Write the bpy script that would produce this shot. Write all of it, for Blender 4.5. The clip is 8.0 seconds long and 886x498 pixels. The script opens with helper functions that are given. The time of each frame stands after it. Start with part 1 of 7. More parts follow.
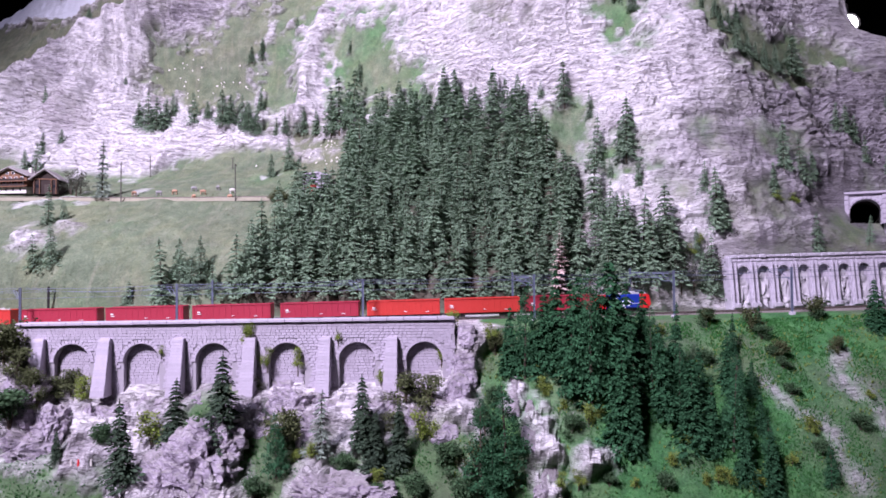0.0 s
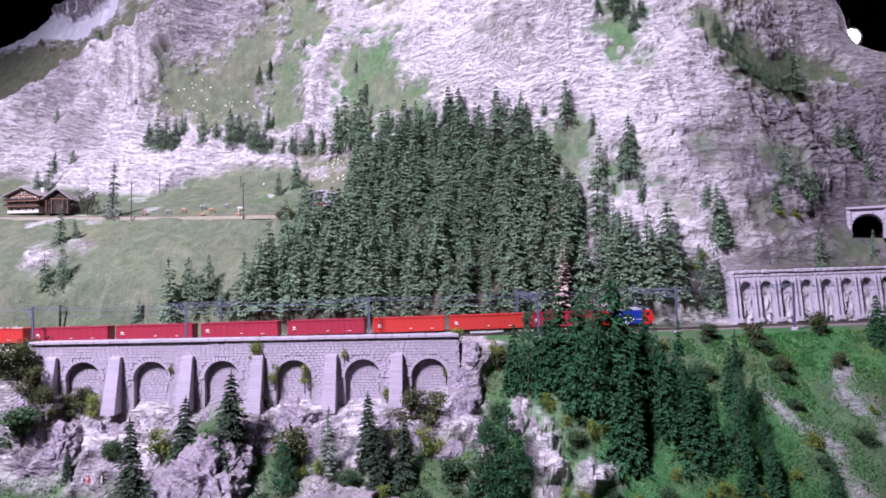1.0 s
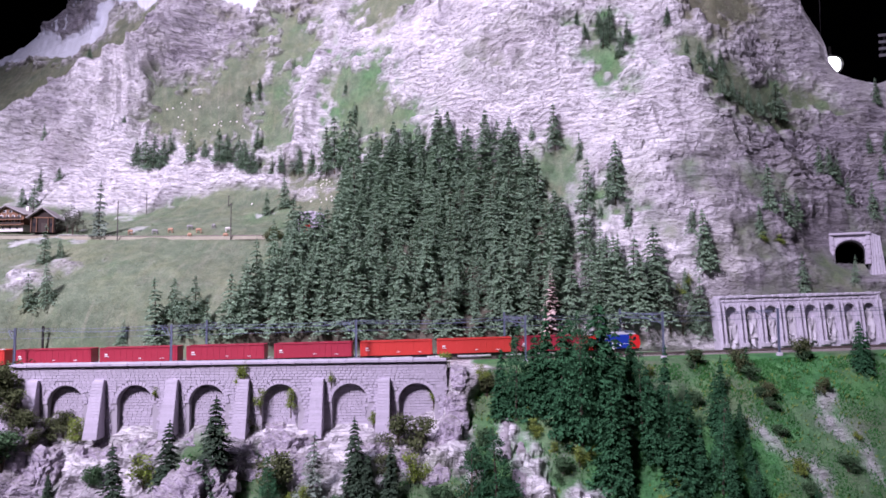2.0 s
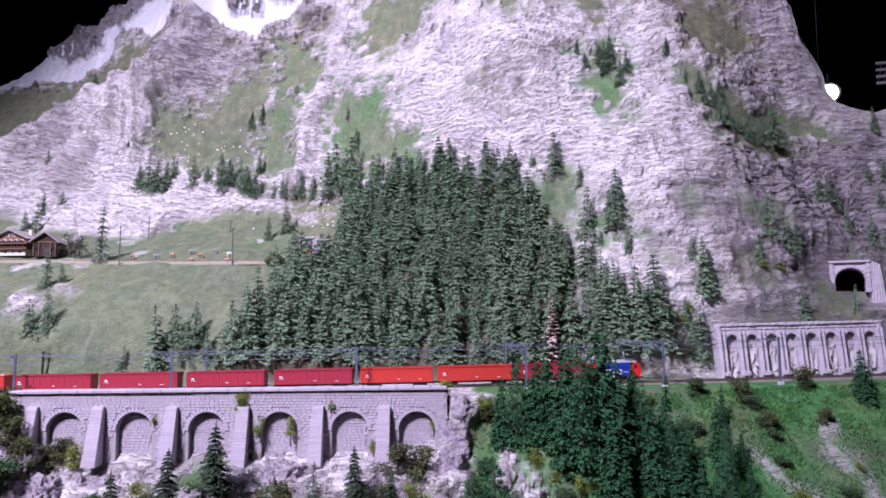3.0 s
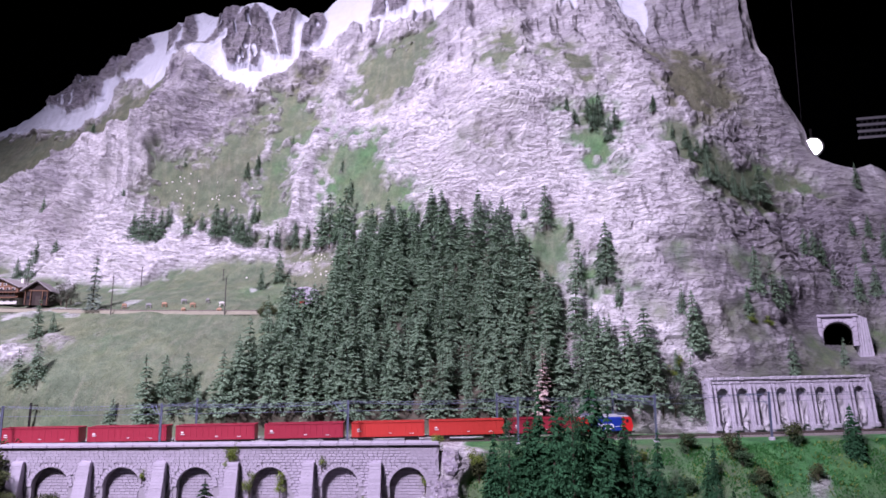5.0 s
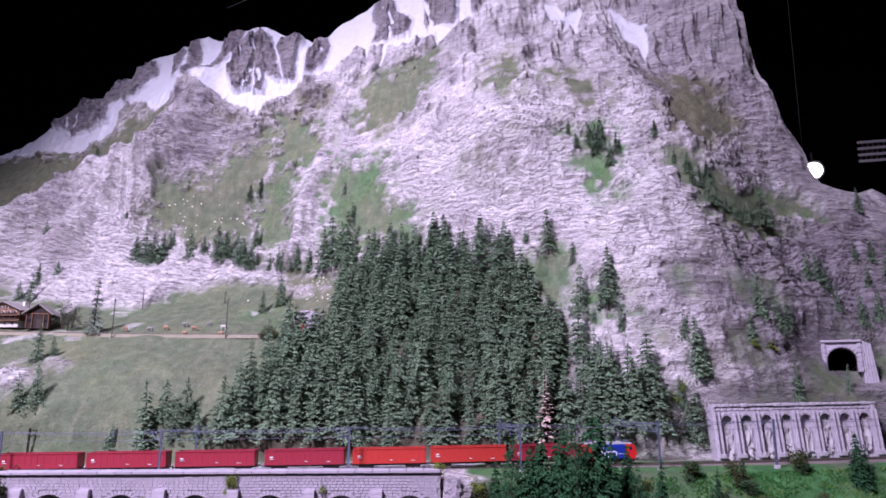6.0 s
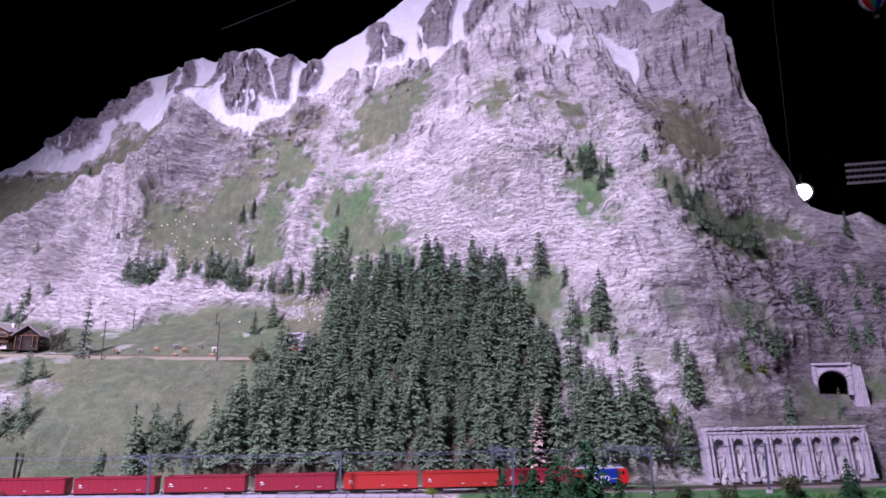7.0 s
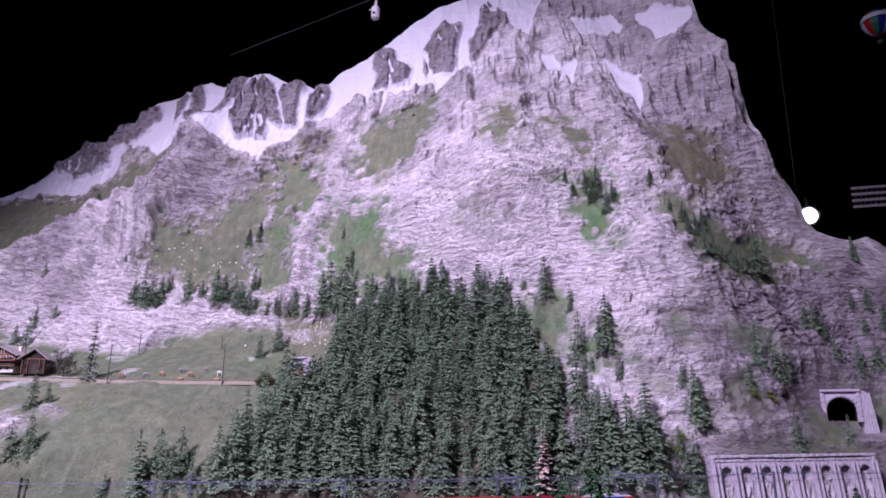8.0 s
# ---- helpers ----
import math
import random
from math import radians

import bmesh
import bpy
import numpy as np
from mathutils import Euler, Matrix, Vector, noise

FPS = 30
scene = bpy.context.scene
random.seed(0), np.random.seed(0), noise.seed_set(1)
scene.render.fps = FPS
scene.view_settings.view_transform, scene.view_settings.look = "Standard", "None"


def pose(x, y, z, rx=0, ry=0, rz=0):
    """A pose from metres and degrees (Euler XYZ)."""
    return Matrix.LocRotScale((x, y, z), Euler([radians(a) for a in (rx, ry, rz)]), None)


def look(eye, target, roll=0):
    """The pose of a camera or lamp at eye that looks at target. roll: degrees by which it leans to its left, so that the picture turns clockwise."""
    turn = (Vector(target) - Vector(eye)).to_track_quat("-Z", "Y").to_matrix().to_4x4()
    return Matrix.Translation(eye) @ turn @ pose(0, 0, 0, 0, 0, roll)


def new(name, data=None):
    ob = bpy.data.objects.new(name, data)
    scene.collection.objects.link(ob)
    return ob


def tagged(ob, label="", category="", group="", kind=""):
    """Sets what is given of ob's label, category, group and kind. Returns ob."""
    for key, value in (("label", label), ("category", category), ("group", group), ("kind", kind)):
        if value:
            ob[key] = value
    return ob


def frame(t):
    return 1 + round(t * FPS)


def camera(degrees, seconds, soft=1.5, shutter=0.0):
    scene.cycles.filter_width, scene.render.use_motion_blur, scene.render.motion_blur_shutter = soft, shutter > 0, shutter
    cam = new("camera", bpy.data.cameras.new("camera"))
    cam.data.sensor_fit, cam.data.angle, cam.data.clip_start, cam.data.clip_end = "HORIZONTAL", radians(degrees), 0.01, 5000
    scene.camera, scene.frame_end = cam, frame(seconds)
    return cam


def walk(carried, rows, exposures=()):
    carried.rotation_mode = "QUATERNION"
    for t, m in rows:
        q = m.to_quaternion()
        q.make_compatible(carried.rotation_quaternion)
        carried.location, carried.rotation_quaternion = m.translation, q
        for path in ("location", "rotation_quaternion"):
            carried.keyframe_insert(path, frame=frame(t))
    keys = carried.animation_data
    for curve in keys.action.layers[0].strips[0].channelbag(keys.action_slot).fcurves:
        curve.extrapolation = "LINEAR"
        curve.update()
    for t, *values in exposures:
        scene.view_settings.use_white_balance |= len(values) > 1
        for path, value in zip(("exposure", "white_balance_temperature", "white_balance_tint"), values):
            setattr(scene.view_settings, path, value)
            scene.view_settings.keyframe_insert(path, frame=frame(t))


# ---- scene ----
cam = camera(67.4, 8.0, soft=1.65)
PATH = [
    (0, (0.032, 0.1857, 1.457), (0.004, 2.1851, 1.5054), -0.5),
    (0.5, (0.034, 0.1696, 1.4606), (-0.016, 2.1676, 1.5219), -0.6),
    (1, (0.038, 0.1664, 1.4655), (-0.011, 2.1637, 1.5538), -0.8),
    (1.5, (0.037, 0.1653, 1.4714), (0.021, 2.1618, 1.5837), -0.7),
    (3, (0.036, 0.1568, 1.4882), (0.024, 2.1465, 1.6953), -0.2),
    (3.5, (0.038, 0.1556, 1.4922), (0.031, 2.1415, 1.7292), -0.4),
    (4, (0.036, 0.1515, 1.498), (0.058, 2.1333, 1.7689), -0.2),
    (4.5, (0.035, 0.1414, 1.5007), (0.053, 2.1182, 1.8075), -0.1),
    (6, (0.033, 0.137, 1.5146), (0.041, 2.097, 1.9149), 0.2),
    (6.5, (0.035, 0.1338, 1.5205), (0.056, 2.088, 1.9467), 0),
    (7, (0.033, 0.1306, 1.5254), (0.063, 2.0791, 1.9784), 0.2),
    (7.5, (0.033, 0.1285, 1.5294), (0.054, 2.0691, 2.0101), 0.4),
    (8, (0.034, 0.1234, 1.5332), (0.046, 2.056, 2.0478), 0.4),
]
walk(cam, [(t, look(eye, target, roll)) for t, eye, target, roll in PATH], [(0.0, 0.0, 6500, 10), (1.5, -0.12, 6500, 10), (4.0, -0.18, 6450, 11), (6.5, -0.42, 6400, 20), (8.0, -0.55, 6380, 27)])

# ---- light: a dark exhibition hall, ceiling lamps behind and above the visitor ----
world = bpy.data.worlds.new("hall_dark")
scene.world = world
world.use_nodes = True
world.node_tree.nodes["Background"].inputs[0].default_value = (0.5, 0.45, 0.6, 1)
world.node_tree.nodes["Background"].inputs[1].default_value = 0.28


def area_lamp(name, eye, target, watts, size, colour):
    data = bpy.data.lights.new(name, "AREA")
    data.shape, data.size, data.energy, data.color = "DISK", size, watts, colour
    ob = new(name, data)
    ob.matrix_world = look(eye, target)
    return ob


def spot_lamp(name, eye, target, watts, cone, radius, colour):
    data = bpy.data.lights.new(name, "SPOT")
    data.energy, data.color, data.spot_size, data.spot_blend, data.shadow_soft_size = watts, colour, radians(cone), 1.0, radius
    ob = new(name, data)
    ob.matrix_world = look(eye, target)
    return ob


spot_lamp("hall_lamp_key", (-1.9, -1.1, 4.3), (-0.32, 2.1, 1.82), 1760, 60, 0.36, (0.97, 0.87, 1.14))
area_lamp("hall_lamp_ceiling", (-1.3, 0.5, 4.6), (-0.1, 2.2, 2.0), 52, 1.0, (0.90, 0.85, 1.25))


# ---- materials ----
def material(name, rough=0.8, metal=0.0, spec=0.3):
    m = bpy.data.materials.new(name)
    m.use_nodes = True
    b = m.node_tree.nodes["Principled BSDF"]
    b.inputs["Roughness"].default_value, b.inputs["Metallic"].default_value = rough, metal
    b.inputs["Specular IOR Level"].default_value = spec
    return m, m.node_tree.nodes, m.node_tree.links, b


def rgb(c):
    return (*c, 1)


def noise_node(nodes, links, coord, scale, detail=6, rough=0.6, distort=0.0):
    n = nodes.new("ShaderNodeTexNoise")
    n.inputs["Scale"].default_value, n.inputs["Detail"].default_value = scale, detail
    n.inputs["Roughness"].default_value, n.inputs["Distortion"].default_value = rough, distort
    links.new(coord, n.inputs["Vector"])
    return n.outputs["Fac"]


def ramp_node(nodes, links, fac, stops):
    r = nodes.new("ShaderNodeValToRGB")
    while len(r.color_ramp.elements) < len(stops):
        r.color_ramp.elements.new(0.5)
    for e, (p, c) in zip(r.color_ramp.elements, stops):
        e.position, e.color = p, rgb(c) if not isinstance(c, float) else (c, c, c, 1)
    links.new(fac, r.inputs["Fac"])
    return r.outputs["Color"]


def mix_node(nodes, links, fac, a, b, kind="MIX"):
    m = nodes.new("ShaderNodeMix")
    m.data_type, m.blend_type = "RGBA", kind
    for socket, v in ((m.inputs[0], fac), (m.inputs[6], a), (m.inputs[7], b)):
        if isinstance(v, (int, float)):
            socket.default_value = v
        elif isinstance(v, tuple):
            socket.default_value = rgb(v)
        else:
            links.new(v, socket)
    return m.outputs[2]


def bump_node(nodes, links, b, height, strength, distance):
    n = nodes.new("ShaderNodeBump")
    n.inputs["Strength"].default_value, n.inputs["Distance"].default_value = strength, distance
    links.new(height, n.inputs["Height"])
    links.new(n.outputs["Normal"], b.inputs["Normal"])


def object_coord(nodes):
    return nodes.new("ShaderNodeTexCoord").outputs["Object"]


def plain(name, colour, rough=0.6, metal=0.0, spec=0.3, grain=60, vary=0.25, bump=0.0, island=0.0, obrand=0.0):
    """A worn painted or natural surface: a base colour with fine and coarse variation."""
    m, nodes, links, b = material(name, rough, metal, spec)
    co = object_coord(nodes)
    fine = noise_node(nodes, links, co, grain, 5)
    coarse = noise_node(nodes, links, co, grain / 7, 3)
    dark, light = tuple(c * (1 - vary) for c in colour), tuple(min(1, c * (1 + vary)) for c in colour)
    c1 = mix_node(nodes, links, fine, dark, light)
    c2 = mix_node(nodes, links, 0.5, c1, mix_node(nodes, links, coarse, dark, light))
    if island or obrand:
        for key, k in (("Random Per Island", island), ("Random", obrand)):
            if k:
                node = nodes.new("ShaderNodeNewGeometry" if key != "Random" else "ShaderNodeObjectInfo")
                r = ramp_node(nodes, links, node.outputs[key], [(0, 1 - k), (1, 1.0)])
                c2 = mix_node(nodes, links, 1.0, c2, r, "MULTIPLY")
    links.new(c2, b.inputs["Base Color"])
    if bump:
        bump_node(nodes, links, b, fine, 0.6, bump)
    return m


def half_of(nodes, links, v):
    h = nodes.new("ShaderNodeMath")
    h.operation = "MULTIPLY"
    links.new(v, h.inputs[0])
    h.inputs[1].default_value = 0.5
    return h.outputs[0]


def chipped(nodes, links, co, scale, squash, seed_shift):
    """Chipped, fissured stone: height of small facets and a mask of the fissures between them."""
    wob = nodes.new("ShaderNodeTexNoise")
    wob.inputs["Scale"].default_value, wob.inputs["Detail"].default_value = scale * 0.35, 3
    links.new(co, wob.inputs["Vector"])
    add = nodes.new("ShaderNodeVectorMath")
    add.operation = "MULTIPLY_ADD"
    links.new(wob.outputs["Color"], add.inputs[0])
    add.inputs[1].default_value = (1.6 / scale,) * 3
    links.new(co, add.inputs[2])
    mp = nodes.new("ShaderNodeMapping")
    mp.inputs["Scale"].default_value = (1, 1, squash)
    mp.inputs["Rotation"].default_value = (0, 0.15, 0)
    mp.inputs["Location"].default_value = (seed_shift,) * 3
    links.new(add.outputs[0], mp.inputs["Vector"])
    v = nodes.new("ShaderNodeTexVoronoi")
    v.inputs["Scale"].default_value = scale
    links.new(mp.outputs["Vector"], v.inputs["Vector"])
    e = nodes.new("ShaderNodeTexVoronoi")
    e.feature, e.inputs["Scale"].default_value = "DISTANCE_TO_EDGE", scale
    links.new(mp.outputs["Vector"], e.inputs["Vector"])
    fissure = ramp_node(nodes, links, e.outputs["Distance"], [(0.0, 0.0), (0.12, 1.0)])
    facet = nodes.new("ShaderNodeSeparateColor")
    links.new(v.outputs["Color"], facet.inputs[0])
    height = mix_node(nodes, links, 0.45, facet.outputs[0], fissure)
    return height, fissure


def mountain_material():
    """Limestone, turf and snow with some painted shade, laid out by the mesh's own cover values."""
    m, nodes, links, b = material("limestone_turf_snow", 0.9, 0, 0.2)
    co = object_coord(nodes)

    def attr(name):
        a = nodes.new("ShaderNodeAttribute")
        a.attribute_name = name
        return a.outputs["Fac"]

    big, mid, fine = noise_node(nodes, links, co, 5, 5), noise_node(nodes, links, co, 28, 8, 0.7), noise_node(nodes, links, co, 150, 6, 0.7)
    stretched = nodes.new("ShaderNodeMapping")
    stretched.inputs["Scale"].default_value = (17, 17, 90)
    stretched.inputs["Rotation"].default_value = (0, 0.14, 0)
    links.new(co, stretched.inputs["Vector"])
    layer = noise_node(nodes, links, stretched.outputs["Vector"], 1.0, 8, 0.7, 0.8)
    rock = ramp_node(nodes, links, layer, [(0.27, (0.27, 0.255, 0.26)), (0.40, (0.60, 0.578, 0.584)), (0.55, (0.83, 0.805, 0.805)), (0.75, (0.93, 0.91, 0.905))])
    rock = mix_node(nodes, links, 0.32, rock, ramp_node(nodes, links, mid, [(0.30, (0.28, 0.25, 0.28)), (0.46, (0.66, 0.61, 0.66)), (0.68, (0.88, 0.83, 0.88))]))
    rock = mix_node(nodes, links, 1.0, rock, ramp_node(nodes, links, big, [(0.30, (0.66, 0.63, 0.65)), (0.44, (0.90, 0.89, 0.90)), (0.56, (1.0, 1.0, 1.0))]), "MULTIPLY")
    # darker rock, and shade of the ridge flanks put into its colour
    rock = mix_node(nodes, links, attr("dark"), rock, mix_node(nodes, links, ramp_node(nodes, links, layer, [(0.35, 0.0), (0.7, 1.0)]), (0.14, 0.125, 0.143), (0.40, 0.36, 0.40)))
    lichen = noise_node(nodes, links, co, 9, 7, 0.7, 0.5)
    rock = mix_node(nodes, links, ramp_node(nodes, links, lichen, [(0.47, 0.0), (0.70, 0.5)]), rock, mix_node(nodes, links, mid, (0.20, 0.20, 0.16), (0.50, 0.49, 0.43)))
    h1, fiss1 = chipped(nodes, links, co, 44, 3.4, 0.0)
    h2, fiss2 = chipped(nodes, links, co, 120, 2.6, 3.7)
    fiss = mix_node(nodes, links, 0.4, fiss1, fiss2)
    rock = mix_node(nodes, links, 1.0, rock, mix_node(nodes, links, mix_node(nodes, links, mid, fiss, (1.0, 1.0, 1.0)), (0.74, 0.71, 0.74), (1.0, 1.0, 1.0)), "MULTIPLY")
    # thin dark cracks between the strata
    bed = nodes.new("ShaderNodeMapping")
    bed.inputs["Scale"].default_value = (10, 10, 58)
    bed.inputs["Rotation"].default_value = (0, 0.10, 0)
    links.new(co, bed.inputs["Vector"])
    strata = noise_node(nodes, links, bed.outputs["Vector"], 1.0, 7, 0.62, 1.1)
    crack = ramp_node(nodes, links, strata, [(0.405, 1.0), (0.425, 0.0), (0.445, 1.0), (0.535, 1.0), (0.548, 0.15), (0.562, 1.0)])
    rock = mix_node(nodes, links, 1.0, rock, mix_node(nodes, links, crack, (0.36, 0.32, 0.36), (1.0, 1.0, 1.0)), "MULTIPLY")
    dry = ramp_node(nodes, links, mid, [(0.25, (0.070, 0.070, 0.045)), (0.5, (0.120, 0.118, 0.078)), (0.8, (0.22, 0.21, 0.15))])
    turf = ramp_node(nodes, links, mid, [(0.25, (0.066, 0.094, 0.052)), (0.5, (0.110, 0.146, 0.086)), (0.75, (0.18, 0.22, 0.135))])
    lush = ramp_node(nodes, links, mid, [(0.25, (0.016, 0.078, 0.022)), (0.45, (0.036, 0.165, 0.042)), (0.6, (0.066, 0.24, 0.065)), (0.75, (0.15, 0.37, 0.14))])
    fall = nodes.new("ShaderNodeMapping")
    fall.inputs["Scale"].default_value = (42, 12, 5)
    links.new(co, fall.inputs["Vector"])
    streaks = noise_node(nodes, links, fall.outputs["Vector"], 1.0, 5, 0.6, 0.6)
    tone = attr("lush")
    turf = mix_node(nodes, links, ramp_node(nodes, links, tone, [(0.05, 0.0), (0.5, 1.0)]), dry, turf)
    turf = mix_node(nodes, links, ramp_node(nodes, links, streaks, [(0.48, 0.0), (0.74, 0.45)]), turf, mix_node(nodes, links, mid, (0.12, 0.11, 0.075), (0.36, 0.36, 0.27)))
    turf = mix_node(nodes, links, ramp_node(nodes, links, lichen, [(0.45, 0.0), (0.70, 0.35)]), turf, mix_node(nodes, links, mid, (0.10, 0.115, 0.05), (0.36, 0.36, 0.20)))
    lush = mix_node(nodes, links, ramp_node(nodes, links, lichen, [(0.45, 0.0), (0.70, 0.45)]), lush, mix_node(nodes, links, mid, (0.05, 0.13, 0.03), (0.20, 0.33, 0.11)))
    turf = mix_node(nodes, links, ramp_node(nodes, links, tone, [(0.55, 0.0), (1.0, 1.0)]), turf, lush)
    blades = noise_node(nodes, links, co, 320, 4, 0.75)
    turf = mix_node(nodes, links, 1.0, turf, ramp_node(nodes, links, blades, [(0.32, (0.62, 0.64, 0.6)), (0.5, (1.0, 1.0, 1.0)), (0.70, (1.28, 1.26, 1.2))]), "MULTIPLY")
    # shade on the ground under the trees, painted as a dark brown
    turf = mix_node(nodes, links, attr("ground_shade"), turf, mix_node(nodes, links, mid, (0.03, 0.03, 0.018), (0.13, 0.11, 0.075)))
    edge = nodes.new("ShaderNodeMath")
    edge.operation = "MULTIPLY_ADD"
    links.new(fine, edge.inputs[0])
    edge.inputs[1].default_value = 0.35
    links.new(attr("grass"), edge.inputs[2])
    edge_b = nodes.new("ShaderNodeMath")
    edge_b.operation = "MULTIPLY_ADD"
    links.new(mid, edge_b.inputs[0])
    edge_b.inputs[1].default_value = 0.9
    links.new(edge.outputs[0], edge_b.inputs[2])
    grassy = ramp_node(nodes, links, half_of(nodes, links, edge_b.outputs[0]), [(0.36, 0.0), (0.68, 0.96)])
    colour = mix_node(nodes, links, grassy, rock, turf)
    edge2 = nodes.new("ShaderNodeMath")
    edge2.operation = "MULTIPLY_ADD"
    links.new(mid, edge2.inputs[0])
    edge2.inputs[1].default_value = 0.6
    links.new(attr("snow"), edge2.inputs[2])
    snowy = ramp_node(nodes, links, edge2.outputs[0], [(0.72, 0.0), (0.8, 1.0)])
    colour = mix_node(nodes, links, snowy, colour, mix_node(nodes, links, mid, (0.50, 0.50, 0.55), (0.66, 0.66, 0.71)))
    links.new(colour, b.inputs["Base Color"])
    height = mix_node(nodes, links, 0.5, mix_node(nodes, links, 0.35, h1, h2), mix_node(nodes, links, 0.3, mix_node(nodes, links, 0.5, layer, crack), fine))
    height = mix_node(nodes, links, grassy, height, mix_node(nodes, links, 0.5, fine, (0.4, 0.4, 0.4)))
    height = mix_node(nodes, links, snowy, height, (0.5, 0.5, 0.5))
    bump_node(nodes, links, b, height, 0.9, 0.009)
    return m


MOUNTAIN = mountain_material()
CRAG = plain("pale_crag", (0.54, 0.51, 0.55), 0.9, 0, 0.2, 40, 0.4, 0.01)
ASHLAR = plain("pale_ashlar", (0.48, 0.43, 0.51), 0.9, 0, 0.2, 160, 0.18, 0.002, obrand=0.14)
ASHLAR_REST = plain("pale_ashlar_rest", (0.48, 0.43, 0.51), 0.9, 0, 0.2, 160, 0.18, 0.002, island=0.14)
MORTAR = plain("grey_mortar", (0.36, 0.33, 0.37), 0.95, 0, 0.2, 160, 0.25, 0.001)
CONCRETE = plain("weathered_concrete", (0.50, 0.46, 0.53), 0.9, 0, 0.2, 110, 0.5, 0.008)
BALLAST = plain("brown_ballast", (0.22, 0.19, 0.18), 0.95, 0, 0.2, 320, 0.55, 0.003)
RAIL_STEEL = plain("rusty_rail", (0.20, 0.16, 0.15), 0.5, 0.6, 0.4, 200, 0.3)
SLEEPER = plain("dark_sleeper", (0.07, 0.055, 0.05), 0.9, 0, 0.2, 200, 0.4)
NEEDLES = plain("fir_needles", (0.255, 0.365, 0.245), 0.85, 0, 0.1, 90, 0.3, island=0.32, obrand=0.16)
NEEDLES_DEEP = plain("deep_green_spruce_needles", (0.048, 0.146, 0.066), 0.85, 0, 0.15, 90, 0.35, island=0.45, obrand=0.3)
NEEDLES_DARK = plain("dark_spruce_needles", (0.075, 0.118, 0.075), 0.85, 0, 0.15, 90, 0.35, island=0.45, obrand=0.3)
NEEDLES_PALE = plain("dusty_fir_needles", (0.26, 0.32, 0.26), 0.85, 0, 0.15, 90, 0.35, island=0.5)
NEEDLES_DEAD = plain("dead_fir_needles", (0.76, 0.58, 0.54), 0.85, 0, 0.15, 90, 0.3, island=0.45)
LEAF_GREEN = plain("broad_leaf_green", (0.085, 0.16, 0.075), 0.8, 0, 0.15, 90, 0.35, island=0.55)
LEAF_YELLOW = plain("yellow_green_foliage", (0.23, 0.30, 0.065), 0.85, 0, 0.15, 90, 0.35, island=0.5)
BARK = plain("fir_bark", (0.10, 0.075, 0.06), 0.9, 0, 0.2, 200, 0.4)
TWIG = plain("bare_twigs", (0.09, 0.08, 0.075), 0.9, 0, 0.2, 200, 0.4)
CRIMSON = plain("crimson_wagon_paint", (0.30, 0.022, 0.045), 0.45, 0, 0.4, 120, 0.14)
ORANGE = plain("vermilion_wagon_paint", (0.46, 0.035, 0.03), 0.45, 0, 0.4, 120, 0.14)
RED = plain("signal_red_paint", (0.62, 0.02, 0.025), 0.35, 0, 0.5, 120, 0.1)
BLUE = plain("locomotive_blue_paint", (0.012, 0.035, 0.30), 0.35, 0, 0.5, 120, 0.12)
DARK_STEEL = plain("dark_underframe", (0.035, 0.03, 0.03), 0.6, 0.2, 0.3, 150, 0.4)
GREY_STEEL = plain("blue_grey_mast_steel", (0.16, 0.18, 0.26), 0.5, 0.3, 0.4, 150, 0.2)
ROOF_GREY = plain("light_grey_roof", (0.42, 0.42, 0.46), 0.6, 0, 0.4, 120, 0.2)
WHITE = plain("white_lettering", (0.82, 0.82, 0.84), 0.6, 0, 0.3, 100, 0.05)
GLASS_DARK = plain("dark_window_glass", (0.02, 0.022, 0.03), 0.08, 0, 0.6, 50, 0.2)
WOOD_DARK = plain("dark_chalet_timber", (0.045, 0.032, 0.03), 0.85, 0, 0.2, 160, 0.4)
WOOD_BROWN = plain("brown_chalet_timber", (0.22, 0.12, 0.08), 0.85, 0, 0.2, 160, 0.35)
PLASTER = plain("white_chalet_plaster", (0.72, 0.68, 0.66), 0.9, 0, 0.2, 120, 0.1)
SHINGLE = plain("grey_brown_shingle", (0.30, 0.27, 0.27), 0.9, 0, 0.2, 160, 0.35)
TRACK_GRAVEL = plain("pale_gravel_path", (0.45, 0.42, 0.40), 0.95, 0, 0.2, 220, 0.35, 0.002)
DUSTY_BED = plain("dusty_track_bed", (0.27, 0.25, 0.19), 0.95, 0, 0.2, 260, 0.45, 0.002)
BLACK = plain("black_hall_paint", (0.006, 0.006, 0.007), 0.95, 0, 0.05, 4, 0.3)
FIGURE_BROWN = plain("toy_brown", (0.40, 0.24, 0.16), 0.7, 0, 0.3, 200, 0.3)
FIGURE_PIED = plain("toy_black_white", (0.28, 0.27, 0.27), 0.7, 0, 0.3, 120, 0.95)
FIGURE_WHITE = plain("toy_white", (0.7, 0.66, 0.62), 0.7, 0, 0.3, 200, 0.2)
TRAY = plain("pale_tray_metal", (0.5, 0.47, 0.5), 0.5, 0.3, 0.4, 60, 0.3)
TRAY_DIM = plain("dull_tray_metal", (0.06, 0.055, 0.06), 0.6, 0.3, 0.4, 60, 0.3)
GREEN_PANEL = plain("green_balloon_panel", (0.03, 0.2, 0.1), 0.5, 0, 0.4, 60, 0.1)
SOFT_WHITE = plain("soft_white_plastic", (0.6, 0.58, 0.62), 0.5, 0, 0.4, 60, 0.06)
LEAF_GREY = plain("grey_green_leaves", (0.11, 0.12, 0.09), 0.85, 0, 0.15, 90, 0.35, island=0.5)
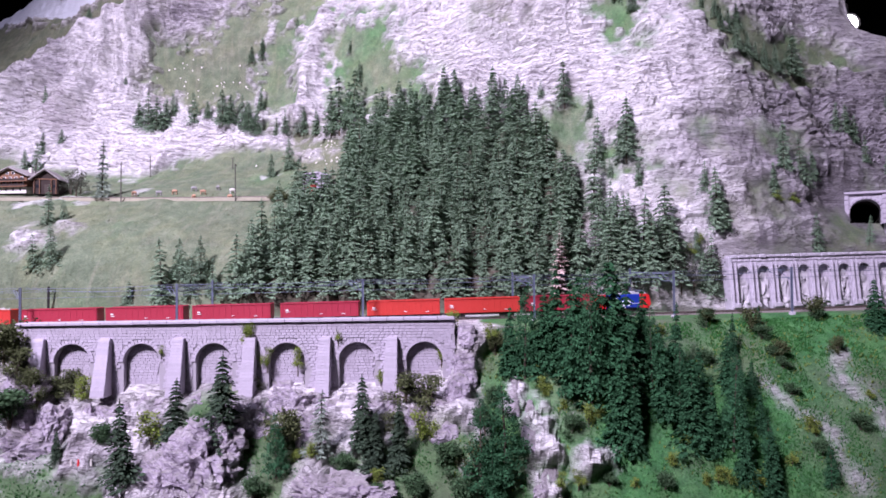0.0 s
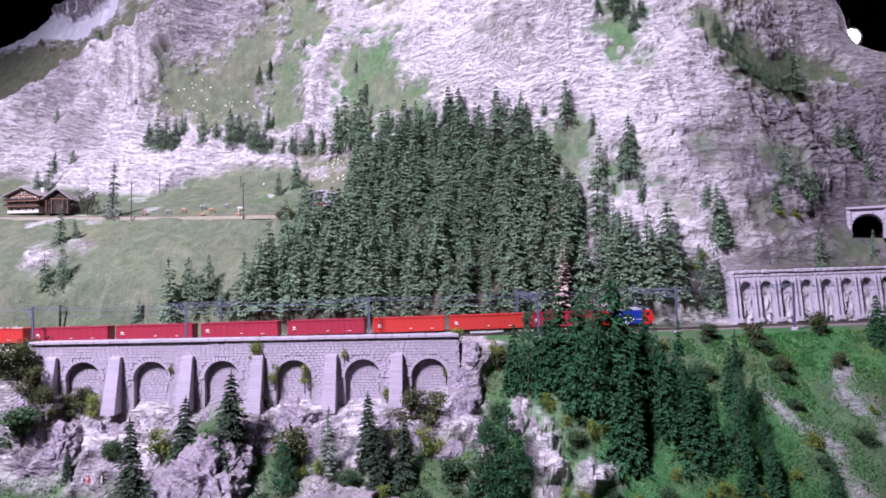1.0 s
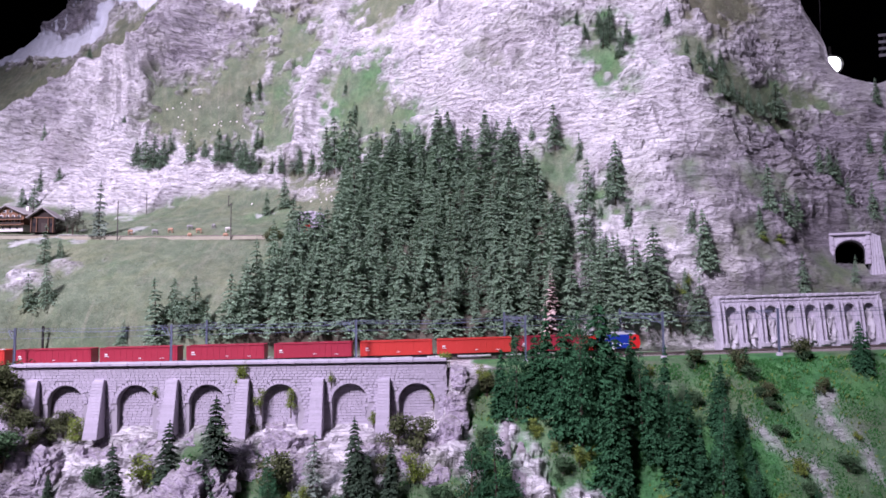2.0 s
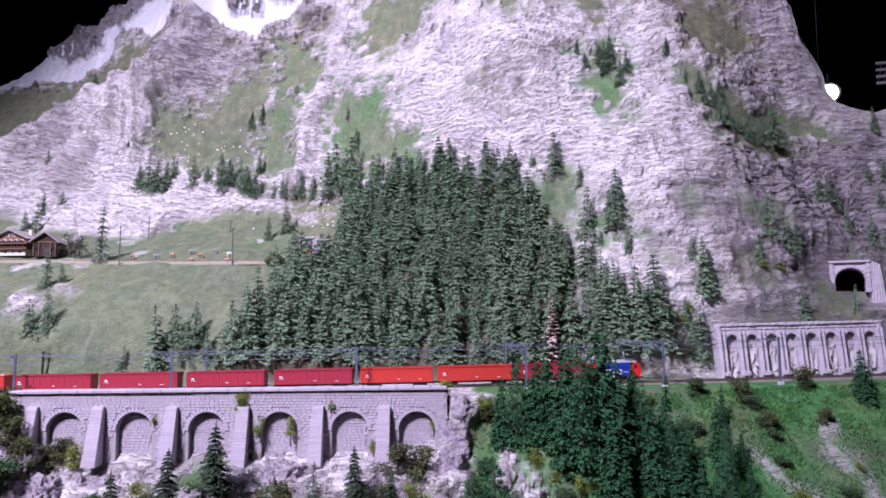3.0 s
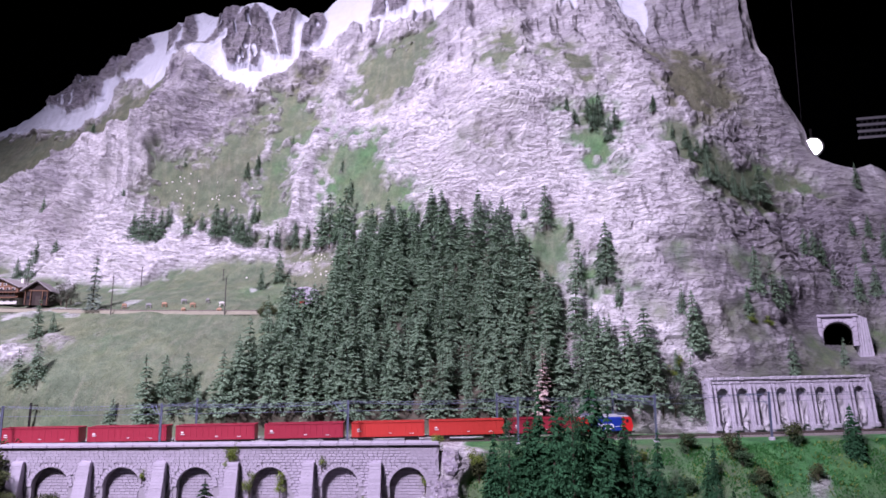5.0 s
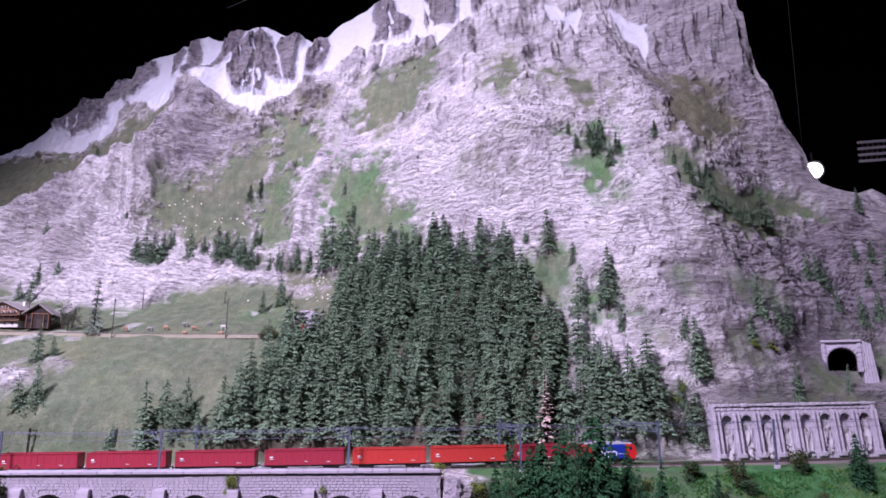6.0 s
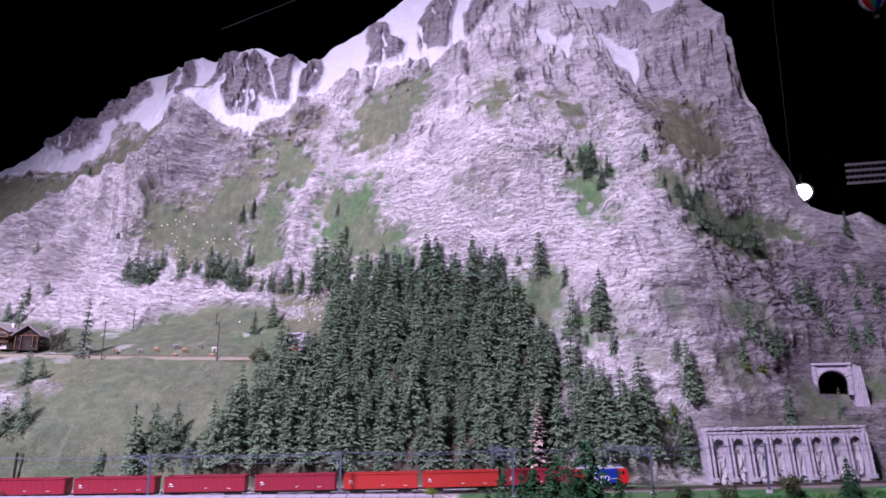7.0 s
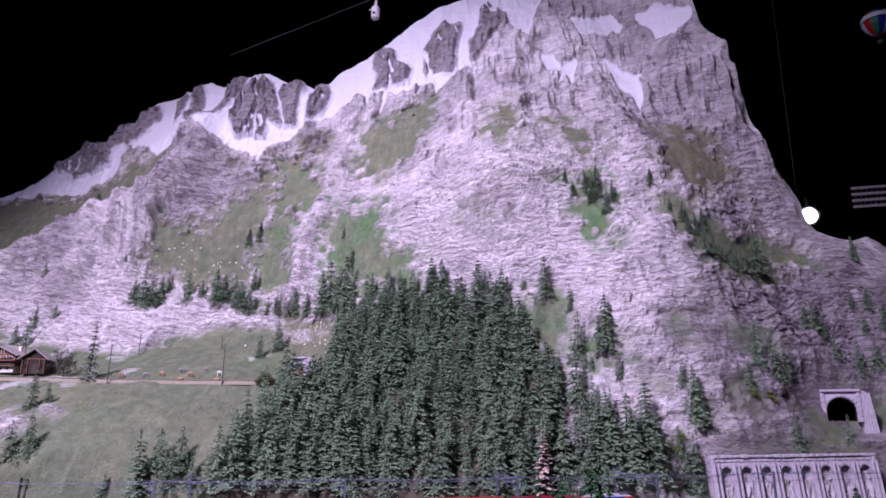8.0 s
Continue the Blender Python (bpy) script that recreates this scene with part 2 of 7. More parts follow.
LEAF_OLIVE = plain("olive_green_foliage", (0.115, 0.135, 0.06), 0.85, 0, 0.15, 90, 0.35, island=0.5)
GRASS_GREEN = plain("green_grass_blades", (0.080, 0.275, 0.075), 0.9, 0, 0.1, 30, 0.4, island=0.45)
GRASS_YELLOW = plain("yellow_green_blades", (0.26, 0.36, 0.10), 0.9, 0, 0.1, 30, 0.3, island=0.4)
GRASS_OLIVE = plain("olive_grey_blades", (0.30, 0.34, 0.21), 0.9, 0, 0.1, 30, 0.3, island=0.35)
LAMP_GLOW, _nodes, _links, _b = material("lamp_glow")
_b.inputs["Emission Color"].default_value, _b.inputs["Emission Strength"].default_value = (0.9, 0.88, 1.0, 1), 60.0


def crag_material():
    m, nodes, links, b = material("jagged_crag", 0.9, 0, 0.2)
    co = object_coord(nodes)
    mid, fine = noise_node(nodes, links, co, 36, 8, 0.7, 0.6), noise_node(nodes, links, co, 160, 6, 0.7)
    h1, fiss1 = chipped(nodes, links, co, 48, 1.8, 1.0)
    h2, fiss2 = chipped(nodes, links, co, 130, 1.4, 2.0)
    rock = ramp_node(nodes, links, mid, [(0.30, (0.16, 0.135, 0.16)), (0.40, (0.34, 0.295, 0.365)), (0.54, (0.52, 0.455, 0.55)), (0.8, (0.74, 0.665, 0.77))])
    rock = mix_node(nodes, links, 1.0, rock, mix_node(nodes, links, mix_node(nodes, links, 0.4, fiss1, fiss2), (0.86, 0.83, 0.86), (1.0, 1.0, 1.0)), "MULTIPLY")
    up = nodes.new("ShaderNodeNewGeometry")
    xyz = nodes.new("ShaderNodeSeparateXYZ")
    links.new(up.outputs["Normal"], xyz.inputs[0])
    add = nodes.new("ShaderNodeMath")
    add.operation = "MULTIPLY_ADD"
    links.new(mid, add.inputs[0])
    add.inputs[1].default_value = 0.9
    links.new(xyz.outputs["Z"], add.inputs[2])
    moss = ramp_node(nodes, links, add.outputs[0], [(0.5, 0.0), (1.1, 0.4)])
    rock = mix_node(nodes, links, moss, rock, mix_node(nodes, links, fine, (0.09, 0.11, 0.05), (0.24, 0.24, 0.14)))
    links.new(rock, b.inputs["Base Color"])
    bump_node(nodes, links, b, mix_node(nodes, links, 0.72, mix_node(nodes, links, 0.35, h1, h2), mix_node(nodes, links, 0.4, mid, fine)), 0.9, 0.014)
    return m


MOUNTAIN_CRAG = crag_material()


# ---- landform: sections of the hillside from foot to ridge ----
def value_noise(x, y, z, seed=0):
    """Smooth lattice noise in -1..1 for arrays of places."""
    xi, yi, zi = np.floor(x).astype(np.int64), np.floor(y).astype(np.int64), np.floor(z).astype(np.int64)
    fx, fy, fz = x - xi, y - yi, z - zi
    fx, fy, fz = (f * f * f * (f * (f * 6 - 15) + 10) for f in (fx, fy, fz))

    def corner(a, b, c):
        h = (xi + a) * 374761393 + (yi + b) * 668265263 + (zi + c) * 2147483647 + seed * 974634777
        h = (h ^ (h >> 13)) * 1274126177 & 0x7FFFFFFF
        h = (h ^ (h >> 15)) * 2246822519 & 0x7FFFFFFF
        return ((h ^ (h >> 11)) & 0xFFFF) / 32767.5 - 1

    def mix(a, b, f):
        return a + (b - a) * f

    low = mix(mix(corner(0, 0, 0), corner(1, 0, 0), fx), mix(corner(0, 1, 0), corner(1, 1, 0), fx), fy)
    high = mix(mix(corner(0, 0, 1), corner(1, 0, 1), fx), mix(corner(0, 1, 1), corner(1, 1, 1), fx), fy)
    return mix(low, high, fz)


def fbm(x, y, z, octaves=4, seed=0, ridged=False):
    total, amp = np.zeros_like(x), 0.5
    for k in range(octaves):
        n = value_noise(x, y, z, seed + k)
        total += amp * ((1 - 2 * np.abs(n)) if ridged else n)
        x, y, z, amp = x * 2.03 + 5.1, y * 2.03 + 1.7, z * 2.03 + 3.3, amp * 0.5
    return total


def worley(x, y, z, seed=0):
    """Cell noise: distance to the nearest and the next cell centre, and the nearest cell's own random value."""
    xi, yi, zi = np.floor(x).astype(np.int64), np.floor(y).astype(np.int64), np.floor(z).astype(np.int64)
    f1, f2, pick = np.full(x.shape, 9.0), np.full(x.shape, 9.0), np.zeros(x.shape)
    for a in (-1, 0, 1):
        for b in (-1, 0, 1):
            for c in (-1, 0, 1):
                h = (xi + a) * 374761393 + (yi + b) * 668265263 + (zi + c) * 1440662683 + seed * 974634777
                h = (h ^ (h >> 13)) * 1274126177 & 0x7FFFFFFF
                h = (h ^ (h >> 15)) * 2246822519 & 0x7FFFFFFF
                h = h ^ (h >> 11)
                dx = xi + a + (h & 1023) / 1023 - x
                dy = yi + b + ((h >> 10) & 1023) / 1023 - y
                dz = zi + c + ((h >> 20) & 1023) / 1023 - z
                d = dx * dx + dy * dy + dz * dz
                near = d < f1
                f2 = np.where(near, f1, np.minimum(f2, d))
                pick = np.where(near, ((h >> 5) & 255) / 255, pick)
                f1 = np.where(near, d, f1)
    return np.sqrt(f1), np.sqrt(f2), pick


SECTIONS = {}


def section(x, *stations):
    SECTIONS[x] = np.array(stations)


# stations: foot, lower slope, brow, track bed front and back, lower slope, terrace front and back, cliff foot, cliff, upper slope, ridge
section(-2.9, (1.2, 0.85), (1.36, 1.05), (1.42, 1.25), (1.46, 1.318), (1.7, 1.32), (1.76, 1.46), (2.05, 1.64), (2.5, 1.82), (2.8, 2), (3.1, 2.2), (3.4, 2.4), (3.6, 2.55))
section(-2.2, (1.2, 0.85), (1.36, 1.05), (1.42, 1.25), (1.46, 1.318), (1.7, 1.32), (1.76, 1.46), (2.02, 1.65), (2.48, 1.82), (2.75, 2.02), (3.05, 2.3), (3.3, 2.55), (3.5, 2.75))
section(-1.5, (1.2, 0.85), (1.36, 1.05), (1.42, 1.25), (1.46, 1.32), (1.7, 1.322), (1.73, 1.46), (2, 1.645), (2.42, 1.8), (2.6, 2.06), (2.82, 2.32), (3.02, 2.68), (3.2, 3))
section(-1, (1.2, 0.98), (1.46, 1.04), (1.43, 1.215), (1.46, 1.325), (1.69, 1.327), (1.75, 1.49), (2, 1.64), (2.38, 1.77), (2.58, 2.04), (2.62, 2.42), (2.78, 2.74), (3.1, 3.17))
section(-0.82, (1.16, 0.9), (1.29, 1.08), (1.37, 1.285), (1.455, 1.327), (1.685, 1.329), (1.75, 1.482), (2.005, 1.638), (2.365, 1.782), (2.535, 2.025), (2.585, 2.38), (2.74, 2.70), (3.01, 3.11))
section(-0.67, (1.16, 0.87), (1.285, 1.08), (1.425, 1.235), (1.45, 1.33), (1.682, 1.332), (1.75, 1.476), (2.012, 1.637), (2.354, 1.79), (2.505, 2.013), (2.565, 2.352), (2.713, 2.673), (2.951, 3.071))
section(-0.5, (1.16, 0.85), (1.28, 1.08), (1.425, 1.236), (1.445, 1.332), (1.68, 1.334), (1.75, 1.47), (2.02, 1.635), (2.34, 1.8), (2.47, 2), (2.54, 2.32), (2.68, 2.64), (2.88, 3.02))
section(-0.1, (1.14, 0.85), (1.25, 1.08), (1.425, 1.238), (1.445, 1.338), (1.68, 1.34), (1.74, 1.45), (1.97, 1.63), (2.17, 1.84), (2.27, 2.06), (2.32, 2.3), (2.49, 2.62), (2.78, 3.2))
section(0.25, (1.15, 0.85), (1.25, 1.08), (1.38, 1.27), (1.44, 1.343), (1.68, 1.345), (1.71, 1.42), (1.89, 1.62), (2.02, 1.84), (2.07, 2.06), (2.09, 2.4), (2.42, 2.76), (2.8, 3.36))
section(0.7, (1.2, 0.85), (1.34, 1.12), (1.45, 1.28), (1.53, 1.35), (1.695, 1.352), (1.735, 1.5), (1.78, 1.66), (1.85, 1.88), (1.95, 2.1), (2.14, 2.47), (2.4, 2.76), (2.75, 3.38))
section(1.1, (1.3, 0.85), (1.42, 1.12), (1.52, 1.28), (1.6, 1.357), (1.74, 1.359), (1.77, 1.49), (1.86, 1.545), (1.92, 1.68), (2.07, 1.95), (2.14, 2.28), (2.2, 2.55), (2.28, 2.8))
section(1.4, (1.35, 0.85), (1.46, 1.12), (1.56, 1.28), (1.62, 1.36), (1.73, 1.362), (1.8, 1.5), (1.9, 1.62), (1.97, 1.76), (2.03, 1.9), (2.08, 2), (2.11, 2.06), (2.15, 2.12))
section(1.8, (1.4, 0.85), (1.5, 1.12), (1.6, 1.28), (1.66, 1.36), (1.76, 1.362), (1.85, 1.5), (1.95, 1.62), (2.03, 1.76), (2.1, 1.9), (2.2, 2.02), (2.26, 2.1), (2.35, 2.16))
section(2.6, (1.4, 0.85), (1.5, 1.12), (1.6, 1.28), (1.66, 1.36), (1.76, 1.362), (1.85, 1.5), (1.95, 1.62), (2.03, 1.7), (2.1, 1.8), (2.2, 1.9), (2.26, 1.95), (2.35, 2))
SECTION_X = sorted(SECTIONS)
SECTION_T = np.array([SECTIONS[k] for k in SECTION_X])


def hermite(knots, values, at):
    """Monotone-ish cubic through values at knots (first axis)."""
    knots = np.asarray(knots, float)
    i = np.clip(np.searchsorted(knots, at) - 1, 0, len(knots) - 2)
    step = np.diff(knots)
    slope = np.diff(values, axis=0) / step.reshape((-1,) + (1,) * (values.ndim - 1))
    tangent = np.concatenate([slope[:1], np.where(slope[1:] * slope[:-1] > 0, 2 * slope[1:] * slope[:-1] / (slope[1:] + slope[:-1] + 1e-9), 0), slope[-1:]])
    h = step[i]
    f = np.clip((at - knots[i]) / h, 0, 1)
    shape = f.shape + (1,) * (values.ndim - 1)
    f, h = f.reshape(shape), h.reshape(shape)
    return ((1 + 2 * f) * (1 - f) ** 2 * values[i] + f * (1 - f) ** 2 * h * tangent[i] + f * f * (3 - 2 * f) * values[i + 1] + f * f * (f - 1) * h * tangent[i + 1])


def skyline(x):
    """Height of the ridge above each place along the range."""
    k = np.array(SKY_X)
    return np.interp(x, k, np.array(SKY_Z)) - 0.010


SKY_X = (-2.9, -2.33, -2.2, -2.03, -1.885, -1.769, -1.617, -1.543, -1.496, -1.427, -1.384, -1.324, -1.222, -1.152, -1.108, -1.044, -0.968, -0.856, -0.809, -0.747, -0.655, -0.536, -0.482, -0.43, -0.299, -0.196, -0.095, 0.032, 0.163, 0.347, 0.606, 0.828, 0.966, 1.013, 1.018, 1.038, 1.071, 1.089, 1.101, 1.105, 1.119, 1.129, 1.148, 1.167, 1.182, 1.211, 1.228, 1.233, 1.254, 1.295, 1.339, 1.392, 1.463, 1.8, 2.6)
SKY_Z = (2.55, 2.704, 2.738, 2.818, 2.896, 2.915, 2.904, 2.978, 2.991, 3.061, 3.094, 3.099, 3.129, 3.173, 3.181, 3.152, 3.162, 3.176, 3.172, 3.141, 3.08, 3.018, 3.043, 3.092, 3.146, 3.212, 3.303, 3.398, 3.452, 3.503, 3.514, 3.424, 3.249, 3.145, 3.044, 2.963, 2.894, 2.827, 2.776, 2.73, 2.614, 2.556, 2.508, 2.471, 2.385, 2.307, 2.254, 2.204, 2.157, 2.129, 2.114, 2.133, 2.095, 2.08, 1.95)


def base_form(x, s):
    """Depth and height of the smooth hillside at x and at station s (0 to 11)."""
    cols = hermite(SECTION_X, SECTION_T, x)               # n, stations, 2
    i = np.clip(np.floor(s).astype(int), 0, 10)
    f = s - i
    n = np.arange(len(x))

    def st(k):
        return cols[n, np.clip(k, 0, 11)]

    p0, p1, p2, p3 = st(i - 1), st(i), st(i + 1), st(i + 2)
    f = f[:, None]
    m1, m2 = (p2 - p0) * 0.42, (p3 - p1) * 0.42
    m1 = np.where((i == 3)[:, None], p2 - p1, m1)         # the track bed stays flat
    m2 = np.where((i == 3)[:, None], p2 - p1, m2)
    m2 = np.where((i == 2)[:, None], (p2 - p1) * 0.6, m2)
    m1 = np.where((i == 4)[:, None], (p2 - p1) * 0.6, m1)
    out = (1 + 2 * f) * (1 - f) ** 2 * p1 + f * (1 - f) ** 2 * m1 + f * f * (3 - 2 * f) * p2 + f * f * (f - 1) * m2
    lift = (skyline(x) - cols[:, 11, 1]) * np.clip((s - 9) / 2, 0, 1) ** 1.5
    high = out[:, 1] + lift
    return out[:, 0], np.where((x > 0.95) & (s > 8), np.minimum(high, skyline(x + 0.6 * np.maximum(cols[:, 11, 0] - out[:, 0], 0)) - 0.006 * (11 - s)), high)

# ---- cover: turf, snow and dark rock with painted shade on the hillside, as outlines (x, height), each with a tone and a strength ----
MEADOWS, SNOWFIELDS, SNOW_ISLANDS, DARK_AND_SHADED_ROCK = [], [], [], []


def cover(kind, tone, strength, *outline):
    kind.append((tone, strength, list(outline)))


cover(MEADOWS, 0.42, 1, (-0.28, 2.67), (-0.22, 2.71), (-0.1, 2.73), (0, 2.76), (0.01, 2.69), (-0.02, 2.56), (-0.05, 2.48), (-0.12, 2.44), (-0.2, 2.41), (-0.26, 2.42), (-0.28, 2.48), (-0.28, 2.58))
cover(MEADOWS, 0.35, 0.9, (0.18, 2.56), (0.22, 2.66), (0.26, 2.68), (0.3, 2.57), (0.28, 2.45), (0.24, 2.42), (0.16, 2.46))
cover(MEADOWS, 0.3, 0.8, (0.38, 2.57), (0.46, 2.55), (0.54, 2.49), (0.55, 2.41), (0.52, 2.37), (0.46, 2.38), (0.42, 2.43), (0.37, 2.49))
cover(MEADOWS, 0, 0.95, (0.72, 2.49), (0.85, 2.52), (0.94, 2.46), (0.96, 2.36), (0.98, 2.27), (0.88, 2.24), (0.79, 2.22), (0.74, 2.29), (0.73, 2.39))
cover(MEADOWS, 0.74, 0.95, (0.39, 2.28), (0.51, 2.29), (0.57, 2.21), (0.58, 2.2), (0.57, 2.12), (0.54, 2.06), (0.5, 2.04), (0.48, 2.07), (0.46, 2.14), (0.43, 2.19))
cover(MEADOWS, 0.55, 1, (0.69, 2.21), (0.78, 2.2), (0.82, 2.13), (0.9, 2.07), (1.08, 2.09), (1.17, 2.04), (1.17, 2.02), (1.1, 1.98), (0.93, 1.94), (0.85, 1.96), (0.76, 2), (0.74, 2.1))
cover(MEADOWS, 0.38, 0.95, (-0.8, 2.34), (-0.71, 2.43), (-0.66, 2.53), (-0.62, 2.53), (-0.58, 2.26), (-0.65, 2.17), (-0.65, 2.01), (-0.9, 2.01), (-0.99, 2.07), (-1.08, 2.09), (-1.13, 2.17), (-1.07, 2.21), (-1.05, 2.28), (-0.9, 2.26))
cover(MEADOWS, 0.58, 0.95, (-0.64, 2.59), (-0.46, 2.52), (-0.39, 2.38), (-0.4, 2.32), (-0.57, 2.29), (-0.58, 2.25), (-0.51, 2.23), (-0.48, 2.14), (-0.5, 2.05), (-0.53, 2), (-0.57, 1.98), (-0.65, 2.01), (-0.65, 2.17), (-0.6, 2.28), (-0.64, 2.47))
cover(MEADOWS, 0.66, 0.92, (-0.4, 2.3), (-0.29, 2.31), (-0.16, 2.28), (-0.14, 2.2), (-0.11, 2.13), (-0.04, 2.04), (-0.03, 1.97), (-0.1, 1.94), (-0.35, 1.97), (-0.38, 2.09), (-0.4, 2.17))
cover(MEADOWS, 0.25, 0.95, (-2.46, 2.61), (-2.26, 2.65), (-1.56, 2.52), (-1.4, 2.6), (-1.36, 2.73), (-1.18, 2.64), (-1.14, 2.69), (-1.1, 2.56), (-1.12, 2.44), (-1.23, 2.4), (-1.32, 2.39), (-1.37, 2.36), (-1.43, 2.34), (-1.61, 2.38), (-1.64, 2.3), (-1.61, 2.2), (-1.7, 2.11), (-1.8, 2.06))
cover(MEADOWS, 0.05, 0.5, (-1, 2.69), (-0.86, 2.62), (-0.7, 2.54), (-0.62, 2.65), (-0.48, 2.71), (-0.38, 2.74), (-0.4, 2.59), (-0.51, 2.54), (-0.6, 2.58), (-0.7, 2.5), (-0.83, 2.53))
cover(MEADOWS, 0.22, 0.9, (-0.6, 1.93), (-0.39, 1.92), (-0.17, 1.87), (-0.17, 1.79), (-0.35, 1.78), (-0.5, 1.86))
cover(MEADOWS, 0.6, 1, (0.3, 1.91), (0.38, 1.88), (0.39, 1.83), (0.34, 1.8), (0.31, 1.85))
cover(MEADOWS, 0.65, 1, (0.39, 1.73), (0.46, 1.78), (0.5, 1.73), (0.55, 1.68), (0.52, 1.65), (0.44, 1.66), (0.38, 1.7))
cover(MEADOWS, 0.3, 0.6, (0.1, 2.21), (0.16, 2.18), (0.24, 2.16), (0.24, 2.14), (0.14, 2.14), (0.1, 2.17))
cover(SNOWFIELDS, 0, 1, (-2.45, 2.66), (-2.27, 2.66), (-1.95, 2.6), (-1.73, 2.56), (-1.56, 2.53), (-1.49, 2.58), (-1.42, 2.61), (-1.43, 2.69), (-1.4, 2.77), (-1.29, 2.74), (-1.19, 2.66), (-1.14, 2.7), (-1.11, 2.79), (-1.1, 2.83), (-1.05, 2.8), (-0.95, 2.71), (-0.86, 2.65), (-0.78, 2.62), (-0.72, 2.59), (-0.71, 2.56), (-0.69, 2.62), (-0.63, 2.66), (-0.57, 2.72), (-0.47, 2.76), (-0.54, 3.08), (-0.81, 3.23), (-1.11, 3.24), (-1.39, 3.16), (-1.54, 3.03), (-1.88, 2.94), (-2.34, 2.75))
cover(SNOWFIELDS, 0, 1, (-0.5, 2.76), (-0.42, 2.79), (-0.38, 2.83), (-0.34, 2.87), (-0.28, 2.89), (-0.27, 2.81), (-0.26, 2.89), (-0.2, 2.87), (-0.21, 2.75), (-0.18, 2.86), (-0.14, 2.83), (-0.05, 2.86), (-0.06, 2.81), (0, 2.87), (0.02, 2.81), (0.06, 2.85), (0.08, 2.88), (0.15, 2.92), (0.18, 2.96), (0.28, 3.15), (0.31, 3.63), (0.03, 3.49), (-0.33, 3.21), (-0.48, 3.11))
cover(SNOWFIELDS, 0, 1, (0.3, 3.63), (0.3, 3.33), (0.33, 3.2), (0.37, 3.12), (0.4, 3.09), (0.43, 3.23), (0.48, 3.38), (0.51, 3.62))
cover(SNOWFIELDS, 0, 1, (0.44, 3), (0.44, 2.86), (0.49, 2.86), (0.49, 2.8), (0.52, 2.84), (0.52, 2.76), (0.55, 2.84), (0.57, 2.91), (0.56, 2.94), (0.51, 2.91), (0.48, 2.98))
cover(SNOWFIELDS, 0, 1, (0.58, 3.23), (0.61, 3.11), (0.64, 3.09), (0.76, 3.08), (0.79, 3.14), (0.76, 3.25), (0.68, 3.23))
cover(SNOWFIELDS, 0, 1, (0.84, 3.19), (0.86, 3.09), (0.88, 3), (0.92, 2.97), (0.96, 3.02), (0.99, 3.05), (1.01, 3.11), (0.96, 3.14), (0.9, 3.2))
cover(SNOWFIELDS, 0, 1, (0.67, 2.93), (0.69, 2.8), (0.72, 2.71), (0.74, 2.67), (0.75, 2.62), (0.78, 2.75), (0.78, 2.8), (0.8, 2.82), (0.75, 2.85), (0.72, 2.89))
cover(SNOW_ISLANDS, 0, 1, (-1.96, 2.78), (-1.86, 2.88), (-1.76, 2.91), (-1.6, 2.91), (-1.52, 2.98), (-1.49, 2.96), (-1.48, 2.83), (-1.53, 2.8), (-1.5, 2.69), (-1.58, 2.67), (-1.66, 2.67), (-1.71, 2.64), (-1.8, 2.73))
cover(SNOW_ISLANDS, 0, 1, (-1.44, 3.03), (-1.35, 3.05), (-1.29, 2.94), (-1.34, 2.86), (-1.38, 2.81), (-1.43, 2.79), (-1.48, 2.82), (-1.47, 2.95))
cover(SNOW_ISLANDS, 0, 1, (-1.2, 2.89), (-1.23, 3.02), (-1.22, 3.11), (-1.17, 3.05), (-1.16, 2.92), (-1.17, 2.88))
cover(SNOW_ISLANDS, 0, 1, (-1.13, 2.93), (-1.16, 3.07), (-1.14, 3.14), (-1.1, 3.08), (-1.07, 2.96), (-1.1, 2.91), (-1.1, 2.83), (-1.14, 2.88))
cover(SNOW_ISLANDS, 0, 1, (-1.04, 2.8), (-1.02, 2.91), (-1, 3.02), (-1, 3.12), (-0.95, 3.14), (-0.89, 3.15), (-0.89, 3.03), (-0.93, 2.98), (-0.94, 2.92), (-0.96, 2.85))
cover(SNOW_ISLANDS, 0, 1, (-0.89, 2.82), (-0.89, 3.04), (-0.84, 3.14), (-0.76, 3.08), (-0.71, 2.99), (-0.68, 2.87), (-0.64, 2.77), (-0.69, 2.78), (-0.72, 2.82), (-0.71, 2.7), (-0.74, 2.7), (-0.78, 2.87), (-0.76, 2.71), (-0.83, 2.71))
cover(SNOW_ISLANDS, 0, 1, (-0.71, 3.01), (-0.68, 3.07), (-0.6, 3.05), (-0.58, 3.01), (-0.59, 2.87), (-0.58, 2.77), (-0.63, 2.76), (-0.65, 2.82))
cover(SNOW_ISLANDS, 0, 1, (-0.54, 2.78), (-0.54, 2.9), (-0.53, 2.99), (-0.47, 3.02), (-0.45, 2.96), (-0.46, 2.85), (-0.48, 2.79), (-0.52, 2.76))
cover(SNOW_ISLANDS, 0, 1, (-0.27, 3.06), (-0.26, 3.17), (-0.22, 3.18), (-0.17, 3.13), (-0.15, 3.04), (-0.09, 2.98), (-0.1, 2.9), (-0.17, 2.89), (-0.26, 2.91), (-0.24, 2.98))
cover(SNOW_ISLANDS, 0, 1, (-0.04, 2.95), (-0.04, 3.09), (0.01, 3.23), (0.04, 3.26), (0.12, 3.25), (0.12, 3.2), (0.1, 3.1), (0.09, 2.9), (0.03, 2.93), (-0.03, 2.92))
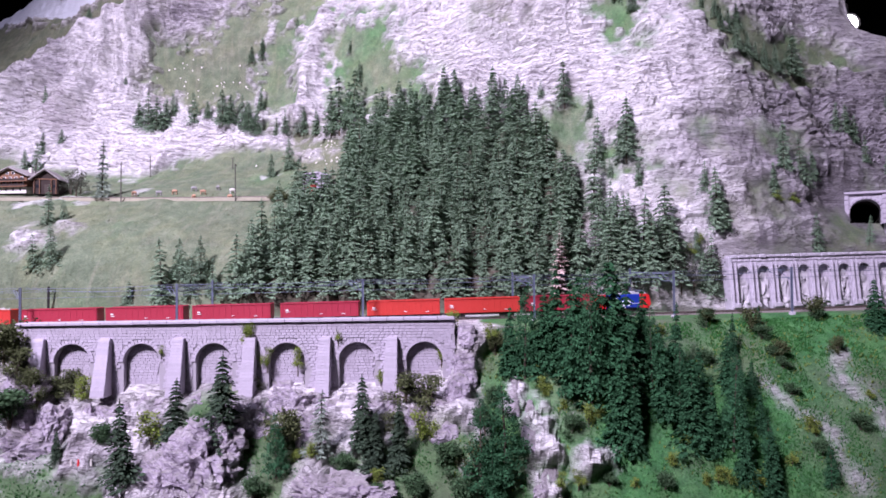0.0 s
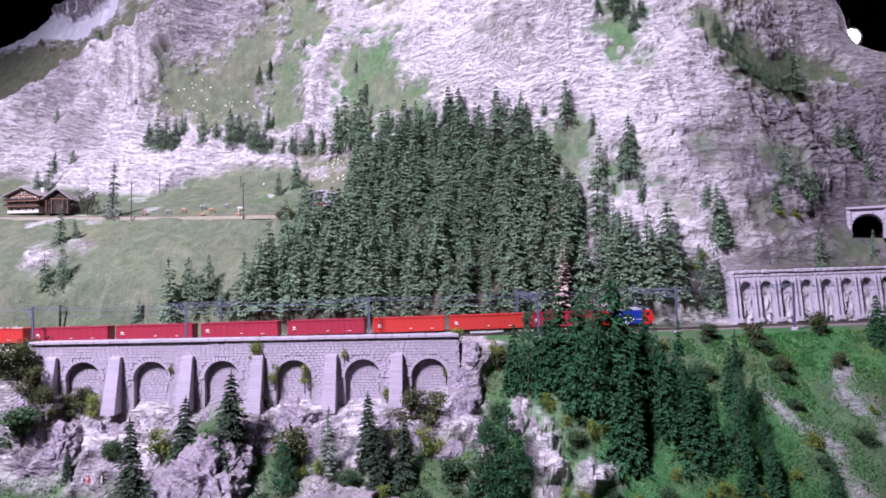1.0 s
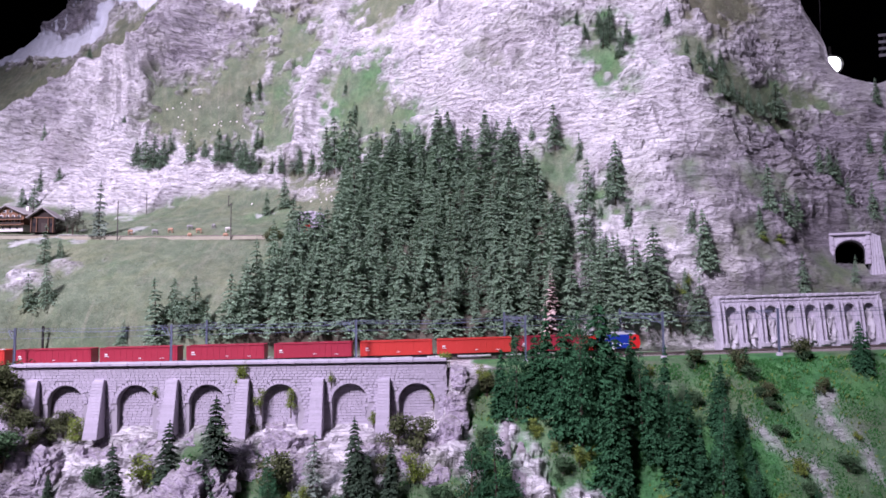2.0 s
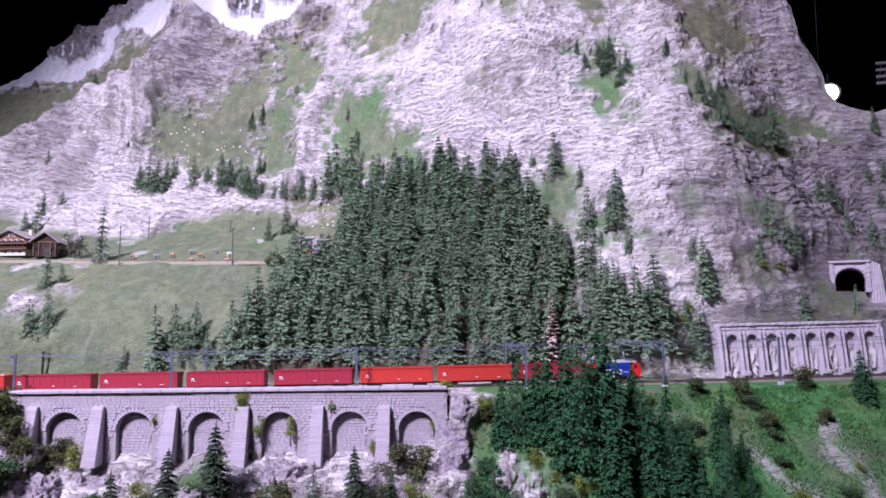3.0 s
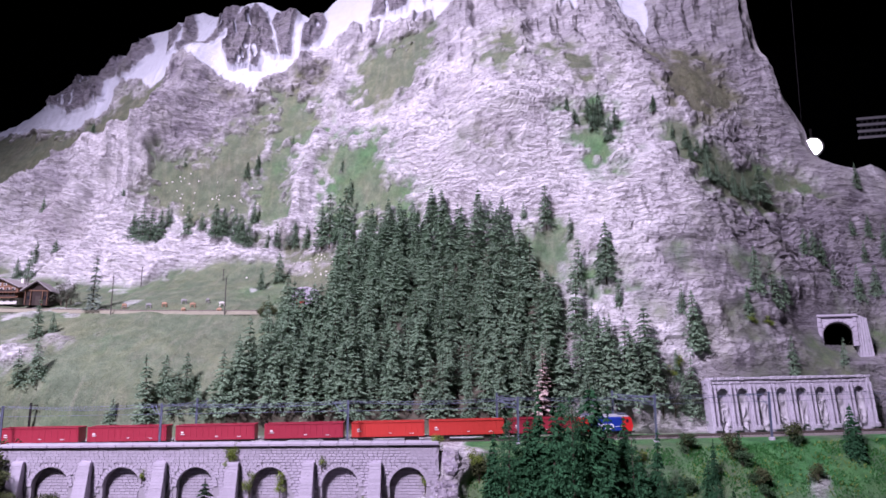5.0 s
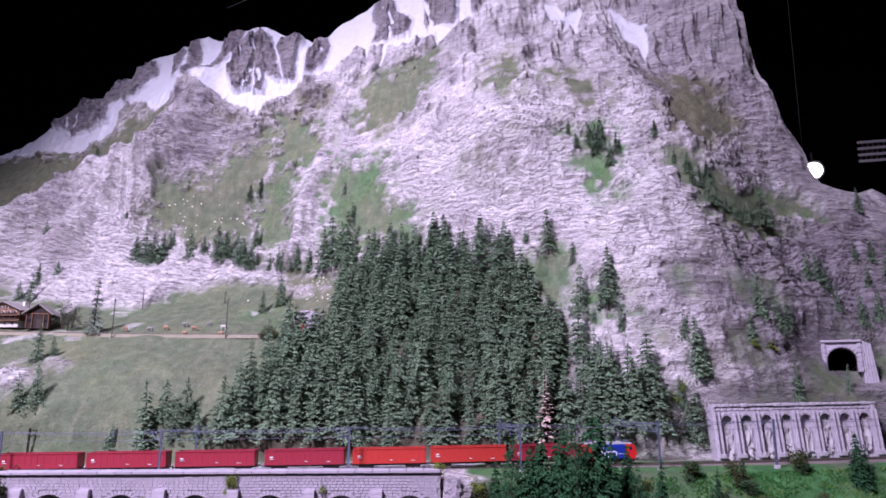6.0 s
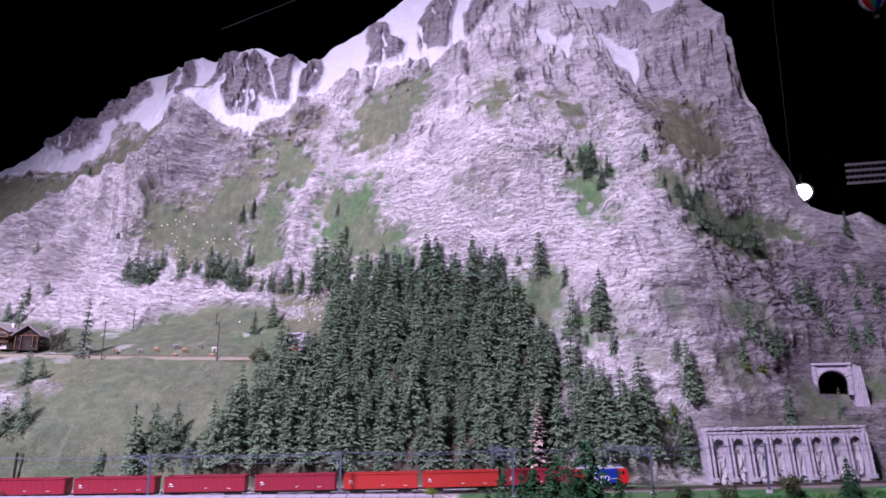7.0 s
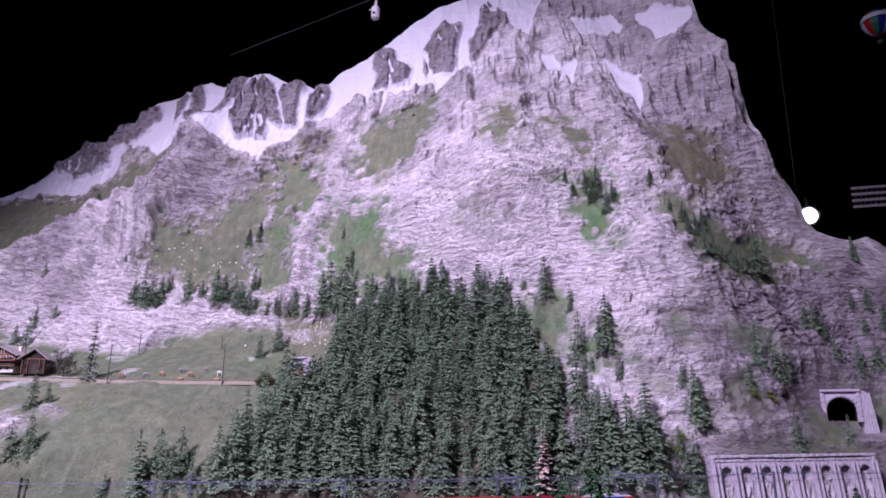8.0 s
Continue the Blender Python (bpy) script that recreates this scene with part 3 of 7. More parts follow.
cover(SNOW_ISLANDS, 0, 1, (0.15, 2.96), (0.15, 3.09), (0.19, 3.2), (0.21, 3.35), (0.25, 3.39), (0.31, 3.31), (0.31, 3.22), (0.25, 3.12), (0.21, 3.02), (0.16, 2.94))
# dark rock, some of it the shaded sides of ridges given as colour
cover(DARK_AND_SHADED_ROCK, 0, 0.95, (-1.12, 2.77), (-1.06, 2.82), (-0.86, 2.65), (-0.69, 2.53), (-0.68, 2.42), (-0.8, 2.33), (-0.93, 2.29), (-1.08, 2.28), (-1.16, 2.38), (-1.1, 2.49), (-1.12, 2.65))
cover(DARK_AND_SHADED_ROCK, 0, 0.8, (0.67, 2.65), (0.81, 2.81), (1, 2.85), (1.1, 2.76), (1.11, 2.52), (1.2, 2.21), (1.21, 2.11), (0.93, 2.09), (0.78, 2.2), (0.7, 2.36))
cover(DARK_AND_SHADED_ROCK, 0, 0.95, (-1.06, 2.33), (-0.95, 2.34), (-0.82, 2.3), (-0.84, 2.25), (-1.01, 2.27))
cover(DARK_AND_SHADED_ROCK, 0, 0.75, (-1.76, 2.4), (-1.6, 2.36), (-1.4, 2.32), (-1.36, 2.12), (-1.44, 2.04), (-1.53, 1.99), (-1.61, 2.2))
cover(DARK_AND_SHADED_ROCK, 0, 0.7, (0.3, 3.12), (0.48, 3.26), (0.56, 3.19), (0.67, 2.94), (0.82, 2.8), (0.98, 2.8), (1.03, 2.93), (1.03, 3.16), (0.8, 3.26), (0.5, 3.56), (0.34, 3.43))
SCREE, GLADES, OUTCROPS = [], [], []
cover(GLADES, 0, 1, (-0.78, 1.13), (-0.69, 1.13), (-0.62, 1.11), (-0.54, 1.1), (-0.52, 1.07), (-0.75, 1.06))
cover(GLADES, 0, 1, (-0.34, 1.16), (-0.3, 1.19), (-0.23, 1.14), (-0.23, 1.1), (-0.22, 1.07), (-0.3, 1.07))
cover(GLADES, 0, 1, (-0.17, 1.14), (-0.06, 1.15), (0.03, 1.17), (0.06, 1.21), (0.12, 1.24), (0.13, 1.21), (0.15, 1.15), (0.16, 1.1), (0.16, 1.07), (-0.06, 1.07), (-0.12, 1.11))
cover(GLADES, 0, 1, (-0.45, 1.19), (-0.44, 1.24), (-0.39, 1.25), (-0.4, 1.17), (-0.42, 1.14))
cover(OUTCROPS, 0, 1, (-1.08, 1.56), (-1.01, 1.56), (-0.95, 1.54), (-0.94, 1.5), (-1.01, 1.47))
cover(OUTCROPS, 0, 1, (-0.99, 1.57), (-0.95, 1.58), (-0.9, 1.55), (-0.92, 1.53), (-0.95, 1.54))
cover(OUTCROPS, 0, 1, (-0.88, 1.59), (-0.84, 1.57), (-0.84, 1.56))
cover(SCREE, 0, 0.5, (0.596, 1.247), (0.608, 1.235), (0.644, 1.206), (0.668, 1.175), (0.716, 1.164), (0.704, 1.127), (0.728, 1.099), (0.728, 1.061), (0.704, 1.055), (0.692, 1.089), (0.68, 1.131), (0.656, 1.159), (0.62, 1.194), (0.596, 1.221))
cover(SCREE, 0, 0.45, (0.752, 1.298), (0.788, 1.297), (0.812, 1.284), (0.776, 1.259), (0.776, 1.224), (0.788, 1.193), (0.812, 1.179), (0.812, 1.131), (0.788, 1.146), (0.776, 1.182), (0.74, 1.207), (0.728, 1.237), (0.728, 1.264))
cover(SCREE, 0, 1, (0.128, 1.241), (0.14, 1.243), (0.164, 1.215), (0.188, 1.185), (0.2, 1.148), (0.2, 1.114), (0.2, 1.076), (0.176, 1.076), (0.164, 1.118), (0.164, 1.155), (0.152, 1.191), (0.128, 1.215))
FRONT_TURF = [(0.11, 1.21, 0.052, 0.105, 0)]
FRONT_BARE = [(0.26, 1.14, 0.032, 0.055, -30), (0.035, 1.26, 0.030, 0.105, 0)]


def patches(x, z, rows, soft=0.35, grow=1.0):
    """1 inside the patches, falling to 0 across their edge."""
    total = np.zeros_like(x)
    for cx, cz, rx, rz, lean in rows:
        rx, rz = rx * grow, rz * grow
        a = radians(lean)
        u, v = x - cx, z - cz
        u, v = u * math.cos(a) - v * math.sin(a), u * math.sin(a) + v * math.cos(a)
        d = np.sqrt((u / rx) ** 2 + (v / rz) ** 2)
        total = np.maximum(total, np.clip((1 + soft - d) / (2 * soft), 0, 1))
    return total


def outline_depth(x, z, outline):
    """Distance to an outline, above zero inside it."""
    near, within = np.full_like(x, 9.0), np.zeros(x.shape, bool)
    for (ax, az), (bx, bz) in zip(outline, outline[1:] + outline[:1]):
        dx, dz = bx - ax, bz - az
        f = np.clip(((x - ax) * dx + (z - az) * dz) / (dx * dx + dz * dz), 0, 1)
        near = np.minimum(near, np.hypot(x - ax - f * dx, z - az - f * dz))
        if az != bz:
            within ^= ((az > z) != (bz > z)) & (x < dx * (z - az) / (bz - az) + ax)
    return np.where(within, near, -near)


def fields(x, z, outlines, soft):
    """Strength of the cover at each place, and the tone of the outline that gives it."""
    total, tone, weight = np.zeros_like(x), np.zeros_like(x), np.full_like(x, 1e-6)
    for t, strength, o in outlines:
        d = outline_depth(x, z, o)
        total = np.maximum(total, strength * np.clip(0.5 + d / (2 * soft), 0, 1))
        w = np.clip(0.5 + d / 0.14, 0, 1) ** 2
        tone, weight = tone + w * t, weight + w
    return total, tone / weight


def step(v, a, b):
    f = np.clip((v - a) / (b - a), 0, 1)
    return f * f * (3 - 2 * f)


RIBS = (((-1.0, 2.80), (-0.96, 2.50), (-1.22, 2.33), (-1.46, 2.26), (-1.68, 2.02), 0.085, 0.08), ((-1.16, 2.36), (-1.3, 2.2), (-1.36, 2.05), (-1.4, 1.95), 0.05, 0.05),
        ((-0.41, 2.33), (-0.44, 2.2), (-0.47, 2.08), (-0.48, 1.95), 0.04, 0.045), ((0.56, 2.58), (0.68, 2.36), (0.79, 2.17), (0.93, 1.98), 0.012, 0.06),
        ((-0.60, 3.0), (-0.55, 2.9), (-0.52, 2.8), (-0.5, 2.7), 0.05, 0.05), ((0.30, 1.86), (0.29, 1.8), (0.30, 1.74), (0.33, 1.68), 0.03, 0.03))
OPENINGS = ((1.053, 1.838, 1.549, -29, 0.100, 0.090), (-0.364, 2.058, 1.654, -38, 0.074, 0.076))


def ribs(x, z):
    """Rock ribs standing out of the slope along short lines (four places, height, width)."""
    total = np.zeros_like(x)
    for *line, high, wide in RIBS:
        near = np.full_like(x, 9.0)
        for (ax, az), (bx, bz) in zip(line, line[1:]):
            dx, dz = bx - ax, bz - az
            f = np.clip(((x - ax) * dx + (z - az) * dz) / (dx * dx + dz * dz), 0, 1)
            near = np.minimum(near, np.hypot(x - ax - f * dx, z - az - f * dz))
        total = np.maximum(total, high * np.exp(-(near / wide) ** 2))
    return total


def surface(x, s, detail=True):
    """Places on the hillside, and its cover: turf, snow, lush turf, dark rock with painted shade, painted ground shade.
    """
    x, s = np.asarray(x, float), np.asarray(s, float)
    y, z = base_form(x, s)
    warp = fbm(x * 5, y * 5, z * 5, 5, 11)
    wx = x + 0.13 * warp + 0.05 * fbm(x * 17, y * 17, z * 17, 3, 13)
    wz = z + 0.13 * fbm(x * 5, y * 5, z * 5, 5, 17) + 0.05 * fbm(x * 17, y * 17, z * 17, 3, 19)
    rough = fbm(x * 9, y * 9, z * 9, 4, 23)
    streak = fbm(x * 22, y * 8, z * 5, 3, 29)
    upper = step(s + 0.5 * warp, 6.9, 7.35)
    slope_turf = step(s, 3.9, 4.2) * (1 - upper) * (1 - step(wx, 0.30, 0.45)) * np.clip(1.1 + 0.4 * rough - 0.9 * step(rough - 0.25 * (x + 1), 0.25, 0.5), 0, 1)
    east = step(wx, 0.32, 0.45) * step(s, 3.9, 4.2) * (1 - upper) * np.clip(0.42 + 1.0 * rough - 0.35 * step(s, 5.6, 6.2) * (1 - step(wx, .95, 1.1)), 0, 1)
    front_turf = (1 - step(s, 3.9, 4.1)) * step(x + 0.05 * rough - 0.25 * (z - 1.2), 0.045, 0.075) * np.clip(1.0 + 0.5 * rough, 0, 1)
    ragged = fbm(x * 26, y * 26, z * 34, 4, 97)
    mx, mz = x + 0.016 * warp + 0.026 * fbm(x * 16, y * 9, z * 9, 4, 101), z + 0.03 * fbm(x * 11, y * 9, z * 11, 4, 103)
    meadow, tone = fields(mx, mz, MEADOWS, 0.07)
    thin = fields(mx, mz, MEADOWS, 0.10)[0]
    meadow = np.clip(meadow + 0.9 * (ragged + 0.45 * streak) * step(thin, 0.05, 0.45) * (1 - 0.75 * step(thin, 0.6, 0.9)), 0, 1) * (s > 6.2)
    turf = np.maximum.reduce([slope_turf, east, front_turf, meadow, (s < 3) * np.maximum(patches(wx, wz, FRONT_TURF, 0.6), np.clip(fields(x + 0.04 * rough, z + 0.04 * warp, GLADES, 0.03)[0] + 0.5 * ragged, 0, 1))])
    rib_d = ribs(x + 0.03 * warp, z + 0.03 * rough)
    bare = np.maximum(patches(wx, wz, FRONT_BARE, 0.5), np.clip(fields(x + 0.02 * rough, z + 0.02 * warp, SCREE, 0.026)[0] * 1.2 + 1.1 * ragged * step(fields(x, z, SCREE, 0.05)[0], 0.1, 0.5), 0, 1)) * (s < 3)
    bare = np.maximum(bare, fields(x + 0.03 * rough, z + 0.03 * warp, OUTCROPS, 0.02)[0] * np.clip(0.75 + ragged, 0, 1) * (s > 4.1) * (s < 6))
    turf = np.clip(turf * (1 - bare) * (1 - 0.9 * step(rib_d, 0.022, 0.04) * (s > 5.5)), 0, 1)
    fringe = fbm(x * 60 + z * 14, y * 12, z * 12, 3, 107)
    sx, sz = x + 0.007 * fbm(x * 20, y * 20, z * 20, 4, 109), z + 0.022 * fringe + 0.012 * fbm(x * 16, y * 16, z * 16, 3, 113)
    field, island = fields(sx, sz, SNOWFIELDS, 0.012)[0], fields(sx, sz, SNOW_ISLANDS, 0.014)[0]
    snow = np.clip(field + 0.3 * fbm(x * 40, y * 10, z * 12, 3, 91) * (field > 0.02), 0, 1) * (1 - island) * (s > 8.6)
    drift = step(fbm(x * 46 + z * 10, y * 6, z * 9, 3, 31), 0.24, 0.36) * island          # snow lying in the clefts of the rock
    snow = np.maximum(snow, 0.7 * drift)
    island = island * (s > 8.6)
    lush = np.where(s < 4.0, np.clip(0.9 + 0.5 * rough, 0.5, 1), np.where(meadow > 0.05, tone, 0.52 + 0.12 * warp))
    lush = np.clip(lush + 0.2 * rough * (s > 4) + 0.12 * ragged * (s > 6.2) - 0.05 * (s < 3) * (x < 0.03), 0, 1)
    dark = fields(mx, mz, DARK_AND_SHADED_ROCK, 0.06)[0] * np.clip(0.8 + 0.6 * ragged, 0, 1) * (s > 6.5)
    # lower east: browner rock and painted shade together
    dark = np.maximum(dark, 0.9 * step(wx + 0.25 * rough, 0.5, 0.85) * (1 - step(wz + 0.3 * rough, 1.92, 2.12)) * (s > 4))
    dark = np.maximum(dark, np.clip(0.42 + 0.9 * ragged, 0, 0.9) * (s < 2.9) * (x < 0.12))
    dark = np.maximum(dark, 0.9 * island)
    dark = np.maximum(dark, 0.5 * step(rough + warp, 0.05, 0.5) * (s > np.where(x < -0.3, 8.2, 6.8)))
    # painted shade of the fir wood over its own floor
    ground_shade = step(x - np.interp(s, (4.4, 5.2, 5.7, 6.2, 7.2), (-0.48, -0.44, -0.37, -0.27, -0.28)), 0.0, 0.05) * (1 - step(x - np.interp(s, (4.4, 5.0, 5.7, 6.3, 7.2), (0.55, 0.53, 0.40, 0.29, 0.22)), -0.05, 0.0)) * step(s, 4.05, 4.3) * (1 - step(s, 7.0, 7.3))
    # front slope darkened as well, partly for shade beside trees and crags
    ground_shade = np.maximum(ground_shade, 0.5 * (s < 3) * (1 - step(x + 0.05 * rough, 0.07, 0.17)))
    if detail:
        bed = step(s, 2.75, 3.0) * (1 - step(s, 3.95, 4.15))
        bed = np.maximum(bed, step(x, -0.86, -0.8) * (1 - step(x, 0.02, 0.06)) * step(s, 1.75, 2.0) * (s < 4))
        bed = np.maximum(bed, step(x, 0.56, 0.6) * (1 - step(x, 1.08, 1.14)) * step(s, 3.5, 4.0) * (1 - step(s, 4.8, 5.2)))
        for ox, oy, oz, turn, wide, high in OPENINGS:
            bed = np.maximum(bed, 1 - step(np.sqrt((x - ox) ** 2 + (y - oy) ** 2 + (z - oz - 0.04) ** 2), 0.05, 0.14))
        rock = (1 - 0.96 * np.minimum(1, turf * 1.5)) * (1 - bed) * (1 - 0.75 * snow)
        front = 1 - step(s, 2.4, 3.0)
        rib = fbm(x * 11, y * 4, z * 3.0, 4, 41, True)
        crag = fbm(x * 5, y * 5, z * 5, 3, 47, True)
        layer = z * 26 + x * 5 + 2.2 * fbm(x * 4, y * 4, z * 4, 3, 53)
        ledge = layer - np.floor(layer)
        layer2 = z * 62 + x * 9 + 3 * fbm(x * 8, y * 8, z * 8, 3, 57)
        ledge2 = layer2 - np.floor(layer2)
        small = fbm(x * 24, y * 24, z * 40, 4, 59, True)
        tiny = fbm(x * 55, y * 55, z * 85, 2, 61, True)
        boulder = fbm(x * 13, y * 13, z * 13, 3, 71, True)
        north = step(s, 8.8, 10.0)
        bend = 0.6 * fbm(x * 7, y * 7, z * 7, 4, 83)
        a1, a2, apick = worley(x * 8 + 1.6 * bend, y * 8, z * 26 + 4 * x + 2.5 * bend, 5)
        b1, b2, bpick = worley(x * 24 + 2 * bend, y * 24, z * 66 + 10 * x + 4 * bend, 6)
        block = 0.026 * (apick - 0.5) + 0.008 * np.minimum(a2 - a1, 0.35) + 0.010 * (bpick - 0.5) + 0.006 * np.minimum(b2 - b1, 0.3) - 0.003
        west = (1 - step(x, -1.05, -0.9)) * step(z, 1.95, 2.1) * (1 - step(z, 2.5, 2.7))
        d = rock * (0.32 * block + 0.040 * crag + (0.05 - 0.03 * (field > 0.3) * (x > -0.5)) * np.maximum(north, west) * rib + 0.022 * island * (0.6 + 0.8 * rib) + 0.007 * (1 - ledge) ** 1.3 * (1 - north) * upper * np.clip(0.6 + rough * 1.5, 0, 1) + 0.005 * (1 - ledge2) * upper * (1 - north) + 0.006 * small + 0.003 * tiny + 0.03 * front * boulder * (1 - 0.8 * step(x, 0.3, 0.5)))
        d += (1 - bed) * (0.008 * fbm(x * 14, y * 14, z * 14, 3, 67) + rib_d * (s > 5.5))
        d *= 1 - 0.7 * fields(x, z, MEADOWS[5:6], 0.14)[0]
        d *= 1 - 0.8 * (s < 2.9) * step(x, 0.3, 0.45)
        d *= 1 - 0.75 * step(x, 1.05, 1.18) * step(s, 7.8, 8.8)
        y, z = y - 0.85 * d, z + 0.5 * d * (1 - north * 0.6)
    return x, y, z, turf, snow, lush, dark, ground_shade


def on_hill(x, s):
    """A place on the hillside as a vector."""
    p = surface(np.array([x]), np.array([s]))
    return Vector((x, float(p[1][0]), float(p[2][0])))
FOREST_EDGE = [(-0.48, 4.467), (-0.44, 5.2), (-0.37, 5.7), (-0.27, 6.233), (-0.28, 7.233), (-0.21, 7.4), (0.23, 7.167), (0.25, 6.867), (0.28, 6.3), (0.33, 5.967), (0.40, 5.7), (0.49, 5.367), (0.54, 5.0), (0.57, 4.467)]


# ---- building helpers ----
def link_mesh(name, bm, mat):
    me = bpy.data.meshes.new(name)
    bm.normal_update()
    bm.to_mesh(me)
    bm.free()
    me.materials.append(mat)
    return me


def part(name, bm, mat, parent, label="", at=None):
    """Links a bmesh as one mesh object under a thing or a part."""
    ob = new(name, link_mesh(name, bm, mat))
    ob.parent = parent
    if at is not None:
        ob.matrix_basis = at
    if label:
        tagged(ob, label)
    return ob


def share(name, me, parent, at=None):
    ob = new(name, me)
    ob.parent = parent
    if at is not None:
        ob.matrix_basis = at
    return ob


def thing(name, at, label, category, group="", kind=""):
    ob = new(name)
    ob.empty_display_size = 0.02
    ob.matrix_basis = at
    return tagged(ob, label, category, group, kind)


def solid(name, bm, mat, label, category, group="", kind="", at=None):
    ob = new(name, link_mesh(name, bm, mat))
    if at is not None:
        ob.matrix_basis = at
    return tagged(ob, label, category, group, kind)


def box(bm, c, size, bevel=0.0, turn=None):
    m = Matrix.Translation(c) @ (turn or Matrix()) @ Matrix.Diagonal((*size, 1))
    made = bmesh.ops.create_cube(bm, size=1, matrix=m)["verts"]
    if bevel:
        edges = list({e for v in made for e in v.link_edges})
        bmesh.ops.bevel(bm, geom=edges, offset=bevel, segments=1, affect="EDGES", profile=0.5)
    return bm


def rod(bm, a, b, r1, r2=None, n=6, caps=True):
    a, b = Vector(a), Vector(b)
    m = Matrix.Translation((a + b) / 2) @ (b - a).to_track_quat("Z", "Y").to_matrix().to_4x4()
    bmesh.ops.create_cone(bm, cap_ends=caps, segments=n, radius1=r1, radius2=r1 if r2 is None else r2, depth=(b - a).length, matrix=m)
    return bm


def prism(bm, outline, depth, m=None):
    """An outline of (u, v) drawn in x and z, pushed back along y by depth."""
    m = m or Matrix()
    front = [bm.verts.new(m @ Vector((u, 0, v))) for u, v in outline]
    back = [bm.verts.new(m @ Vector((u, depth, v))) for u, v in outline]
    n = len(outline)
    bm.faces.new(front)
    bm.faces.new(back[::-1])
    for i in range(n):
        j = (i + 1) % n
        bm.faces.new((front[j], front[i], back[i], back[j]))
    bmesh.ops.recalc_face_normals(bm, faces=bm.faces[:])
    return bm


# ---- hall ----
def hall():
    for name, c, size in (("floor", (0, 2, -0.05), (14, 14, 0.1)), ("ceiling", (0, 2, 6.05), (14, 14, 0.1)), ("wall_north", (0, 9.05, 3), (14, 0.1, 6)),
                          ("wall_south", (0, -5.05, 3), (14, 0.1, 6)), ("wall_west", (-7.05, 2, 3), (0.1, 14.2, 6)), ("wall_east", (7.05, 2, 3), (0.1, 14.2, 6))):
        solid(name, box(bmesh.new(), c, size), BLACK, "matt black painted surface of the dark exhibition hall", name.split("_")[0], kind="structure")
    solid("layout_base", box(bmesh.new(), (-0.15, 2.6, 0.43), (5.4, 2.9, 0.84), 0.01), BLACK, "dark panelled base that carries the model landscape", "base", kind="structure")


hall()


# ---- the hillside ----
def grid_mesh(name, xs, ss, mat, label, category):
    gx, gs = np.meshgrid(xs, ss)
    x, y, z, turf, snow, lush, dark, ground_shade = surface(gx.ravel(), gs.ravel())
    nx, ns = len(xs), len(ss)
    verts = np.stack([x, y, z], 1)
    back = np.stack([xs, y.reshape(ns, nx)[-1] + 0.5, z.reshape(ns, nx)[-1] - 0.5], 1)    # the far side falls away behind the ridge
    skirt = np.stack([xs, np.full(nx, 3.95), np.full(nx, 0.85)], 1)
    verts = np.concatenate([verts, back, skirt])
    i = np.arange((ns + 1) * nx).reshape(ns + 1, nx)
    quads = np.stack([i[:-1, :-1], i[:-1, 1:], i[1:, 1:], i[1:, :-1]], -1).reshape(-1, 4)
    j = np.arange(ns * nx, (ns + 2) * nx).reshape(2, nx)
    quads = np.concatenate([quads, np.stack([j[0, :-1], j[0, 1:], j[1, 1:], j[1, :-1]], -1)])
    middle = verts[quads].mean(1)
    keep = np.ones(len(quads), bool)
    for ox, oy, oz, turn, wide, high in OPENINGS:             # the hillside is open where the tunnels go in
        a = radians(turn)
        u = (middle[:, 0] - ox) * math.cos(a) + (middle[:, 1] - oy) * math.sin(a)
        v = -(middle[:, 0] - ox) * math.sin(a) + (middle[:, 1] - oy) * math.cos(a)
        keep &= ~((np.abs(u) < wide * 0.34) & (v > -0.08) & (v < 0.15) & (middle[:, 2] > oz + 0.003) & (middle[:, 2] < oz + high * 0.70))
    quads = quads[keep]
    me = bpy.data.meshes.new(name)
    me.vertices.add(len(verts))
    me.vertices.foreach_set("co", verts.ravel())
    me.loops.add(len(quads) * 4)
    me.loops.foreach_set("vertex_index", quads.ravel().astype(np.int32))
    me.polygons.add(len(quads))
    me.polygons.foreach_set("loop_start", np.arange(0, len(quads) * 4, 4, dtype=np.int32))
    me.update(calc_edges=True)
    pad = np.zeros(2 * nx)
    for key, v in (("grass", turf), ("snow", snow), ("lush", lush), ("dark", dark), ("ground_shade", ground_shade)):
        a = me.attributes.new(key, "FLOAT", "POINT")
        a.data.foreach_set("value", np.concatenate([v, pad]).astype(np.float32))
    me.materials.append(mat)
    me.validate()
    me.shade_flat()
    ob = new(name, me)
    return tagged(ob, label, category, kind="structure")


HILL_X = np.concatenate([np.arange(-2.8, -1.3, 0.009), np.arange(-1.3, 1.4, 0.0044), np.arange(1.4, 2.5, 0.012)])
HILL_S = np.concatenate([np.arange(0, 3, 0.045), np.arange(3, 4, 0.1), np.arange(4, 7, 0.032), np.arange(7, 11.001, 0.0135)])
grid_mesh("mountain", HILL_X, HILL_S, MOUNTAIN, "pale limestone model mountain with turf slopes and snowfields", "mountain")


# ---- railway across the viaduct ----
def rail_y(x):
    return float(np.interp(x, (-2.5, -0.5, 0.0, 0.45, 0.85, 1.2, 2.4), (1.575, 1.59, 1.60, 1.61, 1.63, 1.655, 1.70)))


def rail_z(x):
    return float(np.interp(x, (-2.5, -0.87, -0.06, 0.65, 1.0, 2.4), (1.325, 1.328, 1.341, 1.356, 1.364, 1.364)))


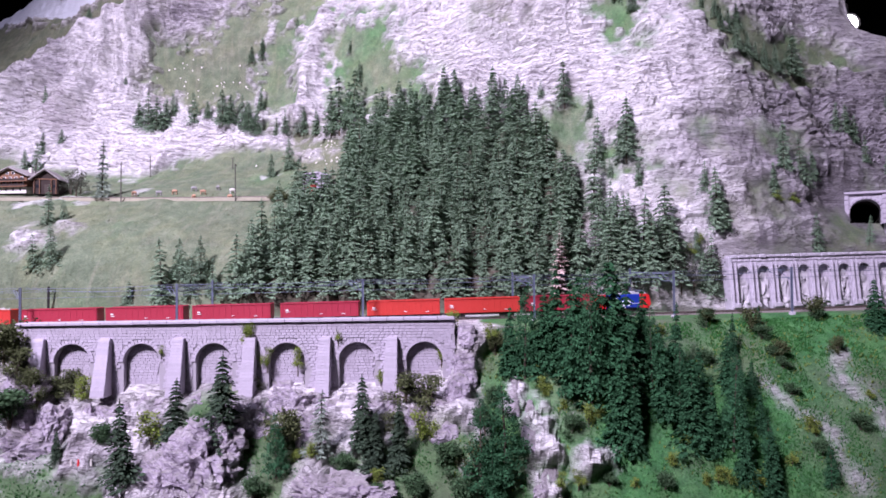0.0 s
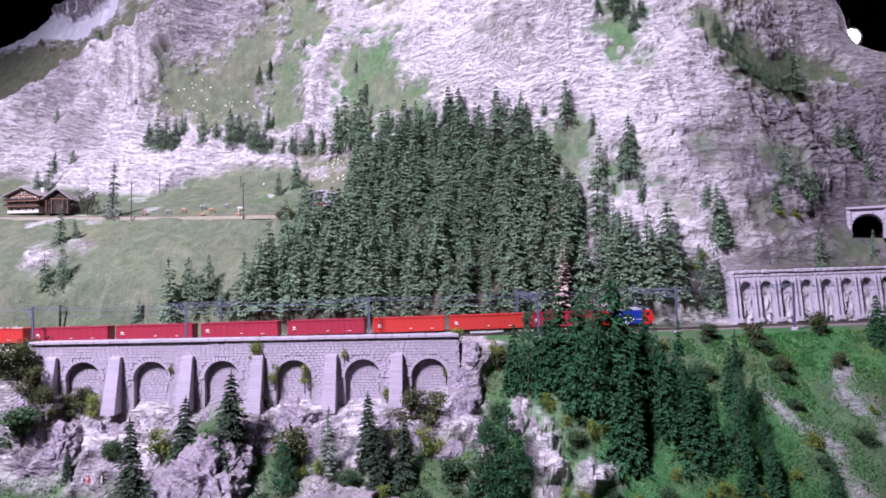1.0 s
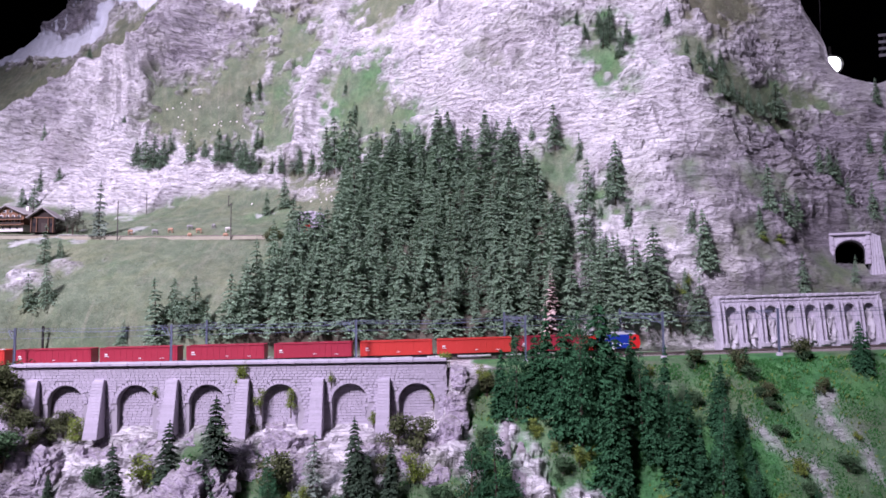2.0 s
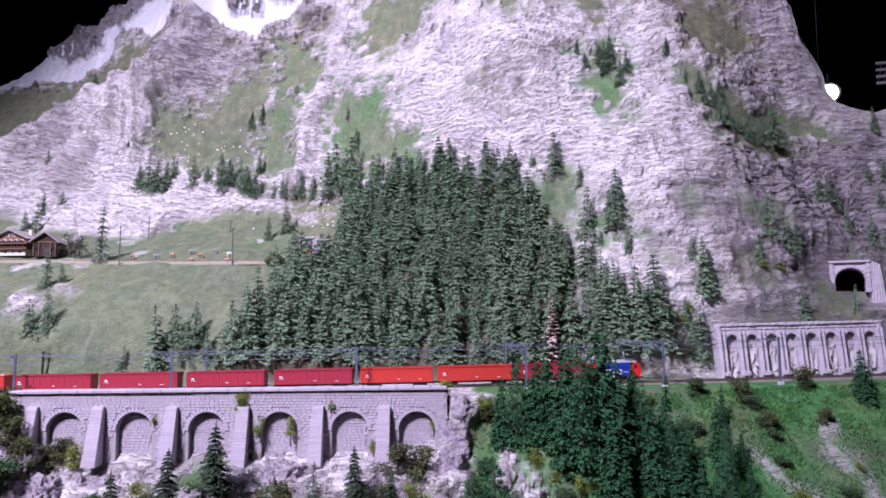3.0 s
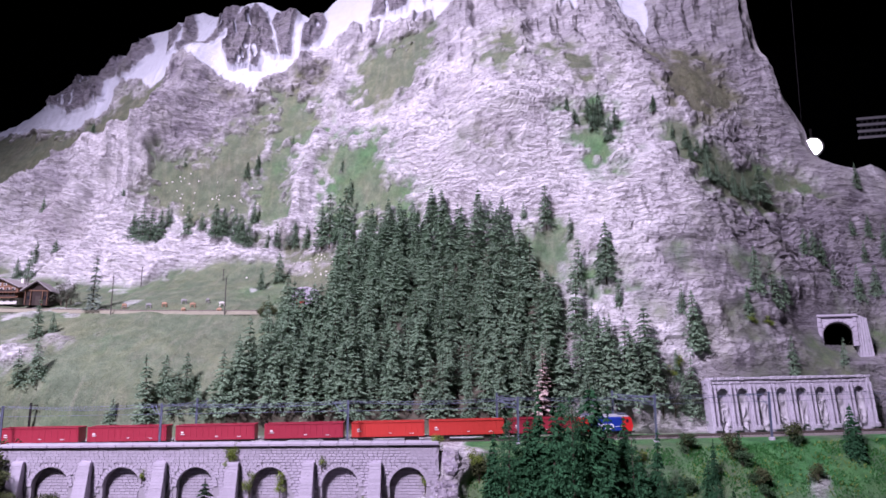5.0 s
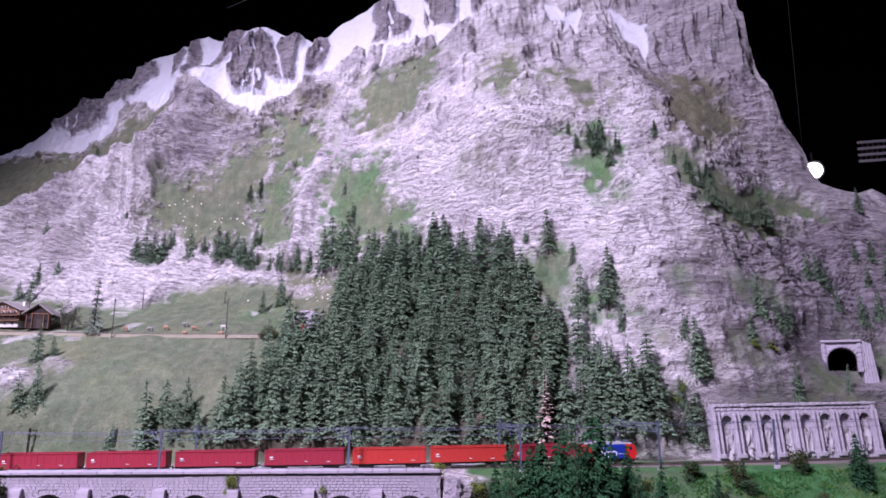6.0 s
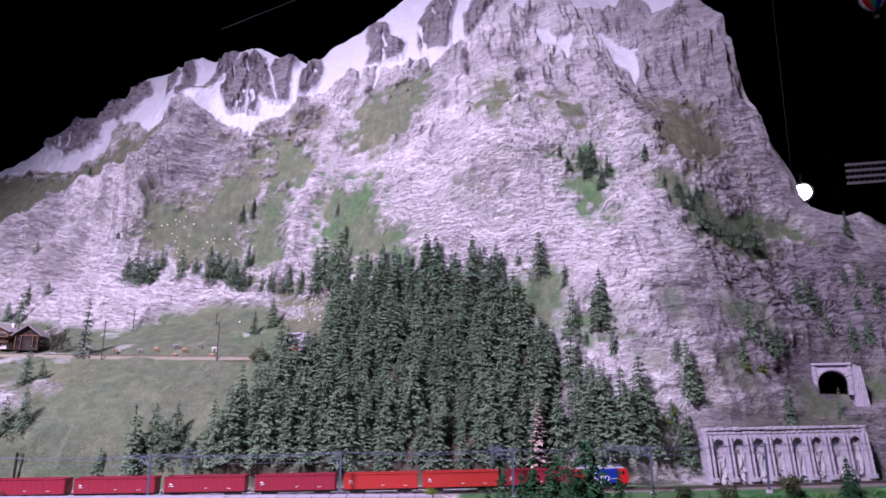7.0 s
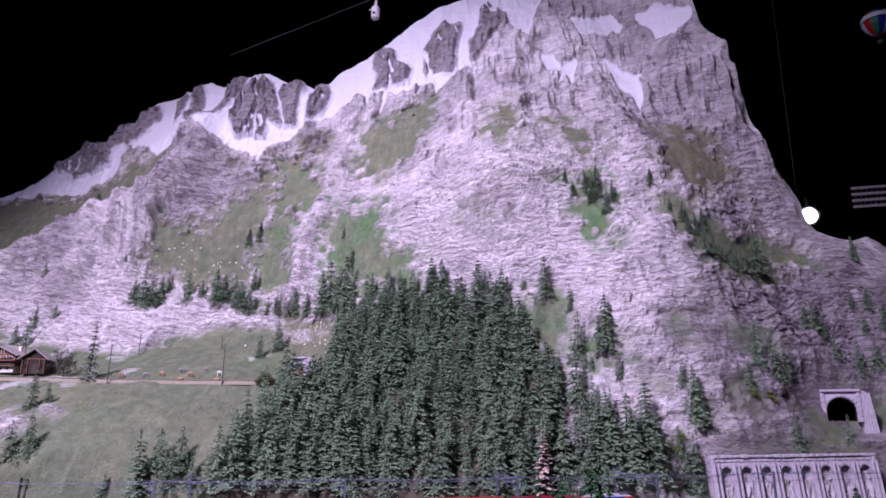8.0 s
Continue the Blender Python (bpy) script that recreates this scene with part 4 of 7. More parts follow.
def ribbon(bm, xs, fy, fz, y0, y1, z0, z1):
    """A bar of rectangular section along the line."""
    rows = []
    for x in xs:
        y, z = fy(x), fz(x)
        rows.append([bm.verts.new((x, y + a, z + b)) for a, b in ((y0, z0), (y1, z0), (y1, z1), (y0, z1))])
    for p, q in zip(rows, rows[1:]):
        for k in range(4):
            bm.faces.new((p[k], p[(k + 1) % 4], q[(k + 1) % 4], q[k]))
    bm.faces.new(rows[0][::-1])
    bm.faces.new(rows[-1])
    bmesh.ops.recalc_face_normals(bm, faces=bm.faces[:])
    return bm


def track(name, fy, fz, x0, x1, gauge, label, step_x=0.0075, bedding=None):
    t = thing(name, pose(0, 0, 0), label, "railway track", kind="structure")
    xs = np.arange(x0, x1 + 0.01, 0.05)
    bm = bmesh.new()
    half = gauge * 1.15
    rows = []
    for x in xs:
        y, z = fy(x), fz(x)
        rows.append([bm.verts.new((x, y + a, z + b)) for a, b in ((-half * 1.7, -0.014), (-half * 1.15, -0.0032), (half * 1.15, -0.0032), (half * 1.7, -0.014))])
    for p, q in zip(rows, rows[1:]):
        for k in range(3):
            bm.faces.new((p[k], q[k], q[k + 1], p[k + 1]))
    part("ballast_bed", bm, bedding or BALLAST, t)
    for side in (-1, 1):
        part("rail", ribbon(bmesh.new(), xs, fy, fz, side * gauge / 2 - 0.0006, side * gauge / 2 + 0.0006, -0.002, 0.0), RAIL_STEEL, t)
    bm = bmesh.new()
    for x in np.arange(x0, x1, step_x):
        box(bm, (x, fy(x), fz(x) - 0.0028), (0.003, gauge * 1.75, 0.0018))
    tagged(part("sleepers", bm, SLEEPER, t, "dark sleepers under both rails"), kind="stuff")
    return t


track("main_track", rail_y, rail_z, -2.5, 2.3, 0.0165, "model railway track on dark ballast along the hillside")


# ---- viaduct ----
WALL_X0, WALL_X1, WALL_Y = -0.78, 0.035, 1.415
WALL_FOOT = 1.16
BUTTRESS_X = (-0.735, -0.612, -0.475, -0.342, -0.204, -0.081)
ARCH = tuple((a + 0.012 + b - 0.018) / 2 for a, b in zip(BUTTRESS_X, BUTTRESS_X[1:] + (0.045,)))
ARCH_HALF, ARCH_SPRING = 0.0335, 1.282


def wall_top(x):
    return 1.3535 + 0.008 * (x + 0.4)


def in_arch(x, z, grow=0.0):
    for c in ARCH:
        r = ARCH_HALF + grow
        if abs(x - c) < r and (z < ARCH_SPRING or math.hypot(x - c, z - ARCH_SPRING) < r):
            return True
    return False


def arched_wall(bm, x0, x1, z0, ztop, centres, half, spring, y, depth, n=10):
    """A wall front with round-headed recesses cut through it."""
    def quad(pts):
        return bm.faces.new([bm.verts.new(p) for p in pts])
    edge = x0
    for c in centres:
        if c - half > edge:
            quad([(edge, y, z0), (c - half, y, z0), (c - half, y, ztop(c - half)), (edge, y, ztop(edge))])
        arc = [(c - half * math.cos(math.pi * k / n), spring + half * math.sin(math.pi * k / n)) for k in range(n + 1)]
        for (u, v), (u2, v2) in zip(arc, arc[1:]):
            quad([(u, y, v), (u2, y, v2), (u2, y, ztop(u2)), (u, y, ztop(u))])
        rim = [(c - half, z0)] + arc + [(c + half, z0)]
        for (u, v), (u2, v2) in zip(rim, rim[1:]):
            quad([(u, y, v), (u, y + depth, v), (u2, y + depth, v2), (u2, y, v2)])
        edge = c + half
    quad([(edge, y, z0), (x1, y, z0), (x1, y, ztop(x1)), (edge, y, ztop(edge))])
    return bm


def viaduct():
    v = thing("viaduct", pose(0, 0, 0), "pale ashlar retaining viaduct with blind arches and sloping buttresses", "viaduct", kind="structure")
    bm = arched_wall(bmesh.new(), WALL_X0, WALL_X1, WALL_FOOT, wall_top, ARCH, ARCH_HALF, ARCH_SPRING, WALL_Y + 0.0005, 0.0125)
    for a, b in ((WALL_X0, WALL_X1),):
        q = [(a, WALL_Y + 0.0135, WALL_FOOT), (b, WALL_Y + 0.0135, WALL_FOOT), (b, WALL_Y + 0.0135, 1.32), (a, WALL_Y + 0.0135, 1.32)]
        bm.faces.new([bm.verts.new(p) for p in q])
        bm.faces.new([bm.verts.new(p) for p in ((b, WALL_Y + 0.0005, WALL_FOOT), (b, WALL_Y + 0.04, WALL_FOOT), (b, WALL_Y + 0.04, wall_top(b)), (b, WALL_Y + 0.0005, wall_top(b)))])
    part("wall_core", bm, MORTAR, v, "recessed grey mortar behind the stones")
    # coping slabs
    n = 26
    w = (WALL_X1 - WALL_X0) / n
    for k in range(n):
        x = WALL_X0 + (k + 0.5) * w
        part("coping_slab", box(bmesh.new(), (0, 0, 0), (w - 0.0008, 0.036, 0.0052), 0.0006), ASHLAR, v, at=pose(x, WALL_Y + 0.012, wall_top(x) + 0.002, 0, random.uniform(-0.6, 0.6), 0))
    # buttresses: wedge with the foot standing out
    for x in BUTTRESS_X:
        top, foot = 1.326, 1.222
        bm = bmesh.new()
        half = 0.0105
        pts = [(-half, -0.009, top), (half, -0.009, top), (half + 0.0005, -0.031, foot), (-half - 0.005, -0.031, foot), (-half, 0.004, top), (half, 0.004, top), (half, 0.004, foot), (-half, 0.004, foot)]
        vs = [bm.verts.new(p) for p in pts]
        for f in ((0, 1, 2, 3), (4, 5, 1, 0), (1, 5, 6, 2), (0, 3, 7, 4), (3, 2, 6, 7)):
            bm.faces.new([vs[i] for i in f])
        bmesh.ops.recalc_face_normals(bm, faces=bm.faces[:])
        b = part("buttress", bm, ASHLAR, v, "sloping stone buttress", at=pose(x, WALL_Y, 0))
        # courses of facing stones on the sloping front
        z = foot + 0.004
        while z < top - 0.003:
            f = (top - z) / (top - foot)
            y = -0.009 - 0.022 * f
            span = 2 * half + 0.0055 * f
            part("facing_stone", box(bmesh.new(), (-0.0023 * f, y, z), (span - 0.0006, 0.0012, 0.0050), 0.0002, Matrix.Rotation(-math.atan2(0.022, top - foot), 4, "X")), ASHLAR, b)
            z += 0.0053
    return v


VIADUCT = viaduct()


# ---- retaining wall with niches beside the track ----
def niche_wall():
    a, b = Vector((0.656, 1.668, 1.369)), Vector((1.026, 1.692, 1.376))
    length, high = (b - a).length, 0.103
    ang = math.atan2(b.y - a.y, b.x - a.x)
    m = Matrix.Translation(a) @ Euler((radians(-6), -0.02, ang)).to_matrix().to_4x4()
    w = thing("niche_wall", m, "grey stone retaining wall with eight arched niches and pilasters", "retaining wall", kind="structure")
    bays = 8
    bay = length / bays
    centres = [(k + 0.5) * bay + 0.002 for k in range(bays)]
    bm = arched_wall(bmesh.new(), 0, length, -0.02, lambda x: high - 0.004, centres, bay * 0.30, 0.066, 0.0, 0.012)
    bm.faces.new([bm.verts.new(p) for p in ((0, 0.0122, -0.02), (length, 0.0122, -0.02), (length, 0.0122, high - 0.004), (0, 0.0122, high - 0.004))])
    part("wall_front", bm, CONCRETE, w)
    rng = random.Random(17)
    x = -0.003
    while x < length:                                                  # uneven coping stones
        s = rng.uniform(0.012, 0.022)
        part("coping_stone", box(bmesh.new(), (0, 0, 0), (s - 0.0008, 0.03, rng.uniform(0.005, 0.008)), 0.0012), CONCRETE, w, at=pose(x + s / 2, 0.010 + rng.uniform(-0.002, 0.001), high - 0.002, 0, rng.uniform(-3, 3), 0))
        x += s
    for k in range(26):                                                # small rough blocks in the band over the niches
        part("band_stone", box(bmesh.new(), (0, 0, 0), (length / 26 - 0.0016, 0.003, 0.0055), 0.0007), CONCRETE, w, at=pose((k + 0.5) * length / 26, -0.0006, high - 0.0105, 0, rng.uniform(-2, 2), 0))
    part("end_pier", box(bmesh.new(), (-0.004, 0.012, 0.040), (0.009, 0.034, 0.120), 0.0015), CONCRETE, w)
    part("end_pier", box(bmesh.new(), (length + 0.004, 0.012, 0.040), (0.009, 0.034, 0.120), 0.0015), CONCRETE, w)
    for k in range(bays + 1):
        for off in (-0.0050, 0.0046):
            part("pilaster", box(bmesh.new(), (0, 0, 0), (0.0040, 0.010, 0.100), 0.0010), CONCRETE, w, at=pose(k * bay + off + 0.002, -0.003, 0.037))
        part("plinth", box(bmesh.new(), (0, 0, 0), (0.017, 0.012, 0.010), 0.0008), CONCRETE, w, at=pose(k * bay + 0.002, -0.004, -0.008))
    for k, c in enumerate(centres):
        # a rough rock filling in every niche
        bm = bmesh.new()
        bmesh.ops.create_icosphere(bm, subdivisions=4, radius=1)
        for vert in bm.verts:
            p = vert.co.copy()
            n = noise.fractal(p * 2.6 + Vector((k * 7.1, 0, 0)), 0.7, 2.1, 5)
            sq = Vector([math.copysign(abs(c0) ** 0.55, c0) for c0 in p])
            vert.co = Vector((sq.x * bay * 0.285, sq.y * 0.006 * (1 + 1.6 * n), sq.z * (0.033 + 0.014 * n) + 0.001 * n))
        part("rock_filling", bm, CRAG, w, "rough rock face inside the niche", at=pose(c, 0.0112, 0.018 + 0.010 * (k % 2)))
        bm = bmesh.new()
        r = bay * 0.30
        for q in range(9):
            a0 = math.pi * (q + 0.5) / 9
            box(bm, (math.cos(a0) * (r + 0.002), -0.001, math.sin(a0) * (r + 0.002)), (0.0048, 0.005, 0.006), 0.0004, Matrix.Rotation(-(a0 - math.pi / 2), 4, "Y"))
        part("arch_ring", bm, CONCRETE, w, at=pose(c, 0, 0.066))
    return w


niche_wall()


# ---- tunnel portals ----
def portal(name, at, wide, high, label):
    t = thing(name, at, label, "tunnel portal", kind="structure")
    r = wide * 0.37
    spring = high * 0.33
    bm = arched_wall(bmesh.new(), -wide / 2, wide / 2, 0, lambda x: high * (0.94 - 0.10 * abs(2 * x / wide)), [0.0], r, spring, 0.0, 0.05, 14)
    part("front_wall", bm, CONCRETE, t)
    bm = bmesh.new()
    rod(bm, (0, 0.045, spring), (0, 0.16, spring), r * 1.01, r * 1.01, 24, False)
    for f in list(bm.faces):
        f.normal_flip()
    part("tunnel_lining", bm, SLEEPER, t, "dark brown lining")
    part("tunnel_end", box(bmesh.new(), (0, 0.165, spring), (r * 2.2, 0.004, r * 3)), BLACK, t)
    for q in range(13):
        a0 = math.pi * (q + 0.5) / 13
        bm = box(bmesh.new(), (0, 0, 0), (r * 0.22, 0.008, wide * 0.075), 0.0008)
        part("arch_stone", bm, ASHLAR, t, at=Matrix.Translation((math.cos(a0) * r * 1.12, -0.001, spring + math.sin(a0) * r * 1.12)) @ Matrix.Rotation(math.pi / 2 - a0, 4, "Y"))
    for side in (-1, 1):
        for k in range(6):
            part("pier_stone", box(bmesh.new(), (0, 0, 0), (wide * 0.12 - (k % 2) * wide * 0.02, 0.010, high * 0.135), 0.001), ASHLAR, t, at=pose(side * wide * 0.445, -0.001, high * (0.07 + 0.14 * k)))
    part("cornice", box(bmesh.new(), (0, 0, 0), (wide * 1.02, 0.014, high * 0.07), 0.001), ASHLAR, t, at=pose(0, -0.002, high * 0.9))
    # fluted wing wall on the valley side
    bm = prism(bmesh.new(), [(0, -0.03), (wide * 0.36, -0.03), (wide * 0.24, high * 0.80), (0, high * 0.92)], 0.03)
    wing = part("wing_wall", bm, CONCRETE, t, "sloping pinkish stone wing wall", at=pose(wide * 0.5, -0.002, 0, 0, 0, 10))
    for k in range(4):
        part("pilaster", rod(bmesh.new(), (wide * (0.04 + 0.078 * k), 0, -0.03), (wide * (0.035 + 0.055 * k), 0, high * (0.88 - 0.04 * k)), wide * 0.022, wide * 0.018, 8), CONCRETE, wing)
    return t


portal("tunnel_portal", pose(1.053, 1.838, 1.549, 0, 0, -29), 0.088, 0.086, "pink-grey stone tunnel portal with a dark round-arched opening")
portal("tunnel_portal", pose(-0.364, 2.058, 1.654, 0, 0, -38), 0.066, 0.072, "white stone tunnel portal half hidden behind fir trees")


# ---- upper track on the terrace ----
def upper_y(x):
    return float(np.interp(x, (-2.2, -1.3, -0.8, -0.5, -0.38), (2.03, 2.035, 2.04, 2.045, 2.06)))


def upper_z(x):
    return float(np.interp(x, (-2.2, -1.2, -0.8, -0.38), (1.662, 1.660, 1.654, 1.655)))


track("upper_track", upper_y, upper_z, -2.1, -0.37, 0.012, "narrow gauge model railway track on pale gravel along the meadow terrace", bedding=DUSTY_BED)


# ---- catenary ----
def mast(x, y, z, high, arm, label, colour):
    m = thing("catenary_mast", pose(x, y, z), label, "mast", "catenary masts along the track")
    bm = bmesh.new()
    for off in (-0.0016, 0.0016):
        box(bm, (off, 0, high / 2), (0.0007, 0.0034, high))
    box(bm, (0, 0, high / 2), (0.0026, 0.0008, high))
    part("post", bm, colour, m)
    part("foot", box(bmesh.new(), (0, 0, 0.001), (0.010, 0.010, 0.008), 0.001), CONCRETE, m, "pale concrete footing")
    if arm:
        s = 1 if arm > 0 else -1
        bm = bmesh.new()
        rod(bm, (0, 0, high * 0.93), (arm, 0.03, high * 0.93), 0.0007)
        rod(bm, (0, 0, high * 0.70), (arm * 0.55, 0.016, high * 0.93), 0.0006)
        rod(bm, (arm * 0.5, 0.015, high * 0.78), (arm, 0.03, high * 0.93), 0.0006)
        rod(bm, (0, 0, high * 0.78), (arm * 0.55, 0.016, high * 0.78), 0.0005)
        part("bracket_arm", bm, colour, m, "slim cantilever bracket with diagonal stays")
        bm = bmesh.new()
        for k in range(4):
            rod(bm, (s * (0.004 + 0.0016 * k), 0.0005, high * 0.93), (s * (0.005 + 0.0016 * k), 0.0005, high * 0.93), 0.0014 if k % 2 else 0.0009, n=8)
        part("insulator", bm, SLEEPER, m, "dark ribbed insulator")
    return m


NEAR_MASTS = (-0.86, -0.535, -0.152, 0.198, 0.482, 0.72)
for x in NEAR_MASTS:
    mast(x, 1.545, rail_z(x) - 0.006, 0.096, -0.034, "blue-grey steel catenary mast with bracket beside the track", GREY_STEEL)
for x in (-0.505, 0.165, 0.425):
    mast(x, 1.665, rail_z(x) - 0.004, 0.098, 0.034, "blue-grey steel catenary mast behind the track", GREY_STEEL)
for xa, xb in ((-0.535, -0.505), (0.198, 0.165), (0.482, 0.425)):
    bm = bmesh.new()
    za, zb = rail_z(xa) + 0.084, rail_z(xb) + 0.086
    for dz in (0.0, -0.010):
        rod(bm, (xa, 1.5475, za + dz), (xb, 1.6625, zb + dz), 0.0009)
    for k in range(7):
        f, g = k / 7, (k + 1) / 7
        rod(bm, (xa + (xb - xa) * f, 1.5475 + 0.115 * f, za - 0.010 * (k % 2)), (xa + (xb - xa) * g, 1.5475 + 0.115 * g, za - 0.010 * ((k + 1) % 2)), 0.0005, n=5)
    solid("gantry_beam", bm, GREY_STEEL, "blue-grey lattice beam spanning the track between two masts", "gantry", "gantry beams over the track")
mast(-0.89, 1.69, 1.334, 0.082, 0.012, "dark steel catenary mast behind the track", DARK_STEEL)


def wire(name, fy, xs, fz, label, r=0.00035):
    """One continuous thin tube along the line."""
    bm = bmesh.new()
    rings = [[bm.verts.new((x, fy(x) + r * a, fz(x) + r * b)) for a, b in ((-1, 0), (0, -1), (1, 0), (0, 1))] for x in xs]
    for p, q in zip(rings, rings[1:]):
        for k in range(4):
            bm.faces.new((p[k], q[k], q[(k + 1) % 4], p[(k + 1) % 4]))
    return solid(name, bm, GREY_STEEL, label, "wire")


def sag(x):
    k = [-1.3, *NEAR_MASTS, 1.2]
    i = max(0, min(len(k) - 2, int(np.searchsorted(k, x)) - 1))
    f = (x - k[i]) / (k[i + 1] - k[i])
    return 0.010 * 4 * f * (1 - f)


WIRE_X = list(np.arange(-1.3, 1.21, 0.05))
wire("contact_wire", lambda x: rail_y(x) - 0.01, WIRE_X, lambda x: rail_z(x) + 0.066, "thin grey overhead contact wire")
wire("messenger_wire", lambda x: rail_y(x) - 0.01, WIRE_X, lambda x: rail_z(x) + 0.086 - sag(x), "thin grey messenger wire sagging between masts")
wire("feeder_wire", lambda x: 1.545, WIRE_X, lambda x: rail_z(x) + 0.089 - 0.4 * sag(x), "thin grey feeder wire along the masts")
wire("return_wire", lambda x: 1.665, WIRE_X, lambda x: rail_z(x) + 0.078 - 0.4 * sag(x), "thin grey wire on the masts behind the track")

for x, y, dz, hgt in ((-1.165, 2.075, 0, 0.105), (-1.115, 2.06, 0, 0.07), (-0.885, 2.01, 0, 0.105), (-0.57, 2.02, 0, 0.10), (-0.95, 2.33, 0.09, 0.085), (-0.68, 2.33, 0.09, 0.08)):
    m = thing("wooden_pole", pose(x, y, upper_z(x) - 0.01 + dz), "slim dark wooden line pole on the meadow terrace", "pole", "line poles along the upper track")
    part("post", rod(bmesh.new(), (0, 0, -0.01), (0, 0, hgt), 0.0017, 0.0012, 8), TWIG, m)
    part("cross_arm", rod(bmesh.new(), (-0.005, 0, hgt * 0.95), (0.005, 0, hgt * 0.95), 0.0007), TWIG, m)


# ---- rolling stock ----
def bogie(parent, x, wheel_r, base):
    bm = bmesh.new()
    for side in (-1, 1):
        box(bm, (x, side * 0.0095, wheel_r + 0.001), (base + 0.010, 0.002, 0.004), 0.0004)
        box(bm, (x, side * 0.0098, wheel_r - 0.001), (0.006, 0.002, 0.005), 0.0004)
    frame_ob = part("bogie", bm, DARK_STEEL, parent)
    for dx in (-base / 2, base / 2):
        bm = bmesh.new()
        for side in (-1, 1):
            rod(bm, (x + dx, side * 0.0072, wheel_r), (x + dx, side * 0.0088, wheel_r), wheel_r, n=16)
        rod(bm, (x + dx, -0.008, wheel_r), (x + dx, 0.008, wheel_r), 0.001, n=6)
        part("wheelset", bm, RAIL_STEEL, frame_ob)


def along(x):
    a = math.degrees(math.atan2(rail_y(x + 0.05) - rail_y(x - 0.05), 0.1))
    p = -math.degrees(math.atan2(rail_z(x + 0.05) - rail_z(x - 0.05), 0.1))
    return pose(x, rail_y(x), rail_z(x), 0, p, a)


def wagon(x, long, paint, colour, loaded=False):
    w = thing("freight_wagon", along(x), f"{colour} high-sided open freight wagon on the viaduct track", "freight wagon", "wagons of the freight train")
    L, W, z0, z1 = long, 0.031, 0.0125, 0.0425
    bm = bmesh.new()
    for side in (-1, 1):
        box(bm, (0, side * W / 2, (z0 + z1) / 2), (L, 0.0012, z1 - z0), 0.0003)
    for end in (-1, 1):
        box(bm, (end * L / 2, 0, (z0 + z1) / 2), (0.0012, W, z1 - z0), 0.0003)
    box(bm, (0, 0, z0 + 0.001), (L, W, 0.002))
    body = part("body", bm, paint, w)
    for side in (-1, 1):
        bm = bmesh.new()
        for k in range(13):
            box(bm, (-L / 2 + 0.004 + k * (L - 0.008) / 12, side * (W / 2 + 0.0006), (z0 + z1) / 2 - 0.001), (0.0016, 0.0010, z1 - z0 - 0.004), 0.0003)
        tagged(part("side_ribs", bm, paint, body), kind="stuff")
        part("top_rail", box(bmesh.new(), (0, side * (W / 2 + 0.0006), z1 - 0.0005), (L + 0.001, 0.0028, 0.0022), 0.0004), paint, body)
    part("underframe", box(bmesh.new(), (0, 0, z0 - 0.0022), (L + 0.004, 0.022, 0.004), 0.0005), DARK_STEEL, w)
    # unreadable stencil marks
    for mx, mz, sx, sz in ((-L / 2 + 0.014, 0.016, 0.006, 0.0024), (-L / 2 + 0.015, 0.012, 0.009, 0.0010), (0.004, 0.007, 0.006, 0.0010), (0.05, 0.006, 0.008, 0.0008)):
        part("stencil_mark", box(bmesh.new(), (mx, -W / 2 - 0.0019, z0 + mz), (sx, 0.0006, sz)), WHITE, body, "small white stencil mark")
    for dx in (0.027 - L / 2, L / 2 - 0.027):
        bogie(w, dx, 0.0055, 0.0207)
    for end in (-1, 1):
        for side in (-1, 1):
            bm = rod(bmesh.new(), (end * (L / 2), side * 0.010, z0 - 0.002), (end * (L / 2 + 0.006), side * 0.010, z0 - 0.002), 0.001, n=8)
            rod(bm, (end * (L / 2 + 0.006), side * 0.010, z0 - 0.002), (end * (L / 2 + 0.0068), side * 0.010, z0 - 0.002), 0.0026, n=10)
            part("buffer", bm, DARK_STEEL, w)
    if loaded:
        bm = bmesh.new()
        for k in range(60):
            bmesh.ops.create_icosphere(bm, subdivisions=1, radius=random.uniform(0.003, 0.005),
                                       matrix=Matrix.Translation((random.uniform(-0.07, 0.07), random.uniform(-0.012, 0.012), z1 - 0.004 + random.uniform(0, 0.004))))
        part("load", bm, TRACK_GRAVEL, w, "pale lumpy load heaped above the sides")
    return w


LOCO_X = 0.3905
for x, long, paint, colour, loaded in ((0.2585, 0.145, CRIMSON, "dark red", False), (0.0944, 0.158, ORANGE, "orange-red", False), (-0.0715, 0.152, ORANGE, "orange-red", False),
                                       (-0.248, 0.163, CRIMSON, "crimson", False), (-0.4325, 0.163, CRIMSON, "crimson", False), (-0.615, 0.163, CRIMSON, "crimson", False),
                                       (-0.797, 0.163, CRIMSON, "crimson", False), (-0.9775, 0.158, ORANGE, "orange-red", True), (-1.16, 0.163, CRIMSON, "crimson", False)):
    wagon(x, long, paint, colour, loaded)


def letters(name, text, size, mat, parent, at, label):
    cu = bpy.data.curves.new(name, "FONT")
    cu.body, cu.size, cu.extrude, cu.align_x, cu.align_y = text, size, 0.0003, "CENTER", "CENTER"
    tmp = bpy.data.objects.new(name, cu)
    me = bpy.data.meshes.new_from_object(tmp)
    bpy.data.objects.remove(tmp)
    me.materials.clear()
    me.materials.append(mat)
    ob = new(name, me)
    ob.parent, ob.matrix_basis = parent, at
    return tagged(ob, label)


